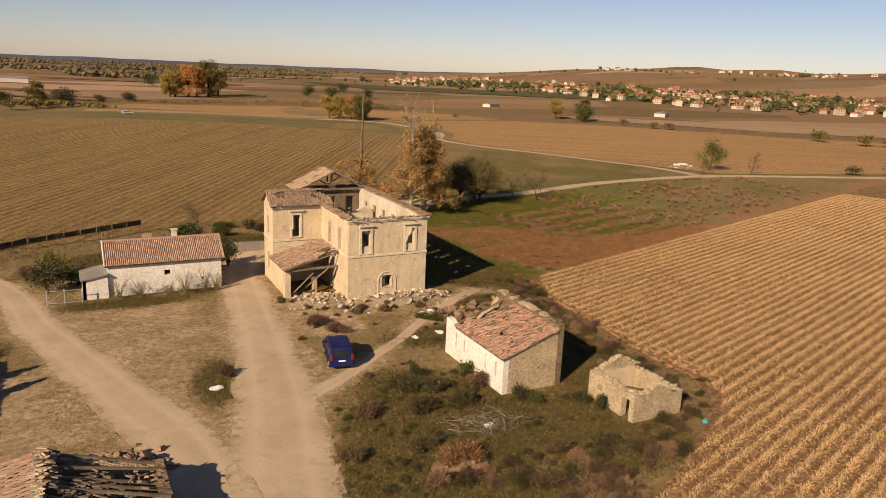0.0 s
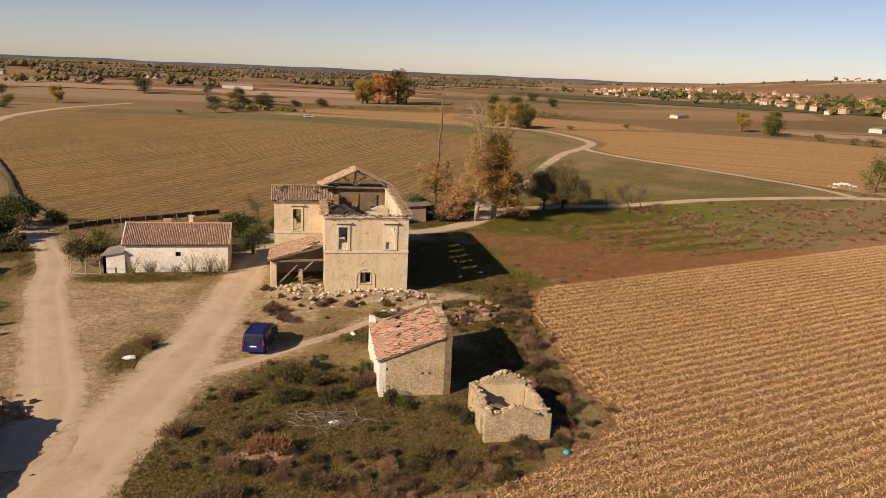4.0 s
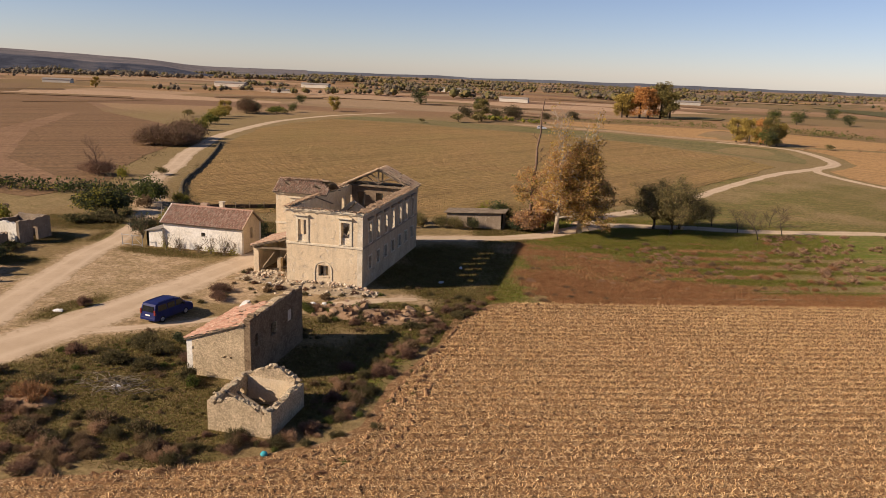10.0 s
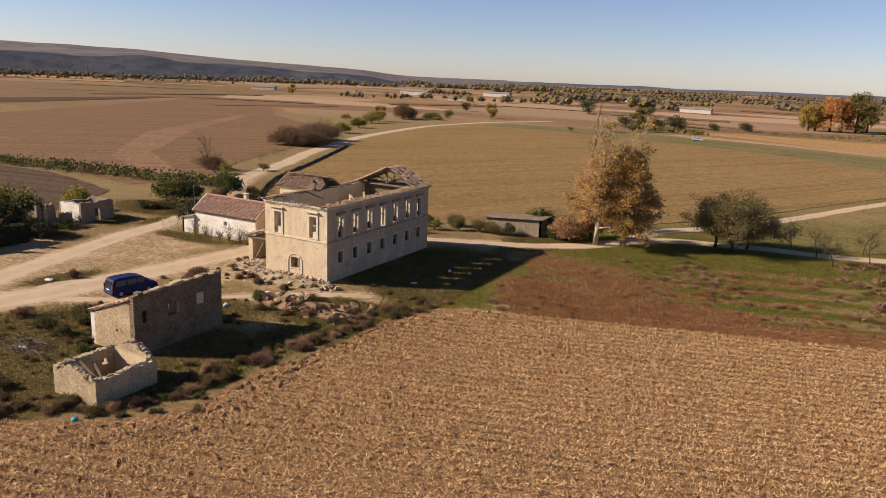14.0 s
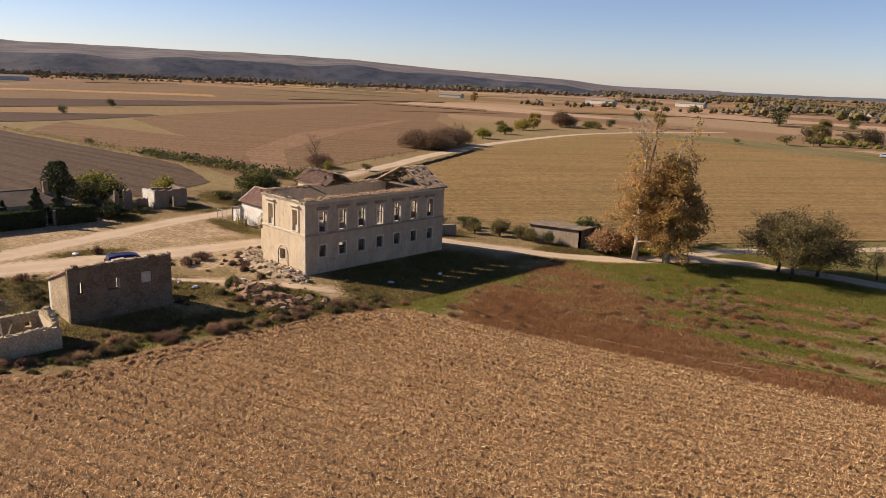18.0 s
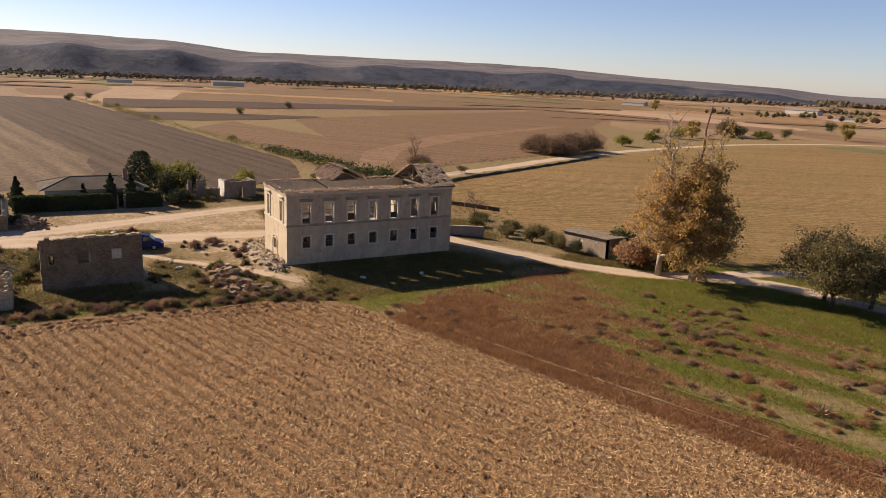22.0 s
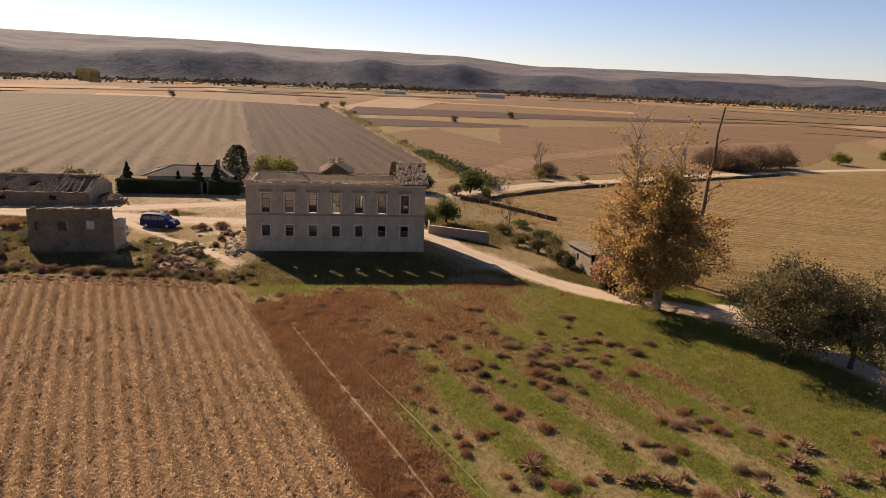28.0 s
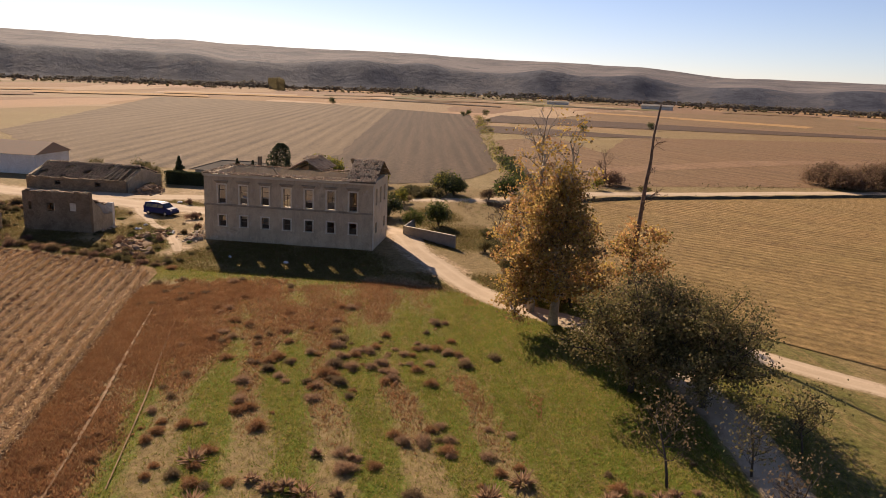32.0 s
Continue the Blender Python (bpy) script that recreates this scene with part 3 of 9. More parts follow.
weed = n.math("MULTIPLY", n.grey(n.noise(n.mapping(p, (1, 1.5, 1), (0, 0, 0.5)), 0.55, 8, 0.74, 0.8), 0.50, 0.60), n.grey(n.noise(p, 0.13, 4, 0.6), 0.40, 0.56, 0.25, 0.9))
dirt_c = n.mix(weed, dirt_c, n.mix(n.grey(n.noise(p, 0.8, 4, 0.6), 0.4, 0.6), toned((0.235, 0.185, 0.072)), toned((0.27, 0.185, 0.10))))
dirt_c = n.mix(n.grey(n.noise(p, 0.33, 6, 0.7, 1.0), 0.54, 0.64, 0.0, 0.7), dirt_c, toned((0.58, 0.43, 0.29)))
c = n.mix(edged(n.attr("dirt")), dry_c, dirt_c)
q = n.mapping(n.math_vec(p, n.noise(p, 0.004, 3)), (0.006, 0.017, 0.0), (0, 0, 0.25))
plot = n.ramp(n.sep(n.voronoi(q, 1.0, "F1", "Color"))[0], (0.0, toned((0.189, 0.137, 0.060))), (0.2, toned((0.398, 0.249, 0.150))), (0.4, toned((0.221, 0.132, 0.080))), (0.6, toned((0.320, 0.193, 0.100))), (0.8, toned((0.160, 0.117, 0.055))), (1.0, toned((0.464, 0.310, 0.200))))
c = n.mix(n.attr("far"), c, plot)
c = n.mix(edged(n.attr("green")), c, green_c)
c = n.mix(edged(n.attr("red")), c, red_c)
c = n.mix(0.9, c, n.ramp(n.noise(p, 2.0, 9, 0.84), (0.35, (0.46, 0.44, 0.38)), (0.67, (1.55, 1.55, 1.5))), "MULTIPLY")
n.base(bs, c)
n.bump(bs, n.math("ADD", fine, n.noise(p, 9, 5, 0.7)), 0.6, 0.12)
tagged(link_mesh("ground", ground_me, M_GROUND), "dry grass, bare sandy earth and green patches", "ground", kind="structure")

# roads
M_ROAD, nt, bs = mat_new("sandy_track", 0.97)
n = Nodes(nt)
p = n.position()
g = n.noise(p, 1.4, 7, 0.68)
m = n.noise(p, 0.28, 5, 0.6)
c = n.mix(n.grey(m, 0.35, 0.65), toned((0.58, 0.44, 0.30)), toned((0.49, 0.365, 0.24)))
side = n.attr("edge")
rut = n.grey(n.math("ABSOLUTE", n.math("SUBTRACT", side, 0.45)), 0.0, 0.2)
c = n.mix(n.grey(rut, 0, 1, 0.45, 1.0), toned((0.63, 0.485, 0.34)), c)
c = n.mix(n.grey(n.math("ADD", side, n.math("MULTIPLY", n.math("SUBTRACT", g, 0.5), 1.3)), 0.72, 0.98), c, toned((0.33, 0.24, 0.135)))
c = n.mix(n.grey(n.noise(p, 0.6, 7, 0.72, 1.0), 0.56, 0.68, 0.0, 0.55), c, toned((0.40, 0.295, 0.185)))
c = n.mix(0.3, c, n.ramp(n.noise(p, 7, 6, 0.75), (0.3, (0.6, 0.6, 0.6)), (0.7, (1.2, 1.2, 1.2))), "MULTIPLY")
n.base(bs, c)
n.bump(bs, n.math("ADD", g, n.noise(p, 12, 4)), 0.35, 0.05)


def road_strip(name, line, label, lift=0.035, drop=0.05, mat=None):
    x, y, w = line.T
    tx, ty = np.gradient(x), np.gradient(y)
    ln = np.hypot(tx, ty)
    nxx, nyy = -ty / ln, tx / ln
    s = np.concatenate([[0], np.cumsum(np.hypot(np.diff(x), np.diff(y)))])
    cols = np.linspace(-1, 1, 9)
    vs, ed = [], []
    for k, cpos in enumerate(cols):
        off = w / 2 * 1.12 * cpos + (0.28 * fbm(s, s * 0 + k * 0.0 + (9 if cpos > 0 else 0), 2.3, 8)) * (abs(cpos) > 0.7) * np.minimum(w / 3.5, 1.2)
        px, py = x + nxx * off, y + nyy * off
        pz = ground_z(px, py) + lift - drop * (abs(cpos) > 0.95) - 0.03 * math.exp(-((abs(cpos) - 0.45) / 0.15) ** 2)
        vs.append(np.stack([px, py, pz], -1))
        ed.append(np.full(len(x), abs(cpos)))
    v = np.stack(vs, 1)
    m_, k_ = v.shape[:2]
    idx = np.arange(m_ * k_).reshape(m_, k_)
    f = np.stack([idx[:-1, :-1], idx[1:, :-1], idx[1:, 1:], idx[:-1, 1:]], -1).reshape(-1, 4)[:, ::-1]
    me = grid_mesh(name, v.reshape(-1, 3), f)
    set_attr(me, "edge", np.stack(ed, 1))
    tagged(link_mesh(name, me, mat or M_ROAD), label, "track", kind="structure")


for name, line in ROAD_LINES.items():
    road_strip(name, line, {"road_main": "pale sandy dirt track past the ruined house", "road_fork": "pale dirt track leading to the far fields", "road_north": "narrow dirt track between fields", "road_east": "narrow dirt track along a field", "yard_track": "faint worn path across the yard"}[name])


M_WORN = surface("worn_earth", (0.40, 0.27, 0.16), (0.30, 0.18, 0.10), 4.0, 0.9)
for name, pts in (("worn_line", WORN[0]), ("worn_line_thin", WORN[1])):
    road_strip(name, smooth_line(pts, 0.8), "thin worn line in the rust-red strip", 0.10, 0.0, M_WORN)
# fields: flat sheets just above the ground
def field_mat(name, light, dark, stripe, angle, depth=0.35, patch=None, rough_scale=0.9, ridge=0.1, phase=0.0, wander=0.35, relief=0.2):
    light, dark, patch = toned(light), toned(dark), toned(patch) if patch else None
    m, nt, b = mat_new(name, 0.97)
    n = Nodes(nt)
    p = n.position()
    r = n.mapping(p, (1, 1, 1), (0, 0, -radians(angle)))
    y = n.sep(r)[1]
    w0 = n.math("SINE", n.math("MULTIPLY", n.math("ADD", y, n.math("ADD", n.math("MULTIPLY", n.noise(p, 0.7, 3), wander), phase)), 2 * math.pi / stripe))
    w = n.math("MULTIPLY", w0, n.grey(n.noise(p, 0.16, 4, 0.6), 0.34, 0.6, 0.25, 1.0))
    c = n.mix(n.grey(w, -1, 1, 0.5 - depth, 0.5 + depth), dark, light)
    c = n.mix(n.grey(n.noise(p, 0.022, 6, 0.68, 0.6), 0.3, 0.75), c, patch or tuple(v * 0.82 for v in light))
    c = n.mix(n.grey(n.noise(n.mapping(r, (0.03, 1, 1)), 0.35, 4), 0.45, 0.62), c, n.mix(0.38, c, (0.5, 0.5, 0.5), "MULTIPLY"))
    c = n.mix(0.9, c, n.ramp(n.noise(p, rough_scale, 7, 0.82), (0.31, (0.42, 0.42, 0.42)), (0.71, (1.5, 1.5, 1.5))), "MULTIPLY")
    n.base(b, c)
    n.bump(b, n.math("ADD", n.noise(p, 1.5, 6, 0.75), n.math("MULTIPLY", w, ridge)), 0.6 if relief < 0.3 else 1.0, relief)
    return m


def inside(poly, x, y):
    c = np.zeros(np.shape(x), bool)
    j = len(poly) - 1
    for i in range(len(poly)):
        (xi, yi), (xj, yj) = poly[i], poly[j]
        hit = ((yi > y) != (yj > y)) & (x < (xj - xi) * (y - yi) / (yj - yi + 1e-12) + xi)
        c ^= hit
        j = i
    return c


def field(name, label, poly, mat, lift, wobble=0.6, step=3.0, fine=90, rounds=3):
    """A field's sheet: its outline is followed finely, so that its edge wavers."""
    pts = []
    for (x0, y0), (x1, y1) in zip(poly, poly[1:] + poly[:1]):
        k = max(1, int(math.hypot(x1 - x0, y1 - y0) / step))
        k = min(k, 120)
        for i in range(k):
            t = i / k
            x, y = x0 + (x1 - x0) * t, y0 + (y1 - y0) * t
            x += wobble * float(fbm(x, y, 5.0, 11))
            y += wobble * float(fbm(x, y, 5.0, 12))
            pts.append((x, y))
    bm = bmesh.new()
    bm.faces.new([bm.verts.new((x, y, lift)) for x, y in pts])
    bmesh.ops.triangulate(bm, faces=bm.faces[:])
    for _ in range(rounds):
        long = [e for e in bm.edges if e.calc_length() > fine]
        if long:
            bmesh.ops.subdivide_edges(bm, edges=long, cuts=1)
            bmesh.ops.triangulate(bm, faces=bm.faces[:])
    for v in bm.verts:
        v.co.z = gz(v.co.x, v.co.y) + lift
    bmesh.ops.recalc_face_normals(bm, faces=bm.faces[:])
    if sum(f.normal.z for f in bm.faces) < 0:
        bmesh.ops.reverse_faces(bm, faces=bm.faces[:])
    ob = part(name, bm, mat, None)
    return tagged(ob, label, "field", kind="structure")




def stubble_mat(name, *args):
    """Field rows, with pale straw flecks over red soil."""
    m = field_mat(name, *args)
    nt = m.node_tree
    n = Nodes(nt)
    b = nt.nodes["Principled BSDF"]
    src = b.inputs["Base Color"].links[0].from_socket
    p = n.position()
    f1 = n.noise(n.mapping(p, (1, 0.45, 1), (0, 0, 0.9)), 6.5, 4, 0.75, 1.2)
    f2 = n.noise(n.mapping(p, (0.45, 1, 1), (0, 0, 0.2)), 7.5, 4, 0.75, 1.2)
    rows = n.sep(n.mapping(p, (1, 1, 1), (0, 0, -math.atan2(ROW_U.y, ROW_U.x))))[1]
    ridge = n.math("SINE", n.math("MULTIPLY", n.math("ADD", rows, 2.78 + ROW / 4), 2 * math.pi / ROW))
    fleck = n.math("MAXIMUM", n.grey(f1, 0.55, 0.61), n.grey(f2, 0.555, 0.615))
    fleck = n.math("MULTIPLY", fleck, n.grey(ridge, -0.7, 0.3, 0.58, 1.0))
    c = n.mix(n.math("MULTIPLY", fleck, 0.92), src, toned((0.72, 0.515, 0.28)))
    dark = n.grey(n.math("ADD", n.noise(p, 2.3, 5, 0.74), n.math("MULTIPLY", ridge, 0.022)), 0.40, 0.51, 0.70, 0.0)
    c = n.mix(dark, c, toned((0.17, 0.09, 0.044)))
    n.base(b, c)
    h = n.math("ADD", n.math("MULTIPLY", ridge, 0.008), n.math("ADD", n.math("MULTIPLY", n.noise(p, 4.0, 3, 0.6, 0.5), 0.10), n.math("MULTIPLY", fleck, 0.015)))
    n.bump(b, h, 1.0, 1.0)
    return m


NORTH_ROWS = 60.0
STUBBLE = [(-90, -90), (-40, -60.5), (-20, -48), (-5.5, -38.6), (5.7, -32.8), (9.0, -30.2), (9.9, -27.5), (9.7, -21), (10.6, -12), (11.2, -5), (13.6, 0.2), (15.2, 1.9), (31.6, 6.6), (53, 13.4), (150, 44.5), (420, 60), (420, -420), (-160, -420)]
M_STUBBLE = stubble_mat("corn_stubble", (0.325, 0.180, 0.081), (0.197, 0.099, 0.045), ROW, math.degrees(math.atan2(ROW_U.y, ROW_U.x)), 0.25, (0.279, 0.157, 0.072), 2.6, 0.5, 2.78 + ROW / 4 - 0.06, 0.12)
M_TAN = field_mat("tan_field", (0.42, 0.252, 0.108), (0.27, 0.168, 0.068), 1.6, NORTH_ROWS, 0.3, (0.285, 0.20, 0.075), 1.1, 0.25, 0.0, 0.3, 0.36)
M_TAN_E = field_mat("pale_tan_field", (0.511, 0.305, 0.133), (0.413, 0.242, 0.099), 3.0, -28, 0.3)
M_LIGHT_ROWS = field_mat("light_striped_field", (0.25, 0.172, 0.102), (0.115, 0.078, 0.046), 5.6, 8.4, 0.6)
M_GREY_ROWS = field_mat("brown_ploughed_field", (0.140, 0.092, 0.058), (0.095, 0.063, 0.040), 4.0, 8.4, 0.5)
M_RUSSET = field_mat("russet_field", (0.269, 0.158, 0.083), (0.210, 0.122, 0.063), 6.0, 38, 0.25, (0.214, 0.134, 0.069))
M_DARK_FIELD = field_mat("dark_ploughed_field", (0.115, 0.07, 0.045), (0.095, 0.057, 0.037), 5.0, 20, 0.3, (0.13, 0.082, 0.053))
M_GREEN_FIELD = field_mat("dull_green_field", (0.19, 0.172, 0.062), (0.145, 0.132, 0.048), 6.0, -30, 0.3, (0.27, 0.20, 0.095))
M_SAND_FIELD = field_mat("pale_sandy_field", (0.504, 0.342, 0.201), (0.420, 0.283, 0.161), 7.0, -20, 0.2)
M_MIXED = field_mat("mixed_dry_land", (0.307, 0.186, 0.102), (0.230, 0.138, 0.074), 9.0, 15, 0.2, (0.205, 0.138, 0.066))

M_CROP = field_mat("dark_green_crop", (0.145, 0.13, 0.058), (0.115, 0.105, 0.046), 7.0, -30, 0.2)
M_BROWN_FIELD = field_mat("brown_fallow", (0.282, 0.168, 0.094), (0.228, 0.129, 0.072), 5.0, 30, 0.3, (0.312, 0.190, 0.105))
field("stubble_field", "harvested corn field with rows of bleached straw", STUBBLE, M_STUBBLE, 0.06)
# ridges of stubble and trash along the rows, nearest the flight
rg = np.random.default_rng(17)
us_, vs_ = np.arange(-46, 100, 0.22), np.arange(0.3, -66, -ROW / 6)
U_, V_ = np.meshgrid(us_, vs_)
crest_ = 0.5 + 0.5 * np.cos(2 * np.pi * V_ / ROW)
rx, ry = BOUND.x + U_ * ROW_U.x - V_ * ROW_U.y, BOUND.y + U_ * ROW_U.y + V_ * ROW_U.x
rz = 0.065 + crest_ * 0.075 + np.maximum(rg.gamma(1.5, 0.03, U_.shape), 0) * (0.2 + 1.0 * crest_) * (1 + 0.5 * fbm(rx, ry, 4.0, 51))
rx, ry = rx + rg.normal(0, 0.05, U_.shape), ry + rg.normal(0, 0.04, U_.shape)
ki = np.arange(U_.size).reshape(U_.shape)
rf = np.stack([ki[:-1, :-1], ki[1:, :-1], ki[1:, 1:], ki[:-1, 1:]], -1).reshape(-1, 4)
cx_, cy_ = rx.ravel()[rf].mean(1), ry.ravel()[rf].mean(1)
rf = rf[inside([(x + (0.7 if x < 16 and -40 < y < 3 else 0), y - (0.25 if x > 15 else 0)) for x, y in STUBBLE], cx_, cy_)]
used, inv = np.unique(rf, return_inverse=True)
me = grid_mesh("stubble_ridges", np.stack([rx, ry, rz], -1).reshape(-1, 3)[used], inv.reshape(-1, 4))
me.polygons.foreach_set("use_smooth", np.zeros(len(me.polygons), bool))
tagged(link_mesh("stubble_ridges", me, M_STUBBLE), "low ridges of stubble along the field rows", "field", kind="structure")
field("north_field", "wide tan field of dry crop rows", [(-36, 32), (-20, 40.5), (8, 44.5), (17, 51), (20, 60), (34, 82), (45, 107), (58, 130), (66, 148), (60, 170), (30, 205), (-10, 222), (-60, 232), (-98, 232), (-101, 200), (-99, 170), (-88, 132), (-74, 98), (-62, 72), (-53, 52), (-44, 38)], M_TAN, 0.08, fine=9, rounds=6)
field("meadow", "green meadow with dry grass", [(-98, 236), (-60, 236), (-10, 226), (30, 209), (64, 172), (76, 160), (80, 175), (77, 206), (60, 222), (20, 246), (-30, 258), (-70, 262), (-96, 256)], M_GREEN_FIELD, 0.05)
field("sandy_bank", "pale bare sandy strip beside a field", [(-24, 262), (20, 252), (56, 232), (74, 219), (80, 222), (58, 240), (24, 262), (-22, 274)], M_SAND_FIELD, 0.09)
field("east_field", "pale tan harvested field", [(104, 80), (98, 92), (90, 112), (80, 132), (80, 146), (92, 165), (92, 200), (84, 216), (150, 222), (190, 196), (240, 140), (330, 88), (330, 40), (160, 54), (113, 64)], M_TAN_E, 0.06)
field("reed_field", "tan field before a reed belt", [(70, 228), (84, 222), (150, 228), (140, 260), (90, 300), (0, 310), (-20, 290), (20, 268)], M_TAN_E, 0.05)
field("green_strip", "dark green crop strip below the village", [(215, 560), (290, 500), (370, 436), (460, 384), (590, 400), (480, 440), (400, 530), (300, 640), (200, 720)], M_CROP, 0.4)
field("sandy_field", "pale bare field below the village", [(200, 232), (260, 165), (420, 60), (560, 40), (540, 110), (330, 198), (200, 255)], M_SAND_FIELD, 0.15)
field("striped_field", "pale field with long drill rows", [(-60, -14), (-106, -12), (-250, -34), (-405, -56), (-440, -120), (-420, -230), (-120, -120), (-62, -60)], M_LIGHT_ROWS, 0.06)
field("ploughed_field", "grey-brown ploughed field", [(-60, -14), (-106, -12), (-250, -34), (-405, -56), (-372, -2), (-290, 8), (-180, 20), (-92, 30), (-66, 24), (-56, 10)], M_GREY_ROWS, 0.064)
field("russet_field", "russet brown field of dry stubble", [(-68, 30), (-94, 34), (-180, 24), (-215, 46), (-150, 60), (-222, 74), (-235, 80), (-330, 300), (-250, 268), (-190, 205), (-140, 170), (-108, 140), (-92, 104), (-80, 72), (-66, 46)], M_RUSSET, 0.06)
field("dark_field", "dark freshly ploughed plot", [(-297, 8), (-387, 16), (-372, 90), (-352, 170), (-345, 270), (-332, 270), (-312, 160), (-304, 80)], M_DARK_FIELD, 0.17)
field("brown_strip", "darker brown strip across a field", [(-70, 44), (-106, 66), (-150, 120), (-190, 190), (-196, 190), (-150, 100), (-108, 56), (-74, 38)], M_BROWN_FIELD, 0.09)
field("dark_plot", "narrow dark ploughed plot", [(-220, 8), (-268, 9), (-266, 40), (-246, 92), (-238, 92), (-224, 60), (-218, 36)], M_DARK_FIELD, 0.135)
field("far_plot", "pale far plot", [(-372, 4), (-300, 10), (-312, 34), (-540, 90), (-560, 40)], M_SAND_FIELD, 0.1)
field("far_field", "far brown fields of the valley floor", [(-560, 100), (-320, 50), (-340, 320), (-420, 420), (-700, 300)], M_MIXED, 0.12)


# long thin plots across the far plain
plot_mats = [M_GREEN_FIELD, M_SAND_FIELD, M_GREY_ROWS, M_MIXED, M_TAN_E, M_RUSSET, M_BROWN_FIELD, M_GREEN_FIELD, M_MIXED]
plot_names = ["dull green", "pale sandy", "grey ploughed", "mixed dry", "tan stubble", "russet", "brown fallow", "dull green", "mixed dry"]
rp = random.Random(44)


def plots(count, b_lo, b_hi, r_lo, r_hi, lift, wide=1.0):
    for k in range(count):
        b0 = rp.uniform(b_lo, b_hi)
        b1 = b0 + rp.uniform(4, 16)
        r0 = r_lo + (r_hi - r_lo) * rp.random() ** 1.3
        w = rp.uniform(0.03, 0.09) * r0 * wide
        tilt = rp.uniform(-0.12, 0.12)
        i = rp.randrange(len(plot_mats))
        arc_pts = [(b0 + (b1 - b0) * j / 5, r0 * (1 + tilt * (j / 5 - 0.5))) for j in range(6)]
        arc_pts = arc_pts + [(b, r + w) for b, r in arc_pts[::-1]]
        field("far_plot", plot_names[i] + " plot far across the plain", [(-math.sin(radians(b)) * r, math.cos(radians(b)) * r) for b, r in arc_pts], plot_mats[i], lift + 0.012 * k, 1.5, 40)


plots(34, 42, 136, 440, 1000, 0.2)
plots(30, -16, 40, 330, 1700, 0.2, 0.8)

# ---------------------------------------------------------------- building kit
def wall_bm(p0, p1, thick, z0, top, holes=(), step=0.6, rough=0.0, seed=0, zstep=0.8, butt=0.0):
    """A wall along p0 -> p1 (its outer face), thickness to the left. top: a number or a function of the way along.
    holes: (u0, u1, z0, z1), which go right through."""
    p0, p1 = Vector((*p0, 0)), Vector((*p1, 0))
    L = (p1 - p0).length
    d = (p1 - p0) / L
    inn = Vector((-d.y, d.x, 0)) * thick
    f = top if callable(top) else (lambda u: top)
    us = {butt, L - butt}
    for h in holes:
        us |= {min(max(h[0], 0), L), min(max(h[1], 0), L)}
    k = max(1, int(L / step))
    for i in range(1, k):
        u = L * i / k
        if butt < u < L - butt and all(abs(u - w) > 0.12 for w in us):
            us.add(u)
    us = sorted(us)
    low = min(f(u) for u in us)
    zs = {z0}
    for h in holes:
        zs |= {h[2], h[3]}
    k = max(1, int((low - z0) / zstep))
    for i in range(1, k):
        z = z0 + (low - z0) * i / k
        if all(abs(z - w) > 0.12 for w in zs):
            zs.add(z)
    zs = sorted(z for z in zs if z < low - 0.05)
    rnd = random.Random(seed)
    nu, nz = len(us) - 1, len(zs)
    solid = [[True] * nz for _ in range(nu)]
    for i in range(nu):
        for j in range(nz):
            um = (us[i] + us[i + 1]) / 2
            zt = zs[j + 1] if j + 1 < nz else None
            for h in holes:
                if h[0] - 1e-4 <= us[i] and us[i + 1] <= h[1] + 1e-4:
                    zm = (zs[j] + zt) / 2 if zt is not None else zs[j] + 0.01
                    if h[2] < zm < h[3]:
                        solid[i][j] = False
    bm = bmesh.new()
    cache = {}

    def vert(i, j, s):
        key = (i, j, s)
        if key not in cache:
            z = f(us[i]) if j == nz else zs[j]
            c = p0 + d * us[i] + inn * s
            q = Vector((rnd.uniform(-1, 1), rnd.uniform(-1, 1), rnd.uniform(-1, 1))) * rough
            if j == 0:
                q.z = 0
            if i in (0, nu):
                q *= 0.4
            cache[key] = bm.verts.new((c.x + q.x, c.y + q.y, z + q.z))
        return cache[key]

    def face(*v):
        try:
            bm.faces.new(v)
        except ValueError:
            pass

    for i in range(nu):
        for j in range(nz):
            if not solid[i][j]:
                continue
            face(vert(i, j, 0), vert(i + 1, j, 0), vert(i + 1, j + 1, 0), vert(i, j + 1, 0))
            face(vert(i + 1, j, 1), vert(i, j, 1), vert(i, j + 1, 1), vert(i + 1, j + 1, 1))
            if i == 0 or not solid[i - 1][j]:
                face(vert(i, j, 1), vert(i, j, 0), vert(i, j + 1, 0), vert(i, j + 1, 1))
            if i == nu - 1 or not solid[i + 1][j]:
                face(vert(i + 1, j, 0), vert(i + 1, j, 1), vert(i + 1, j + 1, 1), vert(i + 1, j + 1, 0))
            if j == nz - 1 or not solid[i][j + 1]:
                face(vert(i, j + 1, 0), vert(i + 1, j + 1, 0), vert(i + 1, j + 1, 1), vert(i, j + 1, 1))
            if j > 0 and not solid[i][j - 1]:
                face(vert(i, j, 1), vert(i + 1, j, 1), vert(i + 1, j, 0), vert(i, j, 0))
    return bm


def ragged(base, amp, seed):
    r = random.Random(seed)
    ph = [r.uniform(0, 6.28) for _ in range(4)]
    return lambda u: base + amp * (0.5 * math.sin(u * 1.9 + ph[0]) + 0.3 * math.sin(u * 4.3 + ph[1]) + 0.35 * math.sin(u * 9.7 + ph[2]))


def tile_co(length=0.36, width=0.17, r=0.072, seg=4, taper=0.8):
    """Corner points of one curved roof tile, lying along -y, crown up: a list of quads."""
    q = []
    for k in range(seg):
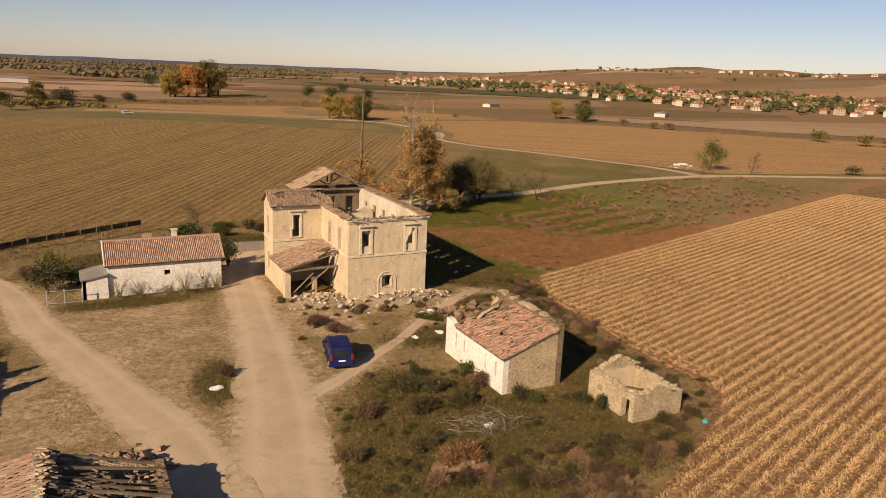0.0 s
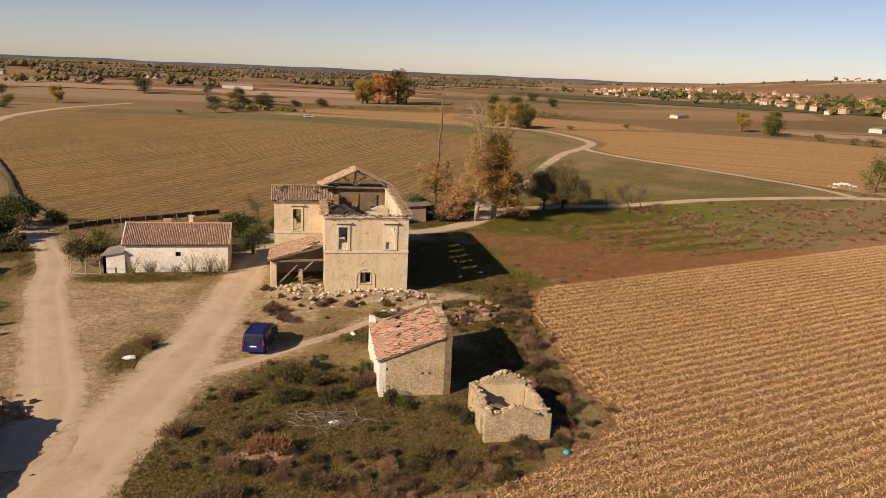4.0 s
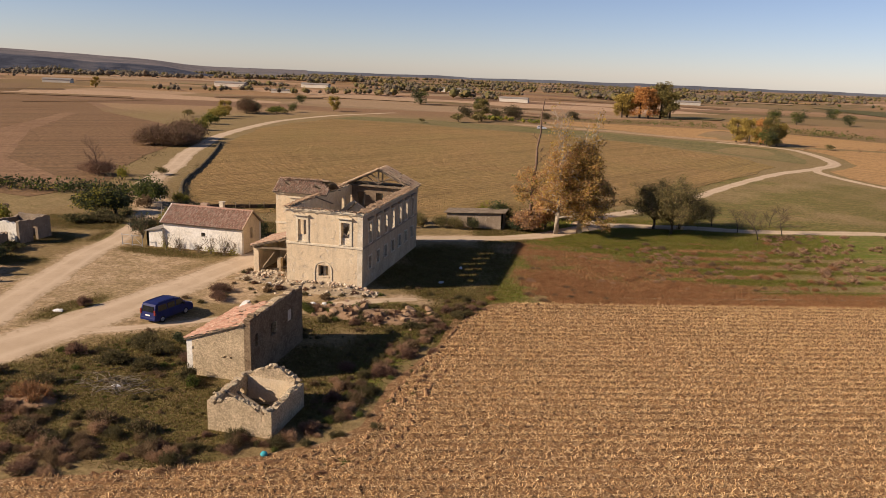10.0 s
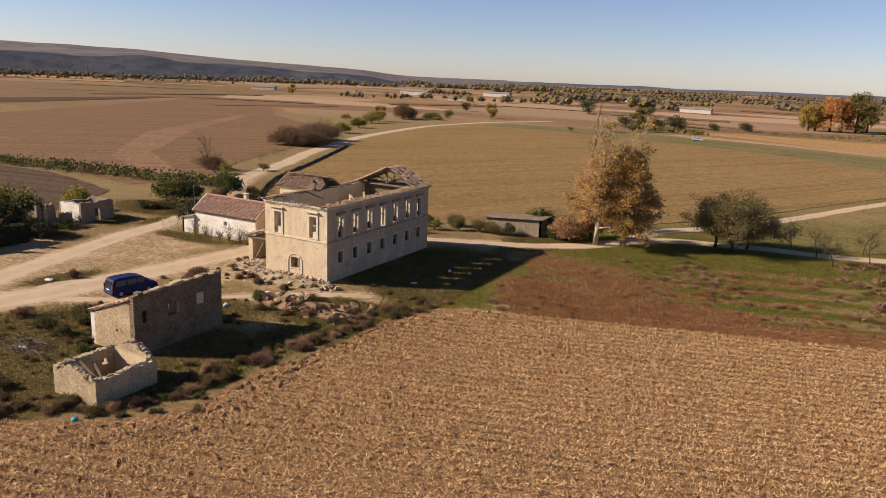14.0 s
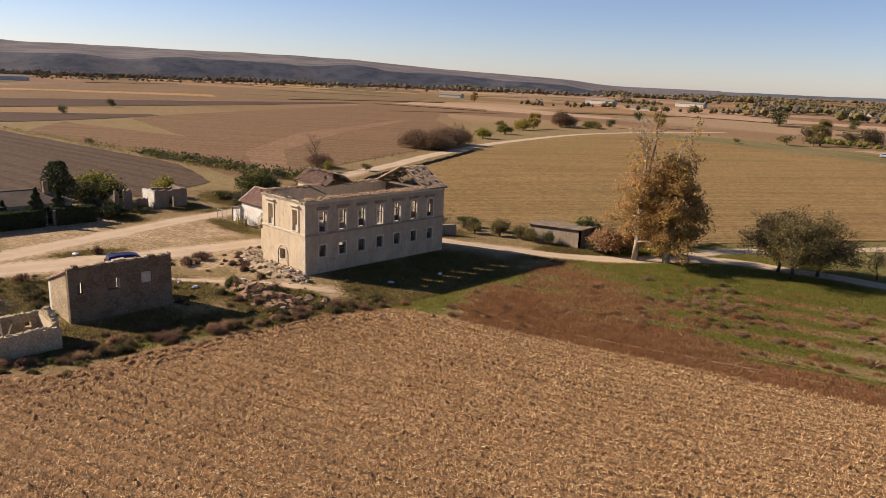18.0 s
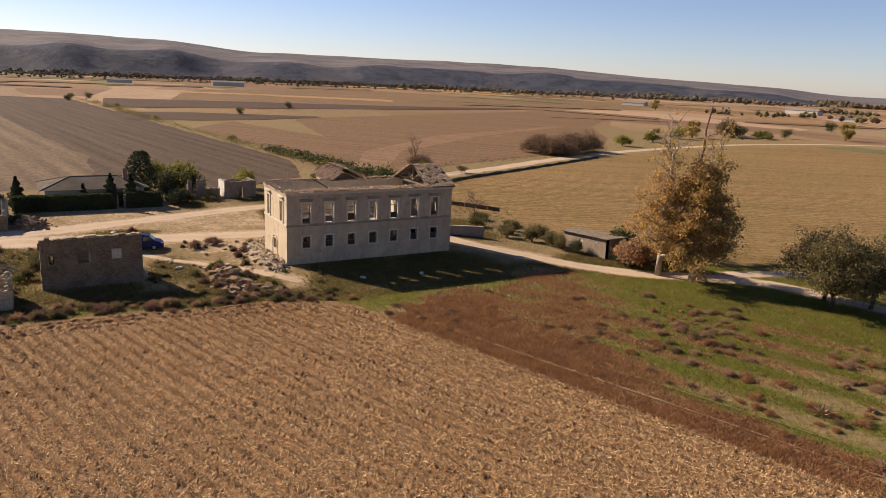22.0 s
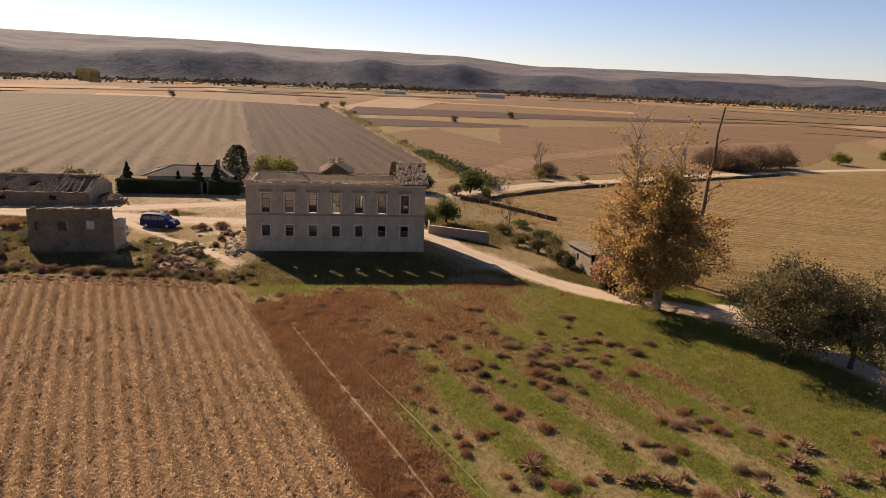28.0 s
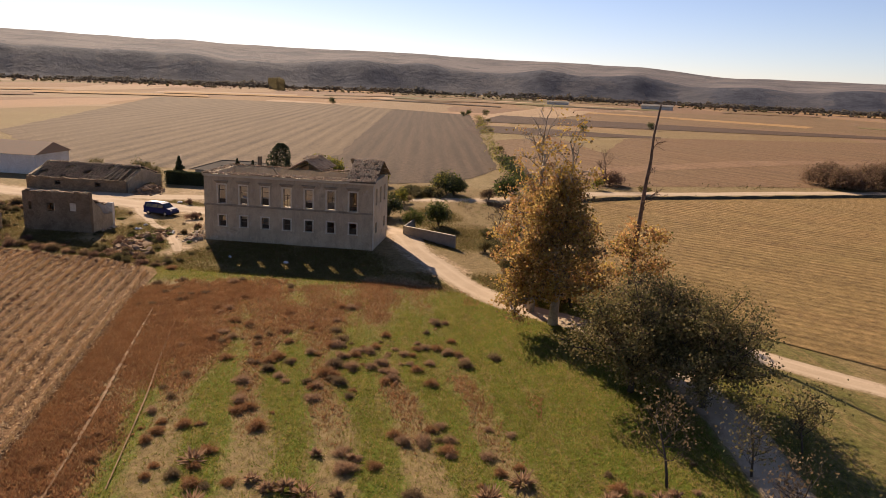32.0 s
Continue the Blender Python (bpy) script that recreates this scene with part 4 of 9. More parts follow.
        a0, a1 = math.pi * k / seg, math.pi * (k + 1) / seg
        q.append([(-r * math.cos(a0), 0, r * math.sin(a0)), (-r * math.cos(a1), 0, r * math.sin(a1)), (-r * taper * math.cos(a1), length, r * taper * math.sin(a1)), (-r * taper * math.cos(a0), length, r * taper * math.sin(a0))])
    return np.array(q)


TILE = tile_co()


def roof_frame(eave0, eave1, up):
    """Axes of a roof plane: origin eave0, x along the eave, y up the slope, z its normal."""
    o, x, u = Vector(eave0), (Vector(eave1) - Vector(eave0)), Vector(up)
    L, S = x.length, u.length
    x, u = x / L, u / S
    z = x.cross(u)
    if z.z < 0:
        z = -z
    return o, x, u, z, L, S


def tiles(name, eave0, eave1, up, mat, parent, keep=None, cw=0.175, rl=0.28, messy=0.06, seed=1, label="", lift=0.05):
    """Rows of curved clay tiles on a roof plane, joined. keep(u, v) of 0 to 1 tells where tiles are left."""
    o, x, u, z, L, S = roof_frame(eave0, eave1, up)
    r = np.random.default_rng(seed)
    B = np.array([x, u, z])
    out = []
    nc, nr = max(1, int(L / cw)), max(1, int(S / rl))
    for i in range(nc):
        for j in range(nr):
            a, b = (i + 0.5) / nc, j / nr
            if keep and not keep(a, b):
                continue
            t = TILE.copy()
            ang = r.normal(0, messy)
            ca, sa = math.cos(ang), math.sin(ang)
            t = t @ np.array([[ca, sa, 0], [-sa, ca, 0], [0, 0, 1]])
            t[..., 2] += t[..., 1] * -0.09 + 0.045 + r.normal(0, messy * 0.18)
            off = np.array([a * L + r.normal(0, messy * 0.2), b * S + r.normal(0, messy * 0.3), lift])
            out.append((t + off) @ B + np.array(o))
    me = weld_tiles(name, np.array(out))
    ob = link_mesh(name, me, mat, parent, label)
    return tagged(ob, kind="stuff")


def weld_tiles(name, co):
    """co: (tiles, quads, 4, 3), neighbouring quads share their edge."""
    T, Q = co.shape[:2]
    v = np.empty((T, Q + 1, 2, 3))
    v[:, :Q, 0], v[:, :Q, 1] = co[:, :, 0], co[:, :, 3]
    v[:, Q, 0], v[:, Q, 1] = co[:, Q - 1, 1], co[:, Q - 1, 2]
    k = np.arange(T)[:, None] * (Q + 1) * 2 + np.arange(Q)[None] * 2
    f = np.stack([k, k + 2, k + 3, k + 1], -1).reshape(-1, 4)
    return grid_mesh(name, v.reshape(-1, 3), f)


def tile_parts(eave0, eave1, up, mat, parent, count, keep=None, cw=0.175, rl=0.28, messy=0.06, seed=1, lift=0.05, name="roof_tile"):
    """Single tiles as parts that share one mesh."""
    o, x, u, z, L, S = roof_frame(eave0, eave1, up)
    r = random.Random(seed)
    me = weld_tiles(name, TILE[None])
    me.materials.append(mat)
    nc, nr = max(1, int(L / cw)), max(1, int(S / rl))
    B = Matrix((x, u, z)).transposed().to_4x4()
    made = 0
    left = []
    for j in range(nr):
        for i in range(nc):
            a, b = (i + 0.5) / nc, j / nr
            if keep and not keep(a, b):
                continue
            if made >= count:
                left.append((a, b))
                continue
            p = o + x * (a * L + r.gauss(0, messy * 0.2)) + u * (b * S + r.gauss(0, messy * 0.3)) + z * (lift + 0.045)
            ob = new(name, me)
            ob.parent = parent
            ob.matrix_basis = Matrix.Translation(p) @ B @ pose(0, 0, 0, -5 + r.gauss(0, messy * 20), r.gauss(0, messy * 30), r.gauss(0, messy * 57))
            made += 1
    return left


def slab_bm(eave0, eave1, up, thick=0.08, holes=None, nu=24, nv=14, drop=0.0):
    """The boarding under a roof, with holes where holes(a, b) is true."""
    o, x, u, z, L, S = roof_frame(eave0, eave1, up)
    bm = bmesh.new()
    cache = {}

    def vert(i, j, k):
        if (i, j, k) not in cache:
            cache[i, j, k] = bm.verts.new(o + x * (L * i / nu) + u * (S * j / nv) + z * (-thick * k - drop))
        return cache[i, j, k]

    ok = [[not (holes and holes((i + 0.5) / nu, (j + 0.5) / nv)) for j in range(nv)] for i in range(nu)]
    for i in range(nu):
        for j in range(nv):
            if not ok[i][j]:
                continue
            bm.faces.new((vert(i, j, 0), vert(i + 1, j, 0), vert(i + 1, j + 1, 0), vert(i, j + 1, 0)))
            bm.faces.new((vert(i, j + 1, 1), vert(i + 1, j + 1, 1), vert(i + 1, j, 1), vert(i, j, 1)))
            for di, dj, a, b in ((-1, 0, (i, j + 1), (i, j)), (1, 0, (i + 1, j), (i + 1, j + 1)), (0, -1, (i, j), (i + 1, j)), (0, 1, (i + 1, j + 1), (i, j + 1))):
                p_, q_ = i + di, j + dj
                if not (0 <= p_ < nu and 0 <= q_ < nv) or not ok[p_][q_]:
                    bm.faces.new((vert(*b, 0), vert(*a, 0), vert(*a, 1), vert(*b, 1)))
    bmesh.ops.recalc_face_normals(bm, faces=bm.faces[:])
    return bm


def frame_bm(u0, u1, z0, z1, w, depth, sill=True, head=True):
    """Window surround in the plane y = 0, proud to -y."""
    bm = bmesh.new()
    box(bm, u0 - w, -depth, z0, u0, 0.02, z1)
    box(bm, u1, -depth, z0, u1 + w, 0.02, z1)
    if head:
        box(bm, u0 - w, -depth - 0.003, z1, u1 + w, 0.02, z1 + w)
    if sill:
        box(bm, u0 - w - 0.04, -depth - 0.03, z0 - 0.08, u1 + w + 0.04, 0.02, z0 + 0.002)
    return bm


def placed(ob, at, rz):
    ob.matrix_basis = pose(*at, 0, 0, rz)
    return ob


# ---------------------------------------------------------------- the ruined house
M_DULL_PLASTER = plaster_mat("dull_grey_plaster", (0.353, 0.276, 0.203), (0.252, 0.192, 0.136), (0.168, 0.132, 0.098), (0.403, 0.336, 0.257))
# dark brown tone for the shade below the surviving roof
M_SHADE_DARK = surface("shade_dark_plaster", (0.26, 0.19, 0.13), (0.13, 0.095, 0.065), 4.0, 0.7)
W, LEN, EAVE, BAND = 8.33, 20.4, 8.25, 4.6
house = thing("ruined_house", "roofless two-storey ochre plaster house with broken tile eaves", "house")
E_Y = [2.2 + 2.64 * k for k in range(7)]
e_holes = [(y - 0.46, y + 0.46, 4.78, 6.98) for y in E_Y] + [(y - 0.45, y + 0.45, 2.05, 3.36) for y in E_Y]
f_holes = [(W - 6.53 - 0.45, W - 6.53 + 0.45, 4.85, 7.12), (W - 1.83 - 0.45, W - 1.83 + 0.45, 4.85, 7.12), (W - 4.25 - 0.52, W - 4.25 + 0.52, 1.3, 2.47)]
w_holes = [(LEN - y - 0.45, LEN - y + 0.45, 4.85, 7.0) for y in (2.6, 5.6, 14.6, 17.6)] + [(LEN - y - 0.45, LEN - y + 0.45, 2.0, 3.3) for y in (14.6, 17.6)]
n_holes = [(-x - 0.5, -x + 0.5, 5.35, 7.3) for x in (-6.5, -4.1, -1.8)] + [(-x - 0.45, -x + 0.45, 2.0, 3.3) for x in (-6.5, -1.8)]
# the outer face carries shade as well as stains in its colour
long_wall = part("wall", wall_bm((0, 0), (0, LEN), 0.55, -0.2, ragged(EAVE, 0.05, 1), e_holes), M_STAIN_SHADE_PLASTER, house, "long plaster wall with seven bays")
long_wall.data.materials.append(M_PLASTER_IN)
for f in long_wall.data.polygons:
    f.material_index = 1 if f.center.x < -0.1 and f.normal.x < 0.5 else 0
part("wall", wall_bm((-W, 0), (0, 0), 0.55, -0.2, ragged(EAVE - 0.02, 0.06, 2), f_holes, butt=0.55), M_PLASTER, house)
part("wall", wall_bm((0, LEN), (-W, LEN), 0.55, -0.2, EAVE, n_holes, butt=0.55), M_PLASTER, house)
part("wall", wall_bm((-W, LEN), (-W, 0), 0.55, -0.2, ragged(EAVE - 0.05, 0.12, 3), w_holes), M_PLASTER, house)
# inner partitions, broken
part("inner_wall", wall_bm((-W + 0.57, 13.0), (-0.57, 13.0), 0.35, 0, lambda u: 5.6 + 1.2 * abs(math.sin(u * 0.8)) + 0.2 * math.sin(u * 7), [(3.2, 4.3, 0.1, 2.3), (3.2, 4.2, 4.7, 5.5)]), M_PLASTER_IN, house, "broken inner partition wall")
part("inner_wall", wall_bm((-W + 0.57, 6.2), (-0.57, 6.2), 0.35, 0, lambda u: 3.6 + 0.8 * abs(math.sin(u * 0.45 + 0.4)) + 0.2 * math.sin(u * 6), [(3.0, 4.1, 0.1, 2.3)]), M_PLASTER_IN, house)
part("inner_wall", wall_bm((-4.2, 0.57), (-4.2, 12.9), 0.3, 0, lambda u: 4.2 + 0.9 * math.sin(u * 0.9) + 0.2 * math.sin(u * 7), [(2, 3, 0.1, 2.2), (8.5, 9.5, 0.1, 2.2)]), M_PLASTER_IN, house)
# added dark wall before the north wall, in place of the roof's shade
part("inner_wall", wall_bm((-W + 0.57, 17.6), (-0.57, 17.6), 0.3, 4.5, lambda u: 8.1 + 0.15 * math.sin(u * 5), [(0.76, 1.76, 5.35, 7.3), (3.16, 4.16, 5.35, 7.3), (5.46, 6.46, 5.35, 7.3)]), M_SHADE_DARK, house, "added dark partition standing in for shade under the roof")
part("upper_floor", slab_bm((-W + 0.57, 13.4, 4.5), (-0.57, 13.4, 4.5), (0, LEN - 14.0, 0), 0.25), M_PLASTER_IN, house, "surviving upper floor")
part("upper_floor", slab_bm((-W + 0.57, 0.58, 4.45), (-0.57, 0.58, 4.45), (0, 12.3, 0), 0.22, lambda a, b: (a - 0.5) ** 2 * 5 + (b - 0.5) ** 2 * 2.2 < 0.5 + 0.1 * math.sin(a * 23) + 0.1 * math.sin(b * 31)), M_PLASTER_IN, house, "collapsed upper floor with ragged edges")
# string course and cornice
for a, b, rz, nm in (((0, 0, 0), LEN, 90, "e"), ((-W, 0, 0), W, 0, "f")):
    bm = boxed(-0.05, -0.07, BAND - 0.12, b + 0.05, 0.02, BAND + 0.12, bevel=0.02)
    placed(part("string_course", bm, M_STAIN_SHADE_TRIM if nm == "e" else M_STONE_TRIM, house), a, rz)
    bm = bmesh.new()
    box(bm, -0.08, -0.10, EAVE - 0.30, b + 0.08, 0.02, EAVE - 0.16)
    box(bm, -0.14, -0.18, EAVE - 0.16, b + 0.14, 0.02, EAVE - 0.02)
    placed(part("cornice", bm, M_STONE_TRIM, house), a, rz)
part("string_course", boxed(-W - 0.07, 0.05, BAND - 0.12, -W + 0.02, 8.3, BAND + 0.12), M_STONE_TRIM, house)
part("cornice", boxed(-W - 0.15, 0.05, EAVE - 0.28, -W + 0.02, 8.3, EAVE - 0.04), M_STONE_TRIM, house)


def hooded(at, rz, w, z0, z1, parent, hood=True, fw=0.17):
    """A stone window surround with its hood mould."""
    win = new("window")
    win.parent = parent
    win.matrix_basis = pose(*at, 0, 0, rz)
    part("surround", frame_bm(-w / 2, w / 2, z0, z1, fw, 0.08), M_STONE_TRIM, win)
    if hood:
        bm = bmesh.new()
        box(bm, -w / 2 - 0.34, -0.28, z1 + 0.42, w / 2 + 0.34, 0.02, z1 + 0.52)
        box(bm, -w / 2 - 0.26, -0.17, z1 + 0.30, w / 2 + 0.26, 0.02, z1 + 0.42)
        box(bm, -w / 2 - fw, -0.04, z1 + fw, w / 2 + fw, 0.02, z1 + 0.30)
        part("hood_mould", bm, M_STAIN_SHADE_TRIM if rz == 90 else M_STONE_TRIM, win)
    return win


for k, y in enumerate(E_Y):
    wn_ = hooded((0, y, 0), 90, 0.92, 4.78, 6.98, house)
    if k != 3:
        part("shutter_board", boxed(-0.39, 0.27, 4.83, 0.39, 0.30, 5.3 + 0.16 * (k % 3)), M_WOOD if k % 2 else M_DARK_WOOD, wn_, "weathered wooden boards in the opening")
    for sx in (-1, 1):
        part("jamb", boxed(sx * 0.42 - 0.035, 0.24, 4.8, sx * 0.42 + 0.035, 0.33, 6.96), M_WOOD, wn_, "weathered wooden window frame")
    part("frame_head", boxed(-0.385, 0.245, 6.88, 0.385, 0.325, 6.96), M_WOOD, wn_)
    part("frame_rail", boxed(-0.385, 0.25, 6.32 - 0.2 * (k % 2), 0.385, 0.32, 6.38 - 0.2 * (k % 2)), M_WOOD, wn_)
    if k in (3, 5):
        part("frame_stile", boxed(-0.03 + 0.1 * (k == 5), 0.255, 4.83, 0.03 + 0.1 * (k == 5), 0.315, 6.3), M_WOOD, wn_)
    wl = hooded((0, y, 0), 90, 0.90, 2.05, 3.36, house, False, 0.14)
    part("sash", box(box(boxed(-0.44, 0.16, 2.06, -0.37, 0.22, 3.34), 0.37, 0.16, 2.06, 0.44, 0.22, 3.34), -0.37, 0.165, 2.66, 0.37, 0.215, 2.72), M_WOOD, wl, "grey wooden sash without glass")
    part("shutter_board", boxed(-0.37, 0.225, 2.06, 0.37, 0.25, (2.62, 3.0, 2.5, 3.2, 2.66, 2.62, 2.75)[k]), M_DARK_WOOD, wl, "boards nailed across the opening")
for x in (-6.53, -1.83):
    wn_ = hooded((x, 0, 0), 0, 0.90, 4.85, 7.12, house, fw=0.24)
    part("parapet", boxed(-0.45, 0.12, 4.85, 0.45, 0.34, 5.5), M_STONE_TRIM, wn_, "low pale plastered breast wall")
arch = new("window")
arch.parent = house
arch.matrix_basis = pose(-4.25, 0, 0)
bm = bmesh.new()
pts = []
for k in range(13):
    a = math.pi * k / 12
    pts.append((0.98 * math.cos(a), 1.95 + 0.95 * math.sin(a)))
pts = [(0.98, 0.0)] + pts + [(-0.98, 0.0)]
ip = [(x * 0.91, (z if z < 1.95 else 1.95 + (z - 1.95) * 0.91)) for x, z in pts]
for (a, b), (c, d) in zip(zip(pts, pts[1:]), zip(ip, ip[1:])):
    v = [bm.verts.new((x, -0.07, z)) for x, z in (a, c, d, b)]
    bm.faces.new(v)
    for (p_, q_) in ((a, b), (d, c)):
        bm.faces.new([bm.verts.new(t) for t in ((p_[0], -0.07, p_[1]), (q_[0], -0.07, q_[1]), (q_[0], 0.02, q_[1]), (p_[0], 0.02, p_[1]))])
bmesh.ops.recalc_face_normals(bm, faces=bm.faces[:])
part("arch_moulding", bm, M_STONE_TRIM, arch)
part("surround", frame_bm(-0.52, 0.52, 1.3, 2.47, 0.08, 0.04), M_PLASTER, arch)
part("window_bar", boxed(-0.02, 0.1, 1.3, 0.02, 0.14, 2.47), M_DARK, arch)

# tiles left on the eaves
for e0, e1, up, sd, kp in (((0.32, -0.2, EAVE - 0.02), (0.32, LEN + 0.2, EAVE - 0.02), (-0.78, 0, 0.30), 5, lambda a, b: random.random() < 0.94 - 0.5 * b),
                           ((-W - 0.28, LEN, EAVE - 0.05), (-W - 0.28, 11.9, EAVE - 0.05), (0.7, 0, 0.26), 7, lambda a, b: random.random() < 0.7 - 0.2 * b),
                           ((-W - 0.28, 8.0, EAVE - 0.05), (-W - 0.28, -0.2, EAVE - 0.05), (0.75, 0, 0.26), 8, lambda a, b: random.random() < 0.8 - 0.3 * b)):
    tiles("eaves_tiles", e0, e1, up, M_TILE_TOP, house, kp, messy=0.16, seed=sd, label="broken bleached tiles along the wall top")


def strewn(name, p0, p1, z, spread, count, mat, parent, seed, along=0.0, label=""):
    """Broken tiles lying in disorder along a wall top."""
    r = np.random.default_rng(seed)
    p0, p1 = np.array(p0, float), np.array(p1, float)
    d = (p1 - p0) / np.linalg.norm(p1 - p0)
    side = np.array([-d[1], d[0]])
    out = []
    for k in range(count):
        yaw, pit, rol = math.atan2(side[1], side[0]) - math.pi / 2 + r.normal(along, 0.55) + (math.pi if r.random() < 0.4 else 0), r.normal(0.05, 0.16), r.normal(0, 0.25)
        R = np.array(Euler((pit, rol, yaw)).to_matrix())
        t = (TILE * np.array([1, r.uniform(0.45, 1.0), 1])) @ R.T
        c = p0 + (p1 - p0) * r.random() + side * r.normal(0, spread)
        out.append(t + np.array([c[0], c[1], z + abs(r.normal(0, 0.04))]))
    tagged(link_mesh(name, weld_tiles(name, np.array(out)), mat, parent, label), kind="stuff")


strewn("loose_tiles", (0.05, -0.1), (0.05, 17.4), EAVE + 0.06, 0.2, 620, M_TILE_TOP, house, 201, label="broken bleached tiles strewn along the wall top")
strewn("loose_tiles", (-W, -0.02), (0, -0.02), EAVE + 0.0, 0.16, 130, M_TILE_TOP, house, 202)
strewn("loose_tiles", (-W + 0.1, 0), (-W + 0.1, 8.1), EAVE + 0.05, 0.22, 260, M_TILE_TOP, house, 203)
strewn("loose_tiles", (-W + 0.2, 11.9), (-W + 0.2, 16.6), EAVE + 0.05, 0.22, 120, M_TILE_TOP, house, 204)
strewn("loose_tiles", (-13.4, 10.0), (-8.6, 10.0), 9.55, 0.35, 170, M_TILE_TOP, house, 205)
strewn("loose_tiles", (-0.4, 17.3), (-W, 16.9), 9.0, 0.1, 30, M_TILE_TOP, house, 206)
# surviving roof at the north end with its truss
Y0, RX, RZ = 17.2, -W / 2, 10.35
for e0, e1, up, sd in (((0.35, Y0, EAVE - 0.02), (0.35, LEN + 0.3, EAVE - 0.02), (RX - 0.35, 0, RZ - EAVE + 0.02), 11),
                       ((-W - 0.35, LEN + 0.3, EAVE - 0.02), (-W - 0.35, Y0 - 0.6, EAVE - 0.02), (RX + W + 0.35, 0, RZ - EAVE + 0.02), 12)):
    hole = (lambda a, b: math.sin(a * 17 + b * 9) + math.sin(b * 23 - a * 5) > 1.15) if sd == 11 else (lambda a, b: math.sin(a * 13) + math.sin(b * 19 - a * 7) > 1.5)
    part("roof_boarding", slab_bm(e0, e1, up, 0.06, hole), M_WOOD, house)
    tiles("roof_tiles", e0, e1, up, M_TILE_PALE, house, lambda a, b, hole=hole: not hole(a, b) and random.random() < 0.97, cw=0.15, messy=0.1, seed=sd, label="weathered clay tiles with gaps")
part("gable", wall_bm((0, LEN), (-W, LEN), 0.5, EAVE - 0.02, lambda u: EAVE + 0.02 + max(0.0, (RZ - 0.12 - EAVE) * (1 - abs(u - W / 2) / (W / 2))), (), 0.5, butt=0.02), M_PLASTER, house)
for y in (Y0, Y0 + 1.7):
    truss = new("roof_truss")
    truss.parent = house
    for a, b, s in (((-W + 0.1, y, EAVE), (-0.1, y, EAVE), 0.2), ((-W + 0.1, y, EAVE + 0.05), (RX, y, RZ - 0.1), 0.16), ((-0.1, y, EAVE + 0.05), (RX, y, RZ - 0.1), 0.16),
                    ((RX, y, EAVE + 0.1), (RX, y, RZ - 0.15), 0.14), ((RX, y, EAVE + 0.25), (RX - 1.6, y, EAVE + 1.2), 0.12), ((RX, y, EAVE + 0.25), (RX + 1.6, y, EAVE + 1.2), 0.12)):
        part("timber", beam_bm(a, b, s, s), M_WOOD, truss)
for k in range(6):
    x = -0.8 - k * 1.33
    z = EAVE + (RZ - EAVE) * (1 - abs(x - RX) / (W / 2)) - 0.08
    part("purlin", beam_bm((x, Y0 - 0.8 + 0.3 * (k % 3), z), (x, LEN, z), 0.1, 0.12), M_WOOD, house)
part("fallen_beam", beam_bm((-7.6, 5.6, 8.5), (-6.0, 7.0, 7.6), 0.16, 0.14), M_WOOD, house, "fallen roof beam over the wall")
part("fallen_beam", beam_bm((-7.0, 12.2, 5.2), (-4.4, 10.2, 7.4), 0.14, 0.14), M_WOOD, house)

# stair wing on the west side
WX0, WY0, WY1, WZ = -13.5, 8.2, 11.85, 8.3
wing_top = ragged(WZ, 0.04, 21)
wh = [(2.0, 2.85, 5.0, 7.3)]
part("wall", wall_bm((WX0, WY0), (-W - 0.003, WY0), 0.5, -0.2, wing_top, wh), M_PLASTER, house, "plaster wall of the narrow wing")
part("wall", wall_bm((WX0, WY1), (WX0, WY0), 0.5, -0.2, lambda u: WZ + max(0, 1.1 * (1 - abs(u - 1.82) / 1.82)), [(1.4, 2.2, 5.2, 7.0), (1.4, 2.2, 1.4, 3.2)], butt=0.5), M_PLASTER, house)
part("wall", wall_bm((-W - 0.003, WY1), (WX0, WY1), 0.5, -0.2, wing_top, [(2.0, 2.85, 5.0, 7.0)]), M_PLASTER, house)
hooded((WX0 + 2.42, WY0, 0), 0, 0.85, 5.0, 7.3, house, fw=0.2)
part("string_course", boxed(WX0 - 0.06, WY0 - 0.07, BAND, -W, WY0 + 0.02, BAND + 0.22), M_STONE_TRIM, house)
part("string_course", boxed(WX0 - 0.07, WY0, BAND, WX0 + 0.02, WY1, BAND + 0.22), M_STONE_TRIM, house)
part("cornice", boxed(WX0 - 0.12, WY0 - 0.12, WZ - 0.25, -W, WY0 + 0.02, WZ - 0.04), M_STONE_TRIM, house)
WR = (WY0 + WY1) / 2
for e0, e1, up, sd in (((WX0 - 0.3, WY0 - 0.35, WZ - 0.05), (-W + 1.2, WY0 - 0.35, WZ - 0.05), (0, WR - WY0 + 0.35, 1.3), 31), ((-W + 1.2, WY1 + 0.35, WZ - 0.05), (WX0 - 0.3, WY1 + 0.35, WZ - 0.05), (0, WR - WY1 - 0.35, 1.3), 32)):
    hole = lambda a, b, sd=sd: (math.sin(a * 11 + sd) + math.sin(b * 9 + a * 13) > 1.55) or (a > 0.80 and b > 0.4 + 2.2 * (1 - a) and sd == 31)
    part("roof_boarding", slab_bm(e0, e1, up, 0.06, hole), M_WOOD, house)
    tiles("roof_tiles", e0, e1, up, M_TILE_PALE if sd == 32 else M_TILE, house, lambda a, b, hole=hole: not hole(a, b) and random.random() < 0.95, messy=0.09, seed=sd, label="sagging clay tiles")
part("ridge_cap", beam_bm((WX0 - 0.3, WR, WZ + 1.3), (-W + 0.6, WR, WZ + 1.3), 0.2, 0.12), M_TILE_PALE, house)

# porch between wing and house
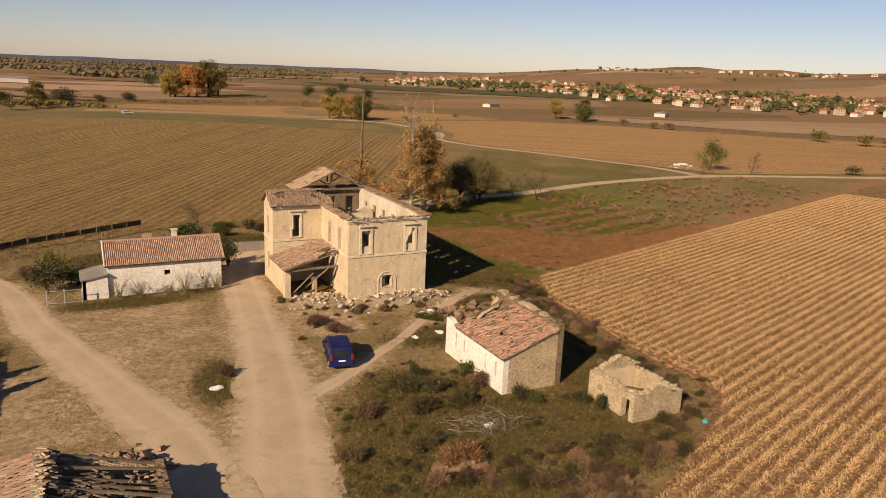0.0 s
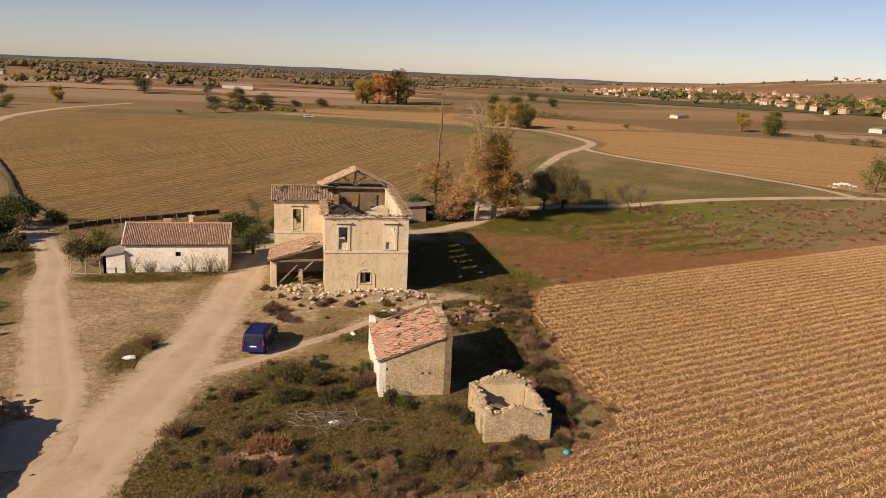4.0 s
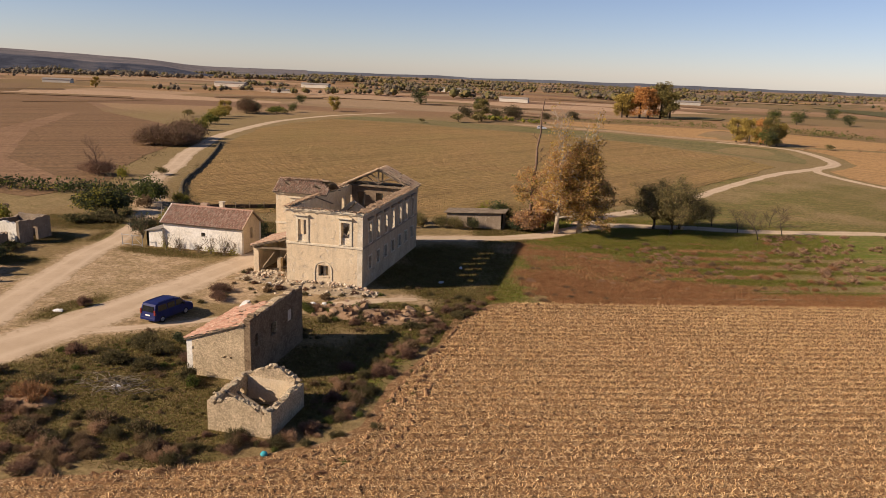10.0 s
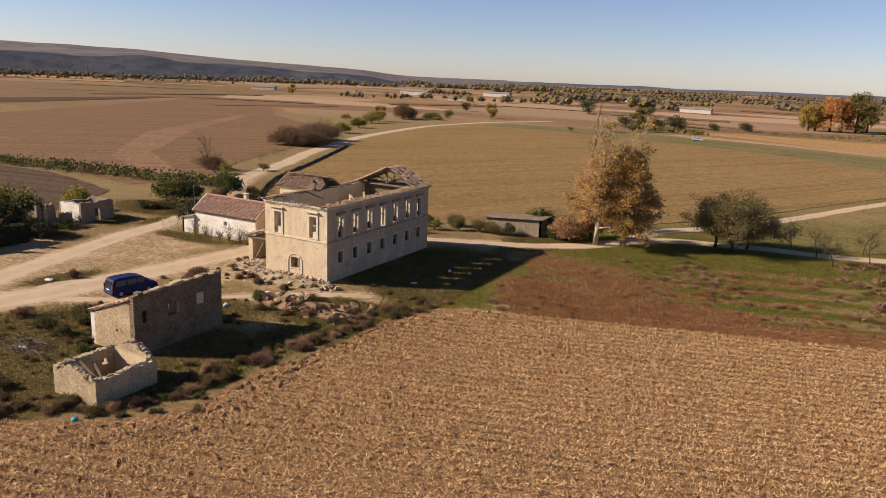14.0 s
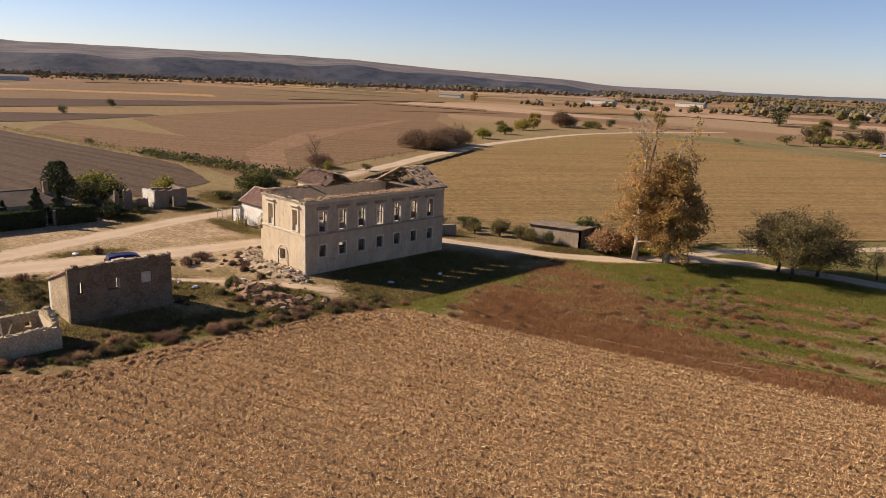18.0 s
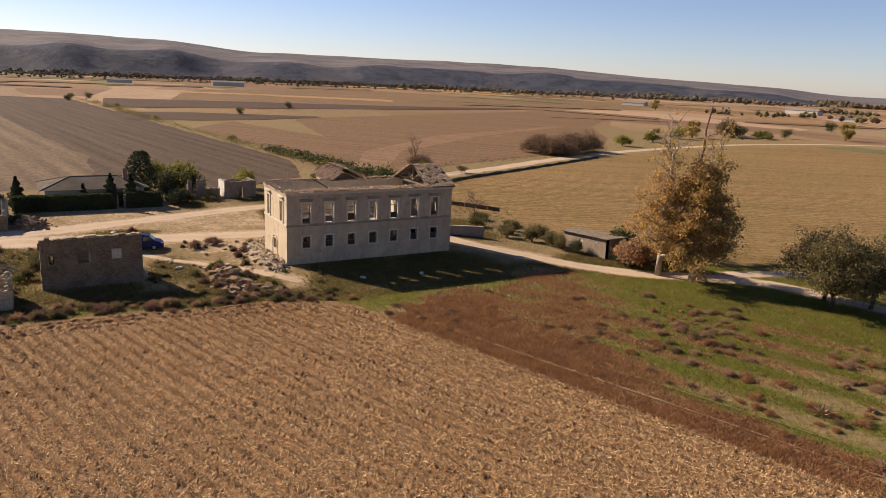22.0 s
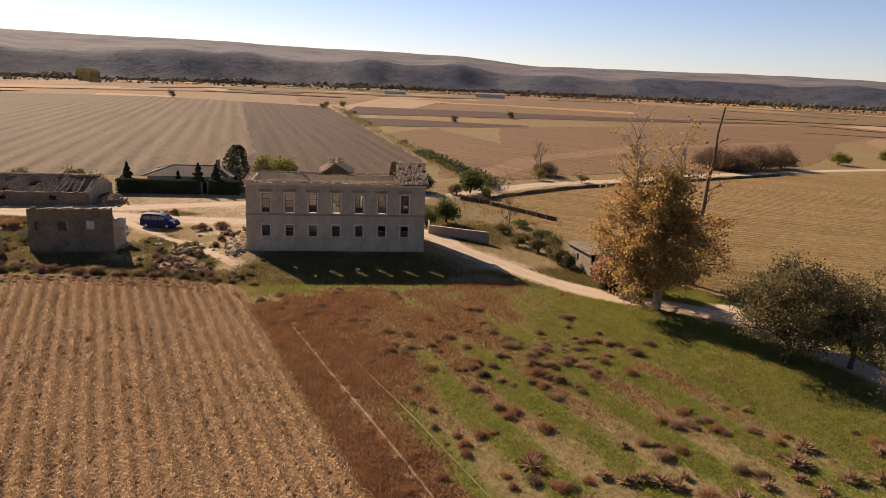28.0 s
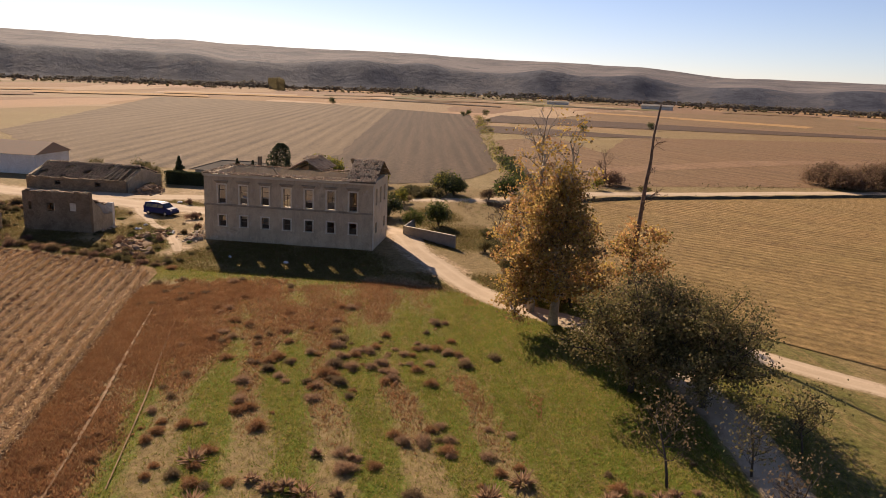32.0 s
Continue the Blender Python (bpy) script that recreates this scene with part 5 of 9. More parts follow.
PX0, PY0 = -13.95, 2.6
p_e0, p_e1, p_up = (PX0, WY0 - 0.02, 3.05), (PX0, PY0, 3.05), (-W - PX0 - 0.02, 0, 1.55)
p_hole = lambda a, b: (a > 0.62 and b > 0.55 and math.sin(a * 21) + math.sin(b * 17) > -0.2 and b < 0.93)
part("porch_boarding", slab_bm(p_e0, p_e1, p_up, 0.07, p_hole), M_WOOD, house)
left = tile_parts(p_e0, p_e1, p_up, M_TILE, house, 290, lambda a, b: not p_hole(a, b) and random.random() < 0.95, messy=0.12, seed=41, lift=0.06, rl=0.29)
rest = set(left)
tiles("porch_tiles", p_e0, p_e1, p_up, M_TILE, house, lambda a, b: (a, b) in rest, messy=0.12, seed=42, rl=0.29)
for k in range(9):
    y = PY0 + 0.1 + k * 0.68
    part("rafter", beam_bm((PX0 + 0.1, y, 2.96), (-W - 0.05, y, 4.48), 0.09, 0.12), M_WOOD, house)
part("porch_pillar", boxed(-13.75, 3.05, -0.1, -13.1, 3.65, 2.85, bevel=0.04), M_PLASTER, house, "thick plastered porch pillar")
part("porch_wall", wall_bm((-13.55, WY0), (-13.55, 3.65), 0.4, -0.1, ragged(2.85, 0.06, 5)), M_PLASTER, house)
part("porch_pillar", boxed(-10.9, 3.0, -0.1, -10.45, 3.5, 1.9, bevel=0.05), M_STONE, house, "broken stone pillar stump")
for a, b in (((-13.0, 3.4, 0.3), (-11.0, 2.6, 2.6)), ((-12.4, 2.2, 0.35), (-9.6, 3.6, 1.0)), ((-11.6, 4.6, 0.2), (-9.4, 2.8, 2.9))):
    part("fallen_beam", beam_bm(a, b, 0.12, 0.12), M_WOOD, house)
part("lintel", beam_bm((-13.6, 2.95, 2.88), (-W, 2.95, 3.0), 0.2, 0.2), M_WOOD, house)


# ---------------------------------------------------------------- the barn
barn = thing("barn", "small rubble-stone barn with a holed red tile lean-to roof", "barn")
BX0, BX1, BY0, BY1 = -5.14, 0.0, -23.46, -14.6
slope = (4.72 - 2.75) / (BX1 - BX0)
part("wall", wall_bm((BX0, BY0), (BX1, BY0), 0.5, -0.15, lambda u: 2.72 + slope * u + 0.04 * math.sin(u * 9), [(0.45, 0.62, 2.0, 2.2), (3.0, 3.18, 1.6, 1.8), (3.5, 3.68, 1.6, 1.78)], 0.4, 0.012, 3, 0.4, butt=0.5), M_STONE, barn, "rough stone gable wall")
part("wall", wall_bm((BX1, BY0), (BX1, BY1), 0.5, -0.15, lambda u: 4.75 + 0.05 * math.sin(u * 5) + 0.03 * math.sin(u * 13), [(0.75, 1.15, 2.45, 3.45), (3.2, 4.25, 2.4, 3.4), (6.1, 7.0, 2.55, 3.55)], 0.4, 0.012, 4, 0.4), M_STONE_SHADE, barn, "tall rubble back wall toned for its shade")
part("wall", wall_bm((BX0, BY1), (BX0, BY0), 0.45, -0.15, lambda u: 2.72 + 0.35 * math.exp(-((u - 0.3) / 0.8) ** 2), [(u, u + 0.2, 1.1, 2.25) for u in (1.65, 3.0, 6.25, 7.75)], 0.5, 0.01, 5), M_WHITEWASH, barn, "whitewashed front wall with narrow slits")
part("wall", wall_bm((BX1, BY1), (BX0, BY1), 0.45, -0.15, lambda u: 4.6 - min(u * 0.9, 2.9) + 0.5 * max(0, u - 4.2) + 0.15 * math.sin(u * 4), (), 0.35, 0.02, 6, 0.4, butt=0.5), M_STONE, barn, "half-collapsed end wall")
part("blocking", boxed(BX1 - 0.42, BY0 + 6.1, 2.55, BX1 - 0.12, BY0 + 7.0, 3.55), M_PLASTER_IN, barn, "window walled up with pale plaster")
part("jamb_stone", boxed(BX1 - 0.4, BY0 + 4.1, 2.42, BX1 + 0.02, BY0 + 4.24, 3.3, bevel=0.03), M_STONE, barn)
q = random.Random(53)
y = BY0 - 0.1
while y < BY1:
    w_ = q.uniform(0.28, 0.7)
    if q.random() < 0.88:
        z_, o_ = 4.72 + q.uniform(0, 0.05), q.uniform(-0.05, 0.06)
        part("coping", boxed(-0.5 + o_, y, z_, 0.07 + o_, min(y + w_ * 0.94, BY1), z_ + q.uniform(0.09, 0.26), bevel=0.03), q.choice((M_STONE, M_STONE, M_STONE_SHADE)), barn, "loose stone coping")
    y += w_
b_e0, b_e1, b_up = (BX0 - 0.15, BY1 + 0.0, 2.72), (BX0 - 0.15, BY0 - 0.12, 2.72), (BX1 - BX0 - 0.35, 0, 1.72)
def b_hole(a, b):
    if a < 0.16 + 0.22 * b + 0.05 * math.sin(b * 19):
        return True
    s = math.sin(a * 31) + math.sin(b * 27 + a * 6)
    return s > 1.25 and 0.35 < a < 0.93 and 0.25 < b < 0.8
part("roof_boarding", slab_bm(b_e0, b_e1, b_up, 0.06, b_hole, 36, 22), M_WOOD, barn)
b_keep = lambda a, b: not b_hole(a, b) and random.random() < 0.93
left = set(tile_parts(b_e0, b_e1, b_up, M_TILE_BARN, barn, 295, b_keep, messy=0.2, seed=51))
tiles("roof_tiles", b_e0, b_e1, b_up, M_TILE_BARN, barn, lambda a, b: (a, b) in left, messy=0.2, seed=52, label="disordered old clay tiles with holes")
for k in range(7):
    y = BY0 + 0.7 + k * 1.2
    part("rafter", beam_bm((BX0 + 0.2, y, 2.62), (BX1 - 0.3, y, 4.3), 0.12, 0.12), M_WOOD, barn)

# ---------------------------------------------------------------- the small roofless hut
hut = thing("roofless_hut", "small roofless rubble-stone hut with crumbling walls", "hut")
HX0, HX1, HY0, HY1 = 0.8, 5.15, -30.6, -25.8
part("wall", wall_bm((HX0, HY0), (HX1, HY0), 0.45, -0.15, lambda u: 1.5 + 0.95 * max(0, 1 - abs(u - 2.0) / 2.0) + 0.05 * math.sin(u * 5) + 0.08 * math.sin(u * 11), (), 0.3, 0.018, 7, 0.35, butt=0.45), M_STONE, hut)
part("wall", wall_bm((HX1, HY0), (HX1, HY1), 0.45, -0.15, ragged(1.75, 0.12, 9), (), 0.3, 0.018, 8, 0.35), M_STONE, hut)
part("wall", wall_bm((HX1, HY1), (HX0, HY1), 0.45, -0.15, lambda u: 1.8 + 1.05 * max(0, 1 - abs(u - 2.0) / 2.3) + 0.05 * math.sin(u * 6) + 0.08 * math.sin(u * 13), (), 0.3, 0.018, 9, 0.35, butt=0.45), M_STONE, hut, "stone gable wall with plaster inside")
part("wall", wall_bm((HX0, HY1), (HX0, HY0), 0.45, -0.15, ragged(2.0, 0.1, 10), [(3.6, 4.35, -0.1, 1.5), (1.0, 1.45, 0.9, 1.35)], 0.3, 0.018, 10, 0.35), M_STONE, hut)
part("plaster_lining", boxed(HX0 + 0.5, HY1 - 0.49, 0.3, HX1 - 0.5, HY1 - 0.455, 1.9), M_PLASTER, hut, "patch of pale plaster on the inner gable")
for a, b in (((1.2, -29.0, 1.95), (4.6, -29.6, 1.0)), ((2.2, -30.2, 1.9), (4.2, -28.8, 0.9)), ((1.6, -28.2, 1.6), (3.9, -29.2, 1.2))):
    part("fallen_beam", beam_bm(a, b, 0.13, 0.12), M_WOOD, hut)

# ---------------------------------------------------------------- the white cottage
cot = thing("white_cottage", "low whitewashed cottage with a red tile gable roof", "house")
CX0, CX1, CY0, CY1, CE, CR = -29.1, -18.55, 9.3, 14.1, 3.1, 4.95
gable = lambda u: CE + (CR - CE - 0.12) * (1 - abs(u - 2.4) / 2.4)
part("wall", wall_bm((CX0, CY0), (CX1, CY0), 0.4, -0.4, CE + 0.1, [(5.1, 5.65, 1.75, 2.25), (8.6, 8.85, 0.95, 1.25)]), M_WHITEWASH, cot)
part("wall", wall_bm((CX1, CY0), (CX1, CY1), 0.4, -0.4, gable, [(2.1, 2.7, 1.6, 2.9)], butt=0.4), M_PLASTER, cot, "ochre gable wall")
part("wall", wall_bm((CX1, CY1), (CX0, CY1), 0.4, -0.4, CE + 0.1), M_WHITEWASH, cot)
part("wall", wall_bm((CX0, CY1), (CX0, CY0), 0.4, -0.4, gable, butt=0.4), M_WHITEWASH, cot)
for (x, z0, z1, w) in ((CX0 + 5.375, 1.75, 2.25, 0.55), (CX0 + 8.72, 0.95, 1.25, 0.25)):
    win = new("window")
    win.parent = cot
    part("frame", boxed(x - w / 2, CY0 + 0.2, z0, x - w / 2 + 0.04, CY0 + 0.24, z1), M_DARK_WOOD, win)
    part("grille", boxed(x - 0.015, CY0 + 0.15, z0, x + 0.015, CY0 + 0.17, z1), M_DARK, win)
for e0, e1, up, sd in (((CX0 - 0.25, CY0 - 0.3, CE - 0.02), (CX1 + 0.25, CY0 - 0.3, CE - 0.02), (0, 2.7, CR - CE), 61), ((CX1 + 0.25, CY1 + 0.3, CE - 0.02), (CX0 - 0.25, CY1 + 0.3, CE - 0.02), (0, -2.7, CR - CE), 62)):
    part("roof_boarding", slab_bm(e0, e1, up, 0.1), M_WOOD, cot)
    tiles("roof_tiles", e0, e1, up, M_TILE_RED, cot, None, messy=0.03, seed=sd, label="mottled red clay tiles", lift=0.02)
part("ridge_cap", beam_bm((CX0 - 0.25, 11.7, CR + 0.04), (CX1 + 0.25, 11.7, CR + 0.04), 0.26, 0.12), M_TILE_RED, cot)
part("verge", beam_bm((CX1 + 0.26, CY0 - 0.3, CE + 0.05), (CX1 + 0.26, 11.7, CR + 0.08), 0.1, 0.14), M_TILE_PALE, cot)
part("verge", beam_bm((CX0 - 0.26, CY0 - 0.3, CE + 0.05), (CX0 - 0.26, 11.7, CR + 0.08), 0.1, 0.14), M_WHITEWASH, cot)
chim = part("chimney", boxed(-22.85, 11.75, 4.5, -22.35, 12.25, 5.65, bevel=0.03), M_STONE_TRIM, cot)
part("chimney_cap", boxed(-22.92, 11.68, 5.652, -22.28, 12.32, 5.74), M_STONE_TRIM, chim)
bm = boxed(-25.6, 12.0, 4.5, -24.7, 12.6, 5.3)
part("chimney", bm, M_TILE, cot, "broken brick chimney stump")
part("aerial", rod_bm([(-29.3, 9.4, 3), (-29.35, 9.4, 6.4)], 0.03, 0.02), M_METAL, cot)
# annex
part("annex_wall", wall_bm((-31.3, 9.0), (CX0 - 0.01, 9.0), 0.3, -0.4, lambda u: 1.95 + 0.2 * u), M_WHITEWASH, cot)
part("annex_wall", wall_bm((-31.3, 12.5), (-31.3, 9.0), 0.3, -0.4, 1.95), M_WHITEWASH, cot)
part("annex_roof", slab_bm((-31.5, 12.6, 2.0), (-31.5, 8.8, 2.0), (2.4, 0, 0.45), 0.12), M_CONCRETE, cot, "flat cement roof")

gate = thing("field_gate", "grey metal field gate beside the cottage", "gate", (-31.4, 8.2, gz(-31.4, 8.2)), 178)
for x in (0, 1.45, 2.9):
    part("post", rod_bm([(x, 0, -0.1), (x, 0, 1.5)], 0.05, 0.05), M_METAL, gate)
for z in (0.2, 1.35):
    part("rail", rod_bm([(0, 0, z), (2.9, 0, z)], 0.03, 0.03), M_METAL, gate)
part("brace", rod_bm([(0, 0, 0.2), (1.45, 0, 1.35)], 0.02, 0.02), M_METAL, gate)
part("brace", rod_bm([(1.45, 0, 1.35), (2.9, 0, 0.2)], 0.02, 0.02), M_METAL, gate)

# ---------------------------------------------------------------- long broken barn by the track
lb = thing("long_barn", "long ruined stone barn with a collapsed tile roof", "barn")
LX0, LX1, LY0, LY1, LE, LR, LRX = -40.0, -28.5, -44.0, -26.6, 1.95, 3.75, -34.2
lg = lambda u: LE + (LR - LE) * (1 - abs(u - 5.7) / 5.8)
part("wall", wall_bm((LX1, LY0), (LX1, LY1), 0.5, -0.1, ragged(LE, 0.12, 71), [(5, 6, 0.8, 1.5), (12, 13, 0.8, 1.5)], 0.4, 0.03, 71, 0.4), M_STONE_SHADE, lb)
part("wall", wall_bm((LX1, LY1), (LX0, LY1), 0.5, -0.1, lambda u: lg(u) - 0.3 + 0.12 * math.sin(u * 5), (), 0.4, 0.04, 72, 0.4, butt=0.5), M_STONE, lb, "broken stone end wall")
part("wall", wall_bm((LX0, LY1), (LX0, LY0), 0.5, -0.1, LE, (), 0.6, 0.02, 73), M_STONE, lb)
part("wall", wall_bm((LX0, LY0), (LX1, LY0), 0.5, -0.1, lambda u: lg(u), (), 0.6, 0.02, 74, butt=0.5), M_STONE, lb)
part("spine_wall", wall_bm((LRX + 0.25, LY0 + 0.6), (LRX + 0.25, LY1 - 0.6), 0.5, -0.1, ragged(LR + 0.12, 0.1, 75), (), 0.4, 0.04, 75, 0.5), M_STONE, lb, "stone wall along the ridge")
lh = lambda a, b: (a < 0.14 + 0.07 * math.sin(b * 9) and b < 0.86) or math.sin(a * 29) + math.sin(b * 11 + a * 17) > 1.35
l_e0, l_e1, l_up = (LX1 - 0.3, LY1 - 0.2, 1.2), (LX1 - 0.3, LY0, 1.2), (LRX - LX1 + 0.6, 0, LR - 1.2)
part("roof_boarding", slab_bm(l_e0, l_e1, l_up, 0.06, lh, 50, 16), M_DARK_WOOD, lb)
# this slope turns from the sun: its shade is in the darker tile tones
tiles("roof_tiles", l_e0, l_e1, l_up, M_TILE_SHADE, lb, lambda a, b: not lh(a, b) and random.random() < 0.9, messy=0.3, seed=76, label="collapsed old tiles", rl=0.27, cw=0.18)
l_e0, l_e1, l_up = (LX0 - 0.1, LY0, LE), (LX0 - 0.1, LY1 - 0.4, LE), (LRX - LX0, 0, LR - LE)
part("roof_boarding", slab_bm(l_e0, l_e1, l_up, 0.06, None, 20, 8), M_DARK_WOOD, lb)
tiles("roof_tiles", l_e0, l_e1, l_up, M_TILE, lb, lambda a, b: random.random() < 0.96, messy=0.08, seed=77, rl=0.3, cw=0.19, label="orange clay tiles")
for k in range(6):
    y = LY1 - 0.5 - k * 0.9
    part("rafter", beam_bm((LX1 - 0.1, y, LE - 0.1 + 0.2 * math.sin(k * 2.1)), (LRX + 0.4, y - 0.5 * math.sin(k), LR - 0.2), 0.13, 0.13), M_WOOD, lb)
part("fallen_beam", beam_bm((-28.9, -27.8, 1.9), (-32.4, -30.2, 2.5), 0.14, 0.14), M_WOOD, lb)
strewn("loose_tiles", (LRX + 0.2, LY1 - 0.5), (LRX + 0.2, LY0 + 0.5), LR + 0.14, 0.12, 130, M_TILE_PALE, lb, 207, label="bleached ridge tiles in disorder")
strewn("loose_tiles", (LX1 - 1.6, LY1 - 0.3), (LX1 - 1.6, LY1 - 7), LE + 0.3, 0.7, 50, M_TILE_SHADE, lb, 208)

# ---------------------------------------------------------------- plants
def leaf_quads(c, size, r, flat=0.0, aspect=0.75):
    """Loose leaf quads round the points c."""
    n = len(c)
    a = r.normal(size=(n, 3))
    a[:, 2] *= 1 - flat
    a /= np.linalg.norm(a, axis=1, keepdims=True) + 1e-9
    b = np.cross(a, r.normal(size=(n, 3)))
    b /= np.linalg.norm(b, axis=1, keepdims=True) + 1e-9
    s = (size * r.uniform(0.6, 1.4, n))[:, None]
    a, b = a * s * 0.5, b * s * 0.5 * aspect
    return np.stack([c - a, c - b * 0.9 + a * 0.1, c + a, c + b], 1)


def blades(r, foot, tip, width):
    """Thin three-cornered blades from foot to tip."""
    d = tip - foot
    s = np.cross(d, r.normal(size=d.shape))
    s /= np.linalg.norm(s, axis=1, keepdims=True) + 1e-9
    s = s * (np.asarray(width) * 0.5)[:, None]
    return np.stack([foot - s, foot + s, tip], 1)


def blob_points(r, centre, radii, n, shell=0.55):
    """Points in a ragged ellipsoid, denser towards its skin."""
    d = r.normal(size=(n, 3))
    d /= np.linalg.norm(d, axis=1, keepdims=True)
    k = r.uniform(0, 1, n) ** shell
    lump = 1 + 0.22 * np.sin(d[:, 0] * 5 + centre[0]) * np.sin(d[:, 1] * 6 + centre[1]) + 0.15 * np.sin(d[:, 2] * 9)
    return np.asarray(centre) + d * np.asarray(radii) * (k * lump)[:, None]


def limbs(base, height, spread, r0, seed, levels=3, lean=(0, 0), kids=(5, 4, 3), start=0.3, up=0.6, taper=0.55, limb=0.45):
    """A trunk and its limbs: tubes [(points, r0, r1)] and the twig tips."""
    r = random.Random(seed)
    tubes, tips = [], []

    def grow(p, d, length, rad, lev):
        pts = [p]
        n = 5 if lev == 0 else 4
        for i in range(n):
            d = (d + Vector((r.gauss(0, 0.13), r.gauss(0, 0.13), r.gauss(0, 0.06) + (0.03 if lev else 0)))).normalized()
            p = p + d * (length / n)
            pts.append(p)
        tubes.append((pts, rad, rad * (0.35 if lev < levels else 0.2), lev))
        if lev >= levels:
            tips.append(p)
            return
        m = kids[min(lev, len(kids) - 1)]
        for k in range(m):
            t = start + (1 - start) * (k + r.random()) / m if lev == 0 else 0.3 + 0.7 * (k + r.random()) / m
            i = min(int(t * n), n - 1)
            q = pts[i].lerp(pts[i + 1], t * n - i)
            ang = r.uniform(0, 6.283)
            side = Vector((math.cos(ang), math.sin(ang), 0))
            nd = (side * r.uniform(0.7, 1.2) + Vector((0, 0, up * r.uniform(0.3, 1.4)))).normalized()
            if lev:
                nd = (nd * 0.7 + d * 0.6).normalized()
            grow(q, nd, spread * (0.62 ** lev) * r.uniform(0.6, 1.15) * (1.15 - taper * t if lev == 0 else 1), rad * limb * (1.1 - 0.4 * t), lev + 1)
        tips.append(p)

    grow(Vector(base), Vector((lean[0], lean[1], 1)).normalized(), height, r0, 0)
    return tubes, tips


def tubes_part(name, tubes, mat, parent, label="", sides=(8, 6, 5, 4)):
    bm = bmesh.new()
    for pts, a, b, lev in tubes:
        rod_bm(pts, a, max(b, 0.012), sides[min(lev, 3)], bm)
    return part(name, bm, mat, parent, label, True)


def big_tree(label, x, y, height, spread, rad, seed, crown, bark, category="tree", levels=3, kids=(8, 4, 3), start=0.25, lean=(0, 0), up=0.6, name="tree", taper=0.55, share=1.0, limb=0.45):
    """crown: list of (material, leaves, leaf size, keep(tip), scatter)."""
    z = gz(x, y)
    t = thing(name, label, category, (x, y, z - 0.05))
    tubes, tips = limbs((0, 0, 0), height, spread, rad, seed, levels, lean, kids, start, up, taper, limb)
    trunk = [q for q in tubes if q[3] == 0]
    tubes_part("trunk", trunk, bark, t)
    tubes_part("branchwork", [q for q in tubes if q[3] > 0], bark, t)
    r = np.random.default_rng(seed)
    P = np.array([list(v) for v in tips])
    for mat, count, size, keep, scat in crown:
        sel = P[[bool(keep(*v)) for v in P]] if keep else P
        if not len(sel):
            continue
        if len(sel) > 40:
            sel = sel[r.permutation(len(sel))[: int(len(sel) * share)]]
        c = sel[r.integers(0, len(sel), count)] + r.normal(size=(count, 3)) * scat
        c = c[c[:, 2] > 0.25]
        me = quads_mesh("crown", leaf_quads(c, size, r))
        tagged(link_mesh("crown", me, mat, t), kind="stuff")
    return t


def branch_tree(label, x, y, trunk, rad, limbs_, crown, bark, seed, subs=7, twigs=4, reach=0.42, sag=0.0, thick=0.42):
    """A tree from its trunk's points and its limbs (start, end): boughs, twigs, and clumps of leaves round the twig ends.
    crown: (material, leaves in a clump, leaf size, chance(x, y, z), spread of a clump)."""
    t = thing("tree", label, "tree", (x, y, gz(x, y) - 0.05))
    q = random.Random(seed)
    part("trunk", rod_bm(trunk, rad, rad * 0.28, 9), bark, t, smooth=True)
    tips = []
    top = trunk[-1][2]

    def bend(a, b, lift):
        m = a.lerp(b, 0.5) + Vector((q.gauss(0, 0.07), q.gauss(0, 0.07), lift)) * (b - a).length
        return [a, a.lerp(m, 0.55), m, m.lerp(b, 0.5) + Vector((q.gauss(0, 0.03), q.gauss(0, 0.03), q.gauss(0, 0.03))) * (b - a).length, b]

    for a, b in limbs_:
        a, b = Vector(a), Vector(b)
        r0 = rad * thick * (1 - 0.55 * a.z / top) * min(1.3, 0.5 + 0.12 * (b - a).length)
        pts = bend(a, b, 0.08 + sag)
        bm = rod_bm(pts, r0, r0 * 0.3, 6)
        tips.append(b)
        for k in range(subs):
            f = 0.25 + 0.75 * (k + q.random()) / subs
            i = min(int(f * 4), 3)
            p0 = pts[i].lerp(pts[i + 1], f * 4 - i)
            out = (b - a).normalized() * 0.55 + Vector((q.gauss(0, 0.6), q.gauss(0, 0.6), q.gauss(0.12 + sag, 0.45)))
            p1 = p0 + out.normalized() * (b - a).length * reach * q.uniform(0.5, 1.1)
            p1.z = max(p1.z, 0.7)
            sp = bend(p0, p1, 0.06)
            rod_bm(sp, r0 * 0.4, 0.018, 4, bm)
            tips.append(p1)
            for j in range(twigs):
                g = q.uniform(0.3, 1.0)
                i = min(int(g * 4), 3)
                w0 = sp[i].lerp(sp[i + 1], g * 4 - i)
                w1 = w0 + ((p1 - p0).normalized() * 0.5 + Vector((q.gauss(0, 0.7), q.gauss(0, 0.7), q.gauss(0.1, 0.5)))).normalized() * q.uniform(0.4, 1.0)
                w1.z = max(w1.z, 0.6)
                rod_bm([w0, w1], 0.02, 0.009, 3, bm)
                tips.append(w1)
        part("limb", bm, bark, t, smooth=True)
    r = np.random.default_rng(seed)
    P = np.array([list(v) for v in tips])
    for mat, per, size, chance, spread in crown:
        keep = np.array([q.random() < chance(*v) for v in P])
        sel = P[keep]
        cnt = r.poisson(per, len(sel))
        c = np.repeat(sel, cnt, 0) + r.normal(size=(int(cnt.sum()), 3)) * np.array([spread, spread, spread * 0.72])
        c = c[c[:, 2] > 0.4]
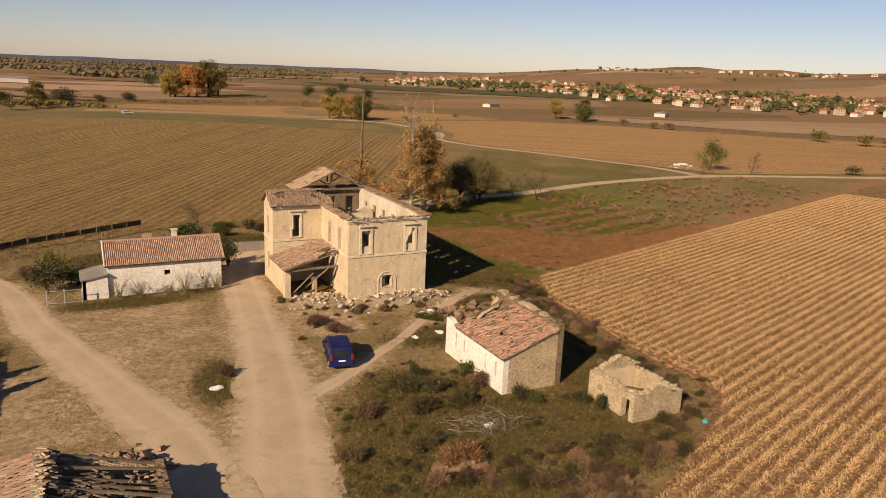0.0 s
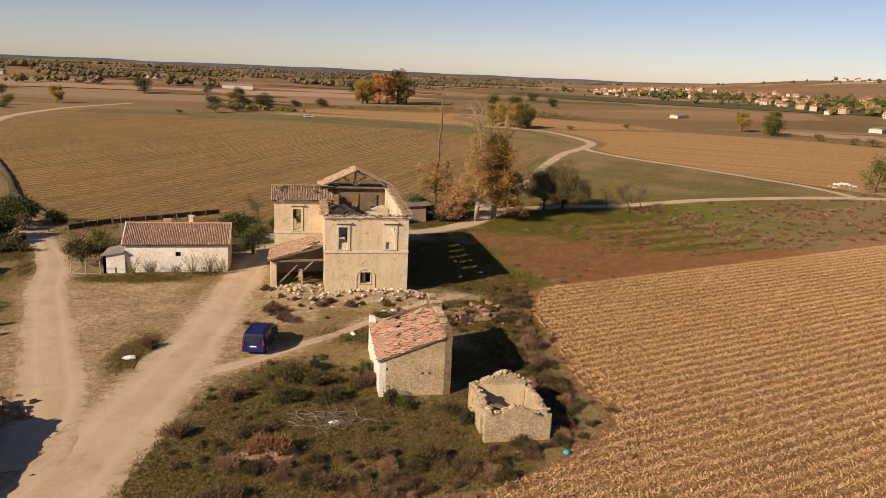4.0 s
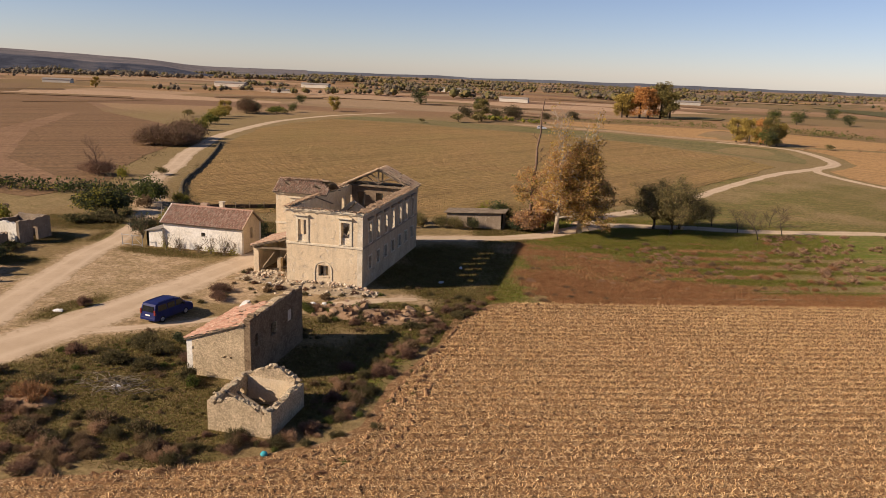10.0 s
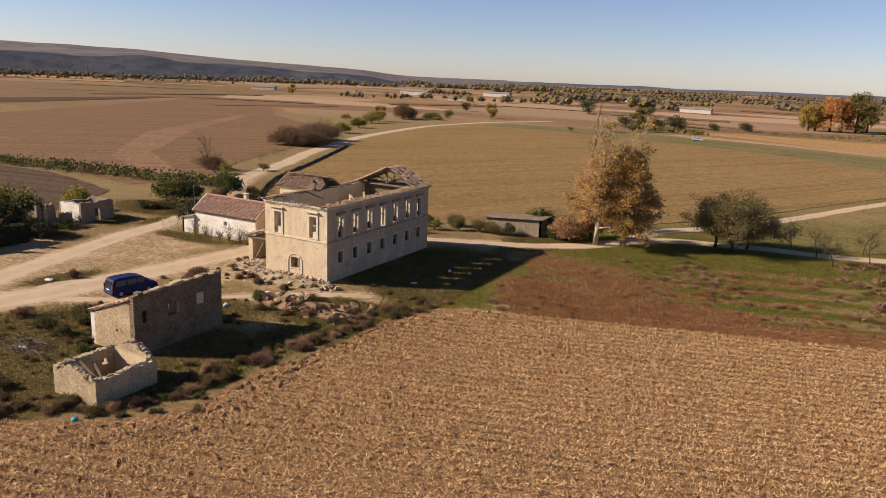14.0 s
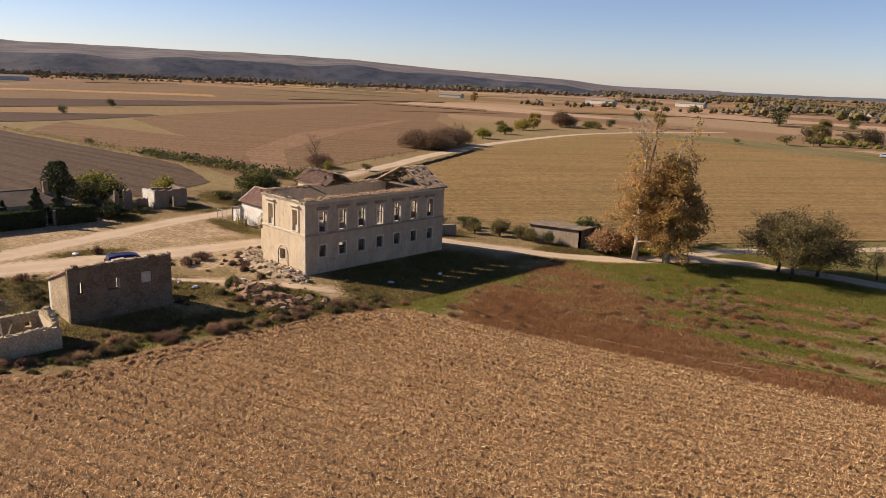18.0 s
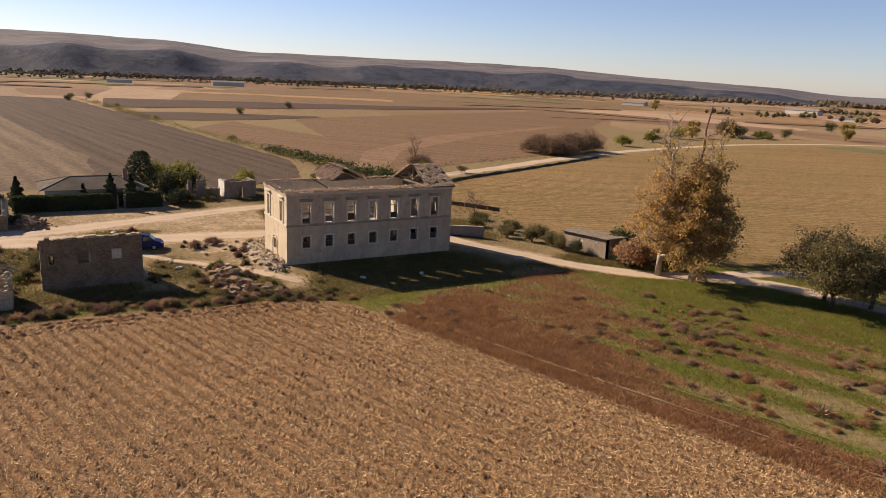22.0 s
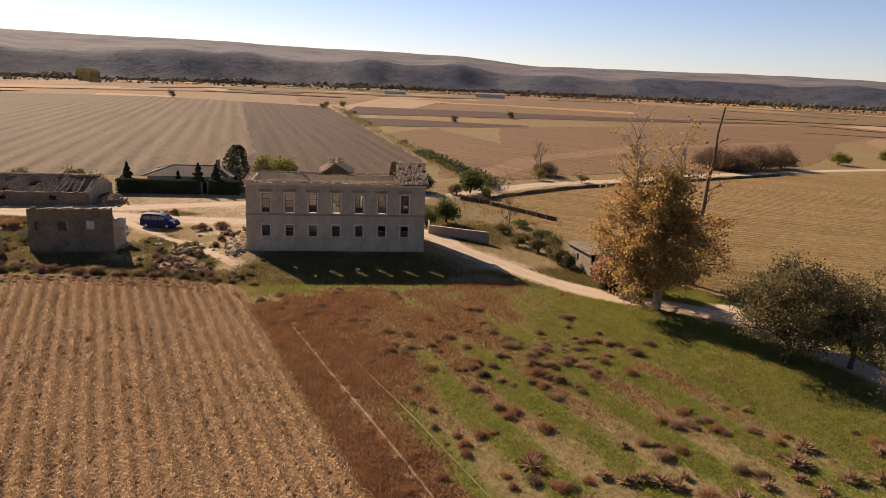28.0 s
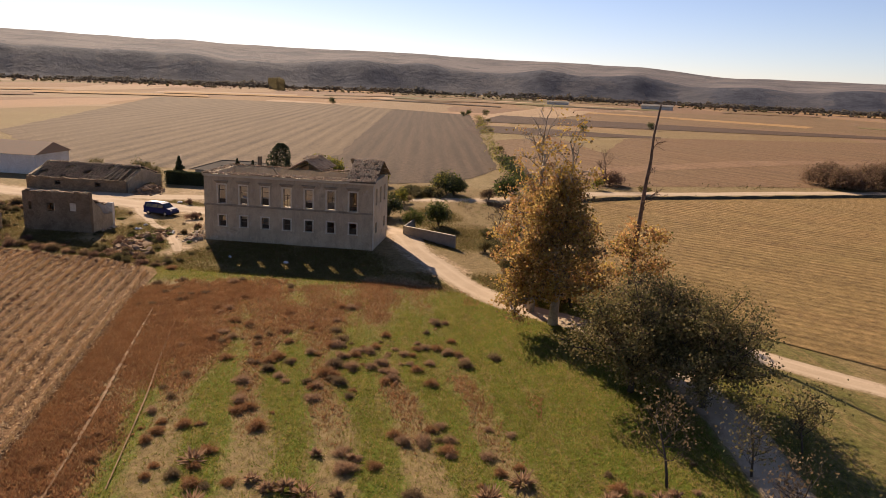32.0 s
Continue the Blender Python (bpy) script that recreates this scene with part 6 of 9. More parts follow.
        tagged(link_mesh("crown", quads_mesh("crown", leaf_quads(c, size, r)), mat, t), kind="stuff")
    return t


def plane_limbs(h, seed, count, width, east, first=2.0):
    """Limbs of a tall plane: wide and hanging low down, short and upright near the top."""
    q = random.Random(seed)
    res = []
    for k in range(count):
        f = (k + 0.5 * q.random()) / count
        z = first + (h * 0.9 - first) * f
        a = 2.4 * k + q.gauss(0, 0.4)
        ln = width * (1 - 0.72 * f ** 0.85) * q.uniform(0.7, 1.15)
        dx, dy = math.cos(a), math.sin(a)
        ln *= 1 + east * max(0.0, dx) * (1 - f)
        rise = 0.04 + 0.62 * f + abs(q.gauss(0, 0.12))
        s = Vector((0.012 * z * math.sin(seed), 0.012 * z * math.cos(seed), z))
        res.append((s, s + Vector((dx * ln, dy * ln, ln * rise))))
    return res


def top_fork(at, length, count, seed):
    """Upright crooked boughs in which a trunk ends."""
    q = random.Random(seed)
    res = []
    for k in range(count):
        a = 2.4 * k + q.gauss(0, 0.3)
        ln = length * (1 - 0.12 * k)
        res.append((Vector(at) + Vector((0, 0, 0.25 * k - 0.6)), Vector(at) + Vector((math.cos(a) * ln * (0.12 + 0.12 * k), math.sin(a) * ln * (0.12 + 0.12 * k), ln * (1 - 0.07 * k)))))
    return res


def leafing(lo, hi, share=1.0, floor=0.04):
    return lambda x, y, z: share * (floor + (1 - floor) * (1 - float(sstep(lo, hi, z))))


# two tall planes in autumn leaf beside the track, and a dead one behind
M_PLANE_BARK = surface("pale_plane_bark", (0.62, 0.53, 0.41), (0.33, 0.26, 0.19), 4.0, 1.4)
M_DEAD_BARK = surface("red_brown_dead_wood", (0.26, 0.17, 0.12), (0.14, 0.09, 0.06), 6.0, 1.2)
branch_tree("tall plane tree with thin rust-brown leaves and a pale trunk", 16.3, 39.0, [(0, 0, 0), (0.1, 0.05, 3.4), (-0.1, 0.2, 7.5), (0.25, 0.1, 11.0), (0.0, 0.3, 14.6)], 0.40,
                      plane_limbs(15.4, 3, 24, 3.7, 0.0, 2.4) + top_fork((0.0, 0.3, 13.4), 4.6, 5, 3), [(M_LEAF_AUTUMN, 11, 0.22, leafing(7.0, 16.0, 0.62, 0.08), 0.30), (M_LEAF_YELLOW, 9, 0.26, lambda x, y, z: 0.5 if y < 0.8 and 2 < z < 10 else 0.12, 0.36)], M_PLANE_BARK, 3, reach=0.44)
branch_tree("broad plane tree with rust and yellow autumn leaves", 19.6, 41.0, [(0, 0, 0), (0.1, 0.1, 3.0), (0.4, 0.0, 6.5), (0.3, 0.3, 10), (0.8, 0.4, 12.4)], 0.46,
                      plane_limbs(13.4, 11, 28, 4.5, 0.4, 1.9) + top_fork((0.8, 0.4, 11.6), 4.6, 5, 12), [(M_LEAF_AUTUMN, 9, 0.25, leafing(9.5, 14.5, 0.8, 0.04), 0.38), (M_LEAF_BRONZE, 16, 0.25, leafing(10.5, 14.0, 0.9, 0.0), 0.42), (M_LEAF_YELLOW, 12, 0.26, lambda x, y, z: 0.55 if x > 0.3 and 2 < z < 10 else 0.2, 0.38), (M_LEAF_BROWN, 7, 0.26, leafing(9, 14, 0.5), 0.4)], M_PLANE_BARK, 11, reach=0.46)
dead_limbs = [((0.3, 0.2, 8.6), (1.5, 0.2, 10.4)), ((0.5, 0.5, 12.4), (-0.2, 1.0, 13.3)), ((0.4, 0.4, 10.4), (1.2, 1.4, 11.2)), ((0.7, 0.7, 15.2), (1.3, 1.2, 15.9))]
for k, z in enumerate((2.2, 2.7, 3.2, 3.7, 4.3, 4.9, 5.5, 6.1, 6.7, 7.2)):
    ln = (3.3, 2.4, 3.4, 2.2, 3.2, 2.6, 3.0, 1.8, 2.0, 1.2)[k]
    dead_limbs.append(((0.1, 0.1, z), (0.1 + ln * math.cos(2.4 * k + 0.6) * 0.9, 0.1 + ln * math.sin(2.4 * k + 0.6) * 0.9 + 0.4, z + 0.5)))
branch_tree("dead bare red-brown trunk with a leafy foot", 11.3, 48.5, [(0, 0, 0), (0.0, 0.0, 2.5), (0.05, 0.05, 5.5), (0.4, 0.25, 9.0), (0.35, 0.4, 11.6), (0.75, 0.6, 14.0), (0.65, 0.65, 16.4), (1.0, 0.95, 19.2)], 0.30, dead_limbs,
            [(M_LEAF_AUTUMN, 14, 0.26, leafing(7.6, 9.0, 0.8, 0.0), 0.36), (M_LEAF_YELLOW, 10, 0.26, leafing(7.0, 9.0, 0.5, 0.0), 0.36), (M_LEAF_GREEN, 6, 0.24, leafing(6.0, 8.0, 0.5, 0.0), 0.36)], M_DEAD_BARK, 21, subs=6, twigs=2, reach=0.5)
# rust-leaved low growth beside the first plane
r = np.random.default_rng(5)


def bush(label, x, y, w, h, mat, seed, leaf=0.16, count=900, d=None, name="bush", category="bush", group="", stems=7, second=None):
    """A many-stemmed bush with an uneven leafy outline."""
    t = thing(name, label, category, (x, y, gz(x, y)), 0, group)
    rr = np.random.default_rng(seed)
    d = d or w
    bm = bmesh.new()
    for k in range(stems):
        a = 6.283 * k / stems + rr.uniform(-0.4, 0.4)
        e = Vector((math.cos(a) * w * 0.32 * rr.uniform(0.5, 1.1), math.sin(a) * d * 0.32 * rr.uniform(0.5, 1.1), h * rr.uniform(0.55, 0.85)))
        rod_bm([(0, 0, -0.05), e * 0.5 + Vector((0, 0, h * 0.06)), e], 0.025 + 0.012 * h, 0.012, 5, bm)
    part("trunk", bm, M_DARK_BARK, t)
    if leaf < 0.19:
        count, leaf = int(count * 1.5), leaf * 0.72
    if w > 3.9:
        count, leaf = int(count * 1.5), leaf * 1.1
    lumps = max(5, int(5 + w * d / 2.2))
    pts = []
    for k in range(lumps):
        a, q = rr.uniform(0, 6.283), rr.uniform(0, 1) ** 0.6
        cx, cy = math.cos(a) * w * 0.36 * q, math.sin(a) * d * 0.36 * q
        cz = h * ((0.38 if w < 8.5 else rr.uniform(0.2, 0.42)) + 0.28 * (1 - q) * rr.uniform(0.5, 1.3))
        s = rr.uniform(0.6, 1.1)
        pts.append(blob_points(rr, (cx, cy, cz), (w * 0.24 * s + 0.1, d * 0.24 * s + 0.1, min(cz * 0.95, h * 0.36 * s)), max(20, count // lumps)))
    c = np.concatenate(pts)
    c = c[c[:, 2] > 0.03]
    if leaf < 0.13:
        c[:, 2] *= rr.uniform(0.9, 1.3, len(c))
        k = rr.permutation(len(c))[: len(c) // 3]
        tip = c[k] + np.stack([c[k][:, 0] * 0.12, c[k][:, 1] * 0.12, rr.uniform(0.05, 0.3, len(k)) * h], -1)
        tagged(link_mesh("twig_mass", quads_mesh("twig_mass", blades(rr, c[k] * np.array([0.75, 0.75, 0.6]), tip, np.full(len(k), 0.05)), 3), mat, t), kind="stuff")
    if second is not None:
        k = len(c) // 3
        idx = rr.permutation(len(c))
        tagged(link_mesh("foliage", quads_mesh("foliage", leaf_quads(c[idx[:k]], leaf, rr)), second, t), kind="stuff")
        c = c[idx[k:]]
    tagged(link_mesh("foliage", quads_mesh("foliage", leaf_quads(c, leaf, rr)), mat, t), kind="stuff")
    return t


bush("low rust-leaved thicket beside the plane tree", 11.9, 39.2, 5.2, 3.9, M_WEED_PINK, 6, 0.24, 4200, 4.2, second=M_LEAF_AUTUMN)
bush("low rust-leaved thicket beside the plane tree", 14.3, 42.8, 5.0, 5.5, M_LEAF_AUTUMN, 7, 0.32, 1700, 4.5)

# round grey-green trees
def round_limbs(seed, count, fork, radius, low, high):
    """Limbs that fan out from a low fork to a round crown."""
    q = random.Random(seed)
    res = []
    for k in range(count):
        a = 2.4 * k + q.gauss(0, 0.25)
        e = (k + 0.5) / count
        rr_ = radius * math.sqrt(max(0.05, 1 - (1.0 * e) ** 2)) * q.uniform(0.62, 0.86)
        z = low + (high - low) * (0.12 + 0.74 * e) * q.uniform(0.9, 1.05)
        res.append((Vector((0, 0, fork * q.uniform(0.7, 1.15))), Vector((math.cos(a) * rr_, math.sin(a) * rr_, z))))
    return res


for k, (x, y, w_, h_) in enumerate(((30.6, 48.8, 4.9, 7.8), (33.1, 46.1, 5.2, 8.4), (34.6, 50.6, 4.9, 7.6))):
    branch_tree("grey-green tree with a twiggy round crown beside the track", x, y, [(0, 0, 0), (0.1, 0.05, 0.9), (0.05, 0.15, 1.9), (0.3, 0.1, h_ * 0.45), (0.2, 0.4, h_ * 0.72)], 0.24, round_limbs(31 + k, 15, 1.9, w_, 1.7, h_),
                [(M_LEAF_OLIVE, 24, 0.19, lambda x, y, z: 0.85 if z > 1.4 else 0.1, 0.4), (M_LEAF_BROWN, 6, 0.16, lambda x, y, z: 0.5 if z > 1.4 else 0.1, 0.36)], M_DARK_BARK, 31 + k, subs=8, twigs=4, reach=0.36, thick=0.5)
big_tree("thin half-bare young tree at the field edge", 45.6, 46.5, 3.9, 1.8, 0.09, 35, [(M_LEAF_BROWN, 420, 0.16, lambda x, y, z: z > 1.2, 0.4)], M_DARK_BARK, kids=(8, 4, 3), start=0.3)
big_tree("thin half-bare young tree at the field edge", 49.8, 50.9, 3.6, 1.6, 0.08, 36, [(M_LEAF_BROWN, 300, 0.16, lambda x, y, z: z > 1.2, 0.4)], M_DARK_BARK, kids=(8, 4, 3), start=0.3)
big_tree("small leafy tree beside the track", 43.4, 51.4, 3.0, 1.4, 0.08, 37, [(M_LEAF_OLIVE, 700, 0.15, lambda x, y, z: z > 0.8, 0.5)], M_DARK_BARK, kids=(9, 4, 3), start=0.2)
big_tree("small leafy tree beside the track", 40.0, 55.2, 2.8, 1.6, 0.08, 38, [(M_LEAF_OLIVE, 900, 0.15, lambda x, y, z: z > 0.6, 0.5)], M_DARK_BARK, kids=(9, 4, 3), start=0.2)
big_tree("small leafy tree beside the track", 49.0, 57.2, 2.8, 1.4, 0.08, 39, [(M_LEAF_OLIVE, 600, 0.15, lambda x, y, z: z > 0.6, 0.5)], M_DARK_BARK, kids=(9, 4, 3), start=0.2)
big_tree("small bare red-brown tree rising from a bush", -73.6, 53.6, 5.4, 3.0, 0.14, 41, [], M_DEAD_BARK, kids=(10, 5, 4), start=0.2)
big_tree("green young tree in a harvested field", 114.6, 69.6, 5.6, 2.4, 0.13, 42, [(M_LEAF_GREEN, 2200, 0.28, lambda x, y, z: z > 0.8, 0.6)], M_DARK_BARK, kids=(9, 4, 3), start=0.15)
big_tree("bare young tree in a harvested field", 119.0, 60.6, 4.6, 1.8, 0.1, 43, [], M_DARK_BARK, kids=(9, 5, 4), start=0.25)
big_tree("bare tree behind the garden wall", -16.5, 34.2, 3.6, 1.8, 0.09, 44, [], M_DARK_BARK, kids=(9, 5, 4), start=0.2)

M_FIELD_BUSH = leafy("pale_yellow_leaves", (0.30, 0.24, 0.06), (0.36, 0.28, 0.075), (0.22, 0.18, 0.05), trans=0.3)
BUSHES = [
    # x, y, width, depth, height, material, second, leaf, count, label
    (7.4, 41.8, 4.2, 4.0, 4.6, M_LEAF_DARK, M_LEAF_GREEN, 0.22, 2200, "dark green bushy tree beside the shed"),
    (4.6, 43.6, 3.4, 3.4, 3.8, M_LEAF_BRIGHT, None, 0.24, 900, "yellowing bush behind the shed"),
    (10.6, 38.6, 3.0, 2.4, 2.2, M_LEAF_DARK, None, 0.2, 900, "dark evergreen bush beside the track"),
    (-0.4, 36.6, 3.4, 2.6, 1.9, M_LEAF_OLIVE, M_LEAF_DARK, 0.18, 1200, "grey-green bush by the garden wall"),
    (-3.2, 35.2, 3.2, 2.4, 2.1, M_LEAF_OLIVE, None, 0.18, 1100, "grey-green bush by the garden wall"),
    (-6.2, 33.2, 2.8, 2.4, 1.7, M_LEAF_OLIVE, None, 0.18, 800, "low grey-green bush beside the track"),
    (-8.6, 34.6, 2.6, 2.4, 1.4, M_LEAF_SAGE, None, 0.18, 700, "low sage bush near the garden wall"),
    (-12.5, 38.5, 4.0, 3.0, 1.0, M_LEAF_GREEN, None, 0.18, 800, "low green bramble in the garden"),
    (-19.5, 25.6, 4.6, 4.2, 4.0, M_LEAF_GREEN, M_LEAF_DARK, 0.24, 2000, "green bushy tree behind the house"),
    (-16.2, 22.4, 3.2, 3.2, 3.2, M_LEAF_GREEN, None, 0.22, 1200, "green bush behind the house"),
    (-23.8, 17.6, 4.6, 4.0, 4.0, M_LEAF_DARK, M_LEAF_GREEN, 0.22, 2200, "dark green bush behind the cottage"),
    (-16.4, 16.8, 3.2, 3.0, 3.4, M_LEAF_DARK, M_LEAF_GREEN, 0.2, 1500, "dark green bush between the cottage and the house"),
    (-12.2, -30.6, 3.6, 2.4, 1.2, M_LEAF_RUST, M_LEAF_BROWN, 0.15, 1800, "heap of rust-brown dry brush in the yard"),
    (-20.6, 17.8, 3.2, 3.0, 3.0, M_LEAF_DARK, None, 0.22, 1200, "dark green bush behind the cottage"),
    (-48.5, 33.8, 7.0, 5.0, 5.0, M_LEAF_GREEN, M_LEAF_DARK, 0.28, 2600, "large green bush beside the fork of the track"),
    (-44.2, 36.0, 3.0, 3.0, 2.4, M_LEAF_BRIGHT, None, 0.24, 800, "bright yellow-green bush near the field fence"),
    (-66.5, 51.5, 3.2, 3.0, 3.0, M_LEAF_BRIGHT, None, 0.26, 700, "yellow bush at the foot of a bare tree"),
    (-34.3, 12.4, 3.6, 3.2, 4.2, M_LEAF_DARK, M_LEAF_BROWN, 0.2, 2200, "dark twiggy bush beside the cottage gate"),
    (-31.6, 14.0, 3.0, 3.0, 3.0, M_LEAF_DARK, None, 0.2, 1200, "dark bush against the cottage annex"),
    (-33.8, 17.5, 3.4, 3.0, 3.6, M_LEAF_BRIGHT, M_LEAF_GREEN, 0.22, 1000, "yellow-green bush behind the cottage"),
    (-49.6, 23.0, 8.0, 6.0, 4.4, M_LEAF_DARK, M_LEAF_BRIGHT, 0.26, 3400, "large dark green bush beside the ruined shed"),
    (-47.6, 24.6, 5.6, 4.6, 4.2, M_LEAF_DARK, M_LEAF_GREEN, 0.26, 2600, "large dark green bush beside the track"),
    (-45.0, 18.2, 9.0, 2.4, 1.5, M_LEAF_SAGE, None, 0.2, 1500, "low grey sage growth before the bushes"),
    (-36.2, 17.6, 3.0, 2.6, 1.8, M_LEAF_BROWN, None, 0.2, 900, "brown dry bush beside the track"),
    (-46.5, 31.0, 4.0, 3.0, 2.2, M_LEAF_BROWN, None, 0.22, 900, "brown dry bush beside the track"),
    (-56.8, -0.8, 7.0, 6.0, 5.6, M_LEAF_BRIGHT, M_LEAF_GREEN, 0.3, 2600, "tall yellow-green bush in the compound"),
    (-60.5, -4.6, 5.6, 5.0, 5.0, M_LEAF_BRIGHT, M_LEAF_GREEN, 0.3, 1700, "tall yellow-green bush in the compound"),
    (-52.6, -3.6, 4.6, 4.4, 4.6, M_LEAF_DARK, M_LEAF_OLIVE, 0.26, 2400, "dark green tree in the compound"),
    (-43.6, 1.0, 3.4, 2.6, 1.4, M_LEAF_SAGE, M_LEAF_GREEN, 0.2, 900, "low growth before the ruined cottage"),
    (-43.0, -2.4, 3.8, 3.0, 1.9, M_LEAF_DARK, M_LEAF_SAGE, 0.22, 1200, "dark low growth before the ruined cottage"),
    (-46.4, 20.2, 4.0, 3.0, 1.7, M_LEAF_OLIVE, M_LEAF_DARK, 0.22, 1100, "grey-green bush beside the field track"),
    (-48.2, 16.6, 4.4, 3.0, 1.6, M_LEAF_OLIVE, M_LEAF_DARK, 0.22, 1100, "grey-green bush beside the field track"),
    (-44.2, 22.4, 2.6, 2.2, 1.5, M_LEAF_OLIVE, M_LEAF_DARK, 0.22, 1300, "grey-green bush beside the field track"),
    (-54.0, 9.5, 5.2, 4.4, 4.2, M_LEAF_BRIGHT, None, 0.26, 1000, "round yellow-green bush behind the ruined shed"),
    (-47.5, -2.6, 5.0, 3.0, 1.8, M_LEAF_SAGE, M_LEAF_GREEN, 0.2, 1100, "low growth before the compound"),
    (-50.5, -0.5, 5.5, 5.0, 5.2, M_LEAF_DARK, M_LEAF_BRIGHT, 0.26, 2200, "dark spreading tree in the compound"),
    (-41.5, -4.5, 4.5, 3.5, 2.6, M_LEAF_DARK, None, 0.22, 1400, "dark shrubbery beside the compound gate"),
    (-91.5, 108, 12.0, 10.0, 5.6, M_LEAF_TWIG, M_LEAF_BROWN, 0.3, 9000, "broad grey-brown thicket beside the field track"),
    (-97.0, 106, 13.0, 11.0, 6.2, M_LEAF_TWIG, M_LEAF_BROWN, 0.3, 9000, "broad grey-brown thicket beside the field track"),
    (-96.0, 116, 15.0, 12.0, 7.2, M_LEAF_TWIG, M_LEAF_BROWN, 0.3, 9000, "broad grey-brown thicket beside the field track"),
    (-99.0, 126, 12.0, 11.0, 6.4, M_LEAF_BROWN, M_LEAF_TWIG, 0.3, 6000, "broad grey-brown thicket beside the field track"),
    (-74.6, 54.6, 8.4, 6.0, 3.4, M_LEAF_RED, M_LEAF_TWIG, 0.2, 4200, "red-brown twiggy bush beside the ditch"),
    (-112.0, 152, 7.0, 6.0, 4.2, M_LEAF_BRIGHT, M_LEAF_GREEN, 0.34, 1500, "yellow-green bush beside the field track"),
    (-122.0, 176, 7.0, 6.0, 4.4, M_LEAF_GREEN, M_LEAF_BRIGHT, 0.36, 1500, "green bush beside the field track"),
    (-134.0, 202, 9.0, 8.0, 5.8, M_FIELD_BUSH, M_LEAF_BRIGHT, 0.4, 1600, "yellow bush beside the field track"),
    (-140.0, 236, 10.0, 9.0, 9.0, M_LEAF_BROWN, M_LEAF_RED, 0.42, 2400, "tall brown bush beside the field track"),
    (-132.0, 250, 11.0, 8.0, 4.0, M_LEAF_GREEN, M_LEAF_BRIGHT, 0.42, 1500, "low green growth beside the field track"),
    (1.6, 36.4, 3.2, 2.4, 2.0, M_LEAF_OLIVE, M_LEAF_SAGE, 0.17, 1300, "grey-green bush by the garden shed"),
    (4.2, 36.9, 2.8, 2.0, 1.7, M_LEAF_DARK, M_LEAF_OLIVE, 0.17, 1100, "grey-green bush by the garden shed"),
    (10.4, 41.4, 3.6, 3.2, 3.4, M_LEAF_DARK, M_LEAF_OLIVE, 0.2, 1700, "dark bush between the shed and the plane tree"),
    (-5.0, 37.6, 3.4, 2.6, 2.0, M_LEAF_OLIVE, M_LEAF_DARK, 0.18, 1200, "grey-green bush in the garden"),
    (-9.8, 36.6, 3.0, 2.6, 1.5, M_LEAF_OLIVE, M_LEAF_SAGE, 0.18, 1000, "grey-green bush in the garden"),
    (-14.0, 33.0, 3.2, 2.6, 1.5, M_LEAF_SAGE, M_LEAF_GREEN, 0.18, 1000, "sage-green bush in the garden"),
    (-18.5, 36.5, 4.0, 3.0, 1.3, M_LEAF_GREEN, M_LEAF_SAGE, 0.18, 1100, "low green bramble in the garden"),
    (-13.6, -28.2, 2.4, 1.8, 0.7, M_LEAF_SAGE, M_LEAF_BROWN, 0.15, 1000, "sage-green shrub in the yard"),
    (-6.2, -31.8, 2.6, 1.6, 0.7, M_LEAF_BROWN, M_LEAF_SAGE, 0.15, 1100, "brown dry shrub in the yard"),
    (-2.6, -32.2, 2.4, 1.5, 0.8, M_LEAF_SAGE, M_LEAF_BROWN, 0.15, 1100, "brown dry shrub in the yard"),
    (-9.2, -34.6, 3.0, 1.8, 0.85, M_LEAF_BROWN, M_LEAF_SAGE, 0.15, 1300, "brown dry shrub at the field edge"),
    (-14.6, -35.4, 3.2, 2.0, 0.9, M_LEAF_BROWN, M_LEAF_SAGE, 0.15, 1400, "red-brown dry shrub at the field edge"),
    (-45.2, -5.2, 3.4, 3.0, 3.4, M_LEAF_DARK, None, 0.22, 1200, "dark bushy tree in the compound"),
    (-43.8, -30.6, 4.4, 4.0, 3.4, M_LEAF_OLIVE, None, 0.24, 1100, "grey-green bush behind the long barn"),
    (-50.0, -36.0, 4.6, 4.0, 3.6, M_LEAF_OLIVE, M_LEAF_DARK, 0.24, 1300, "grey-green bush behind the long barn"),
    (-48.0, -44.0, 4.0, 4.0, 3.2, M_LEAF_OLIVE, None, 0.24, 1000, "grey-green bush behind the long barn"),
    (-33.6, -25.2, 3.6, 2.4, 1.3, M_LEAF_BROWN, M_LEAF_DARK, 0.2, 1600, "brown bramble heaped against the long barn"),
    (-22.6, -13.0, 1.6, 1.4, 0.9, M_LEAF_RED, None, 0.16, 420, "red-brown weed clump on the green verge"),
    (-13.3, -4.9, 3.2, 2.0, 1.0, M_LEAF_RED, None, 0.16, 900, "red-brown weed clump in the yard"),
    (-11.9, -7.4, 2.8, 1.8, 0.9, M_LEAF_RED, None, 0.16, 800, "red-brown weed clump in the yard"),
    (-15.2, -22.9, 1.9, 1.5, 0.95, M_LEAF_RED, None, 0.16, 560, "red-brown weed clump beside the track"),
    (-18.0, -27.6, 2.2, 1.6, 0.8, M_LEAF_BROWN, None, 0.16, 500, "dry brown weeds beside the track"),
    (-5.9, -21.4, 2.0, 1.6, 1.2, M_LEAF_RED, None, 0.16, 560, "red-brown weed against the barn"),
    (-5.8, -19.2, 1.5, 1.3, 1.2, M_LEAF_GREEN, None, 0.16, 420, "green bush against the barn wall"),
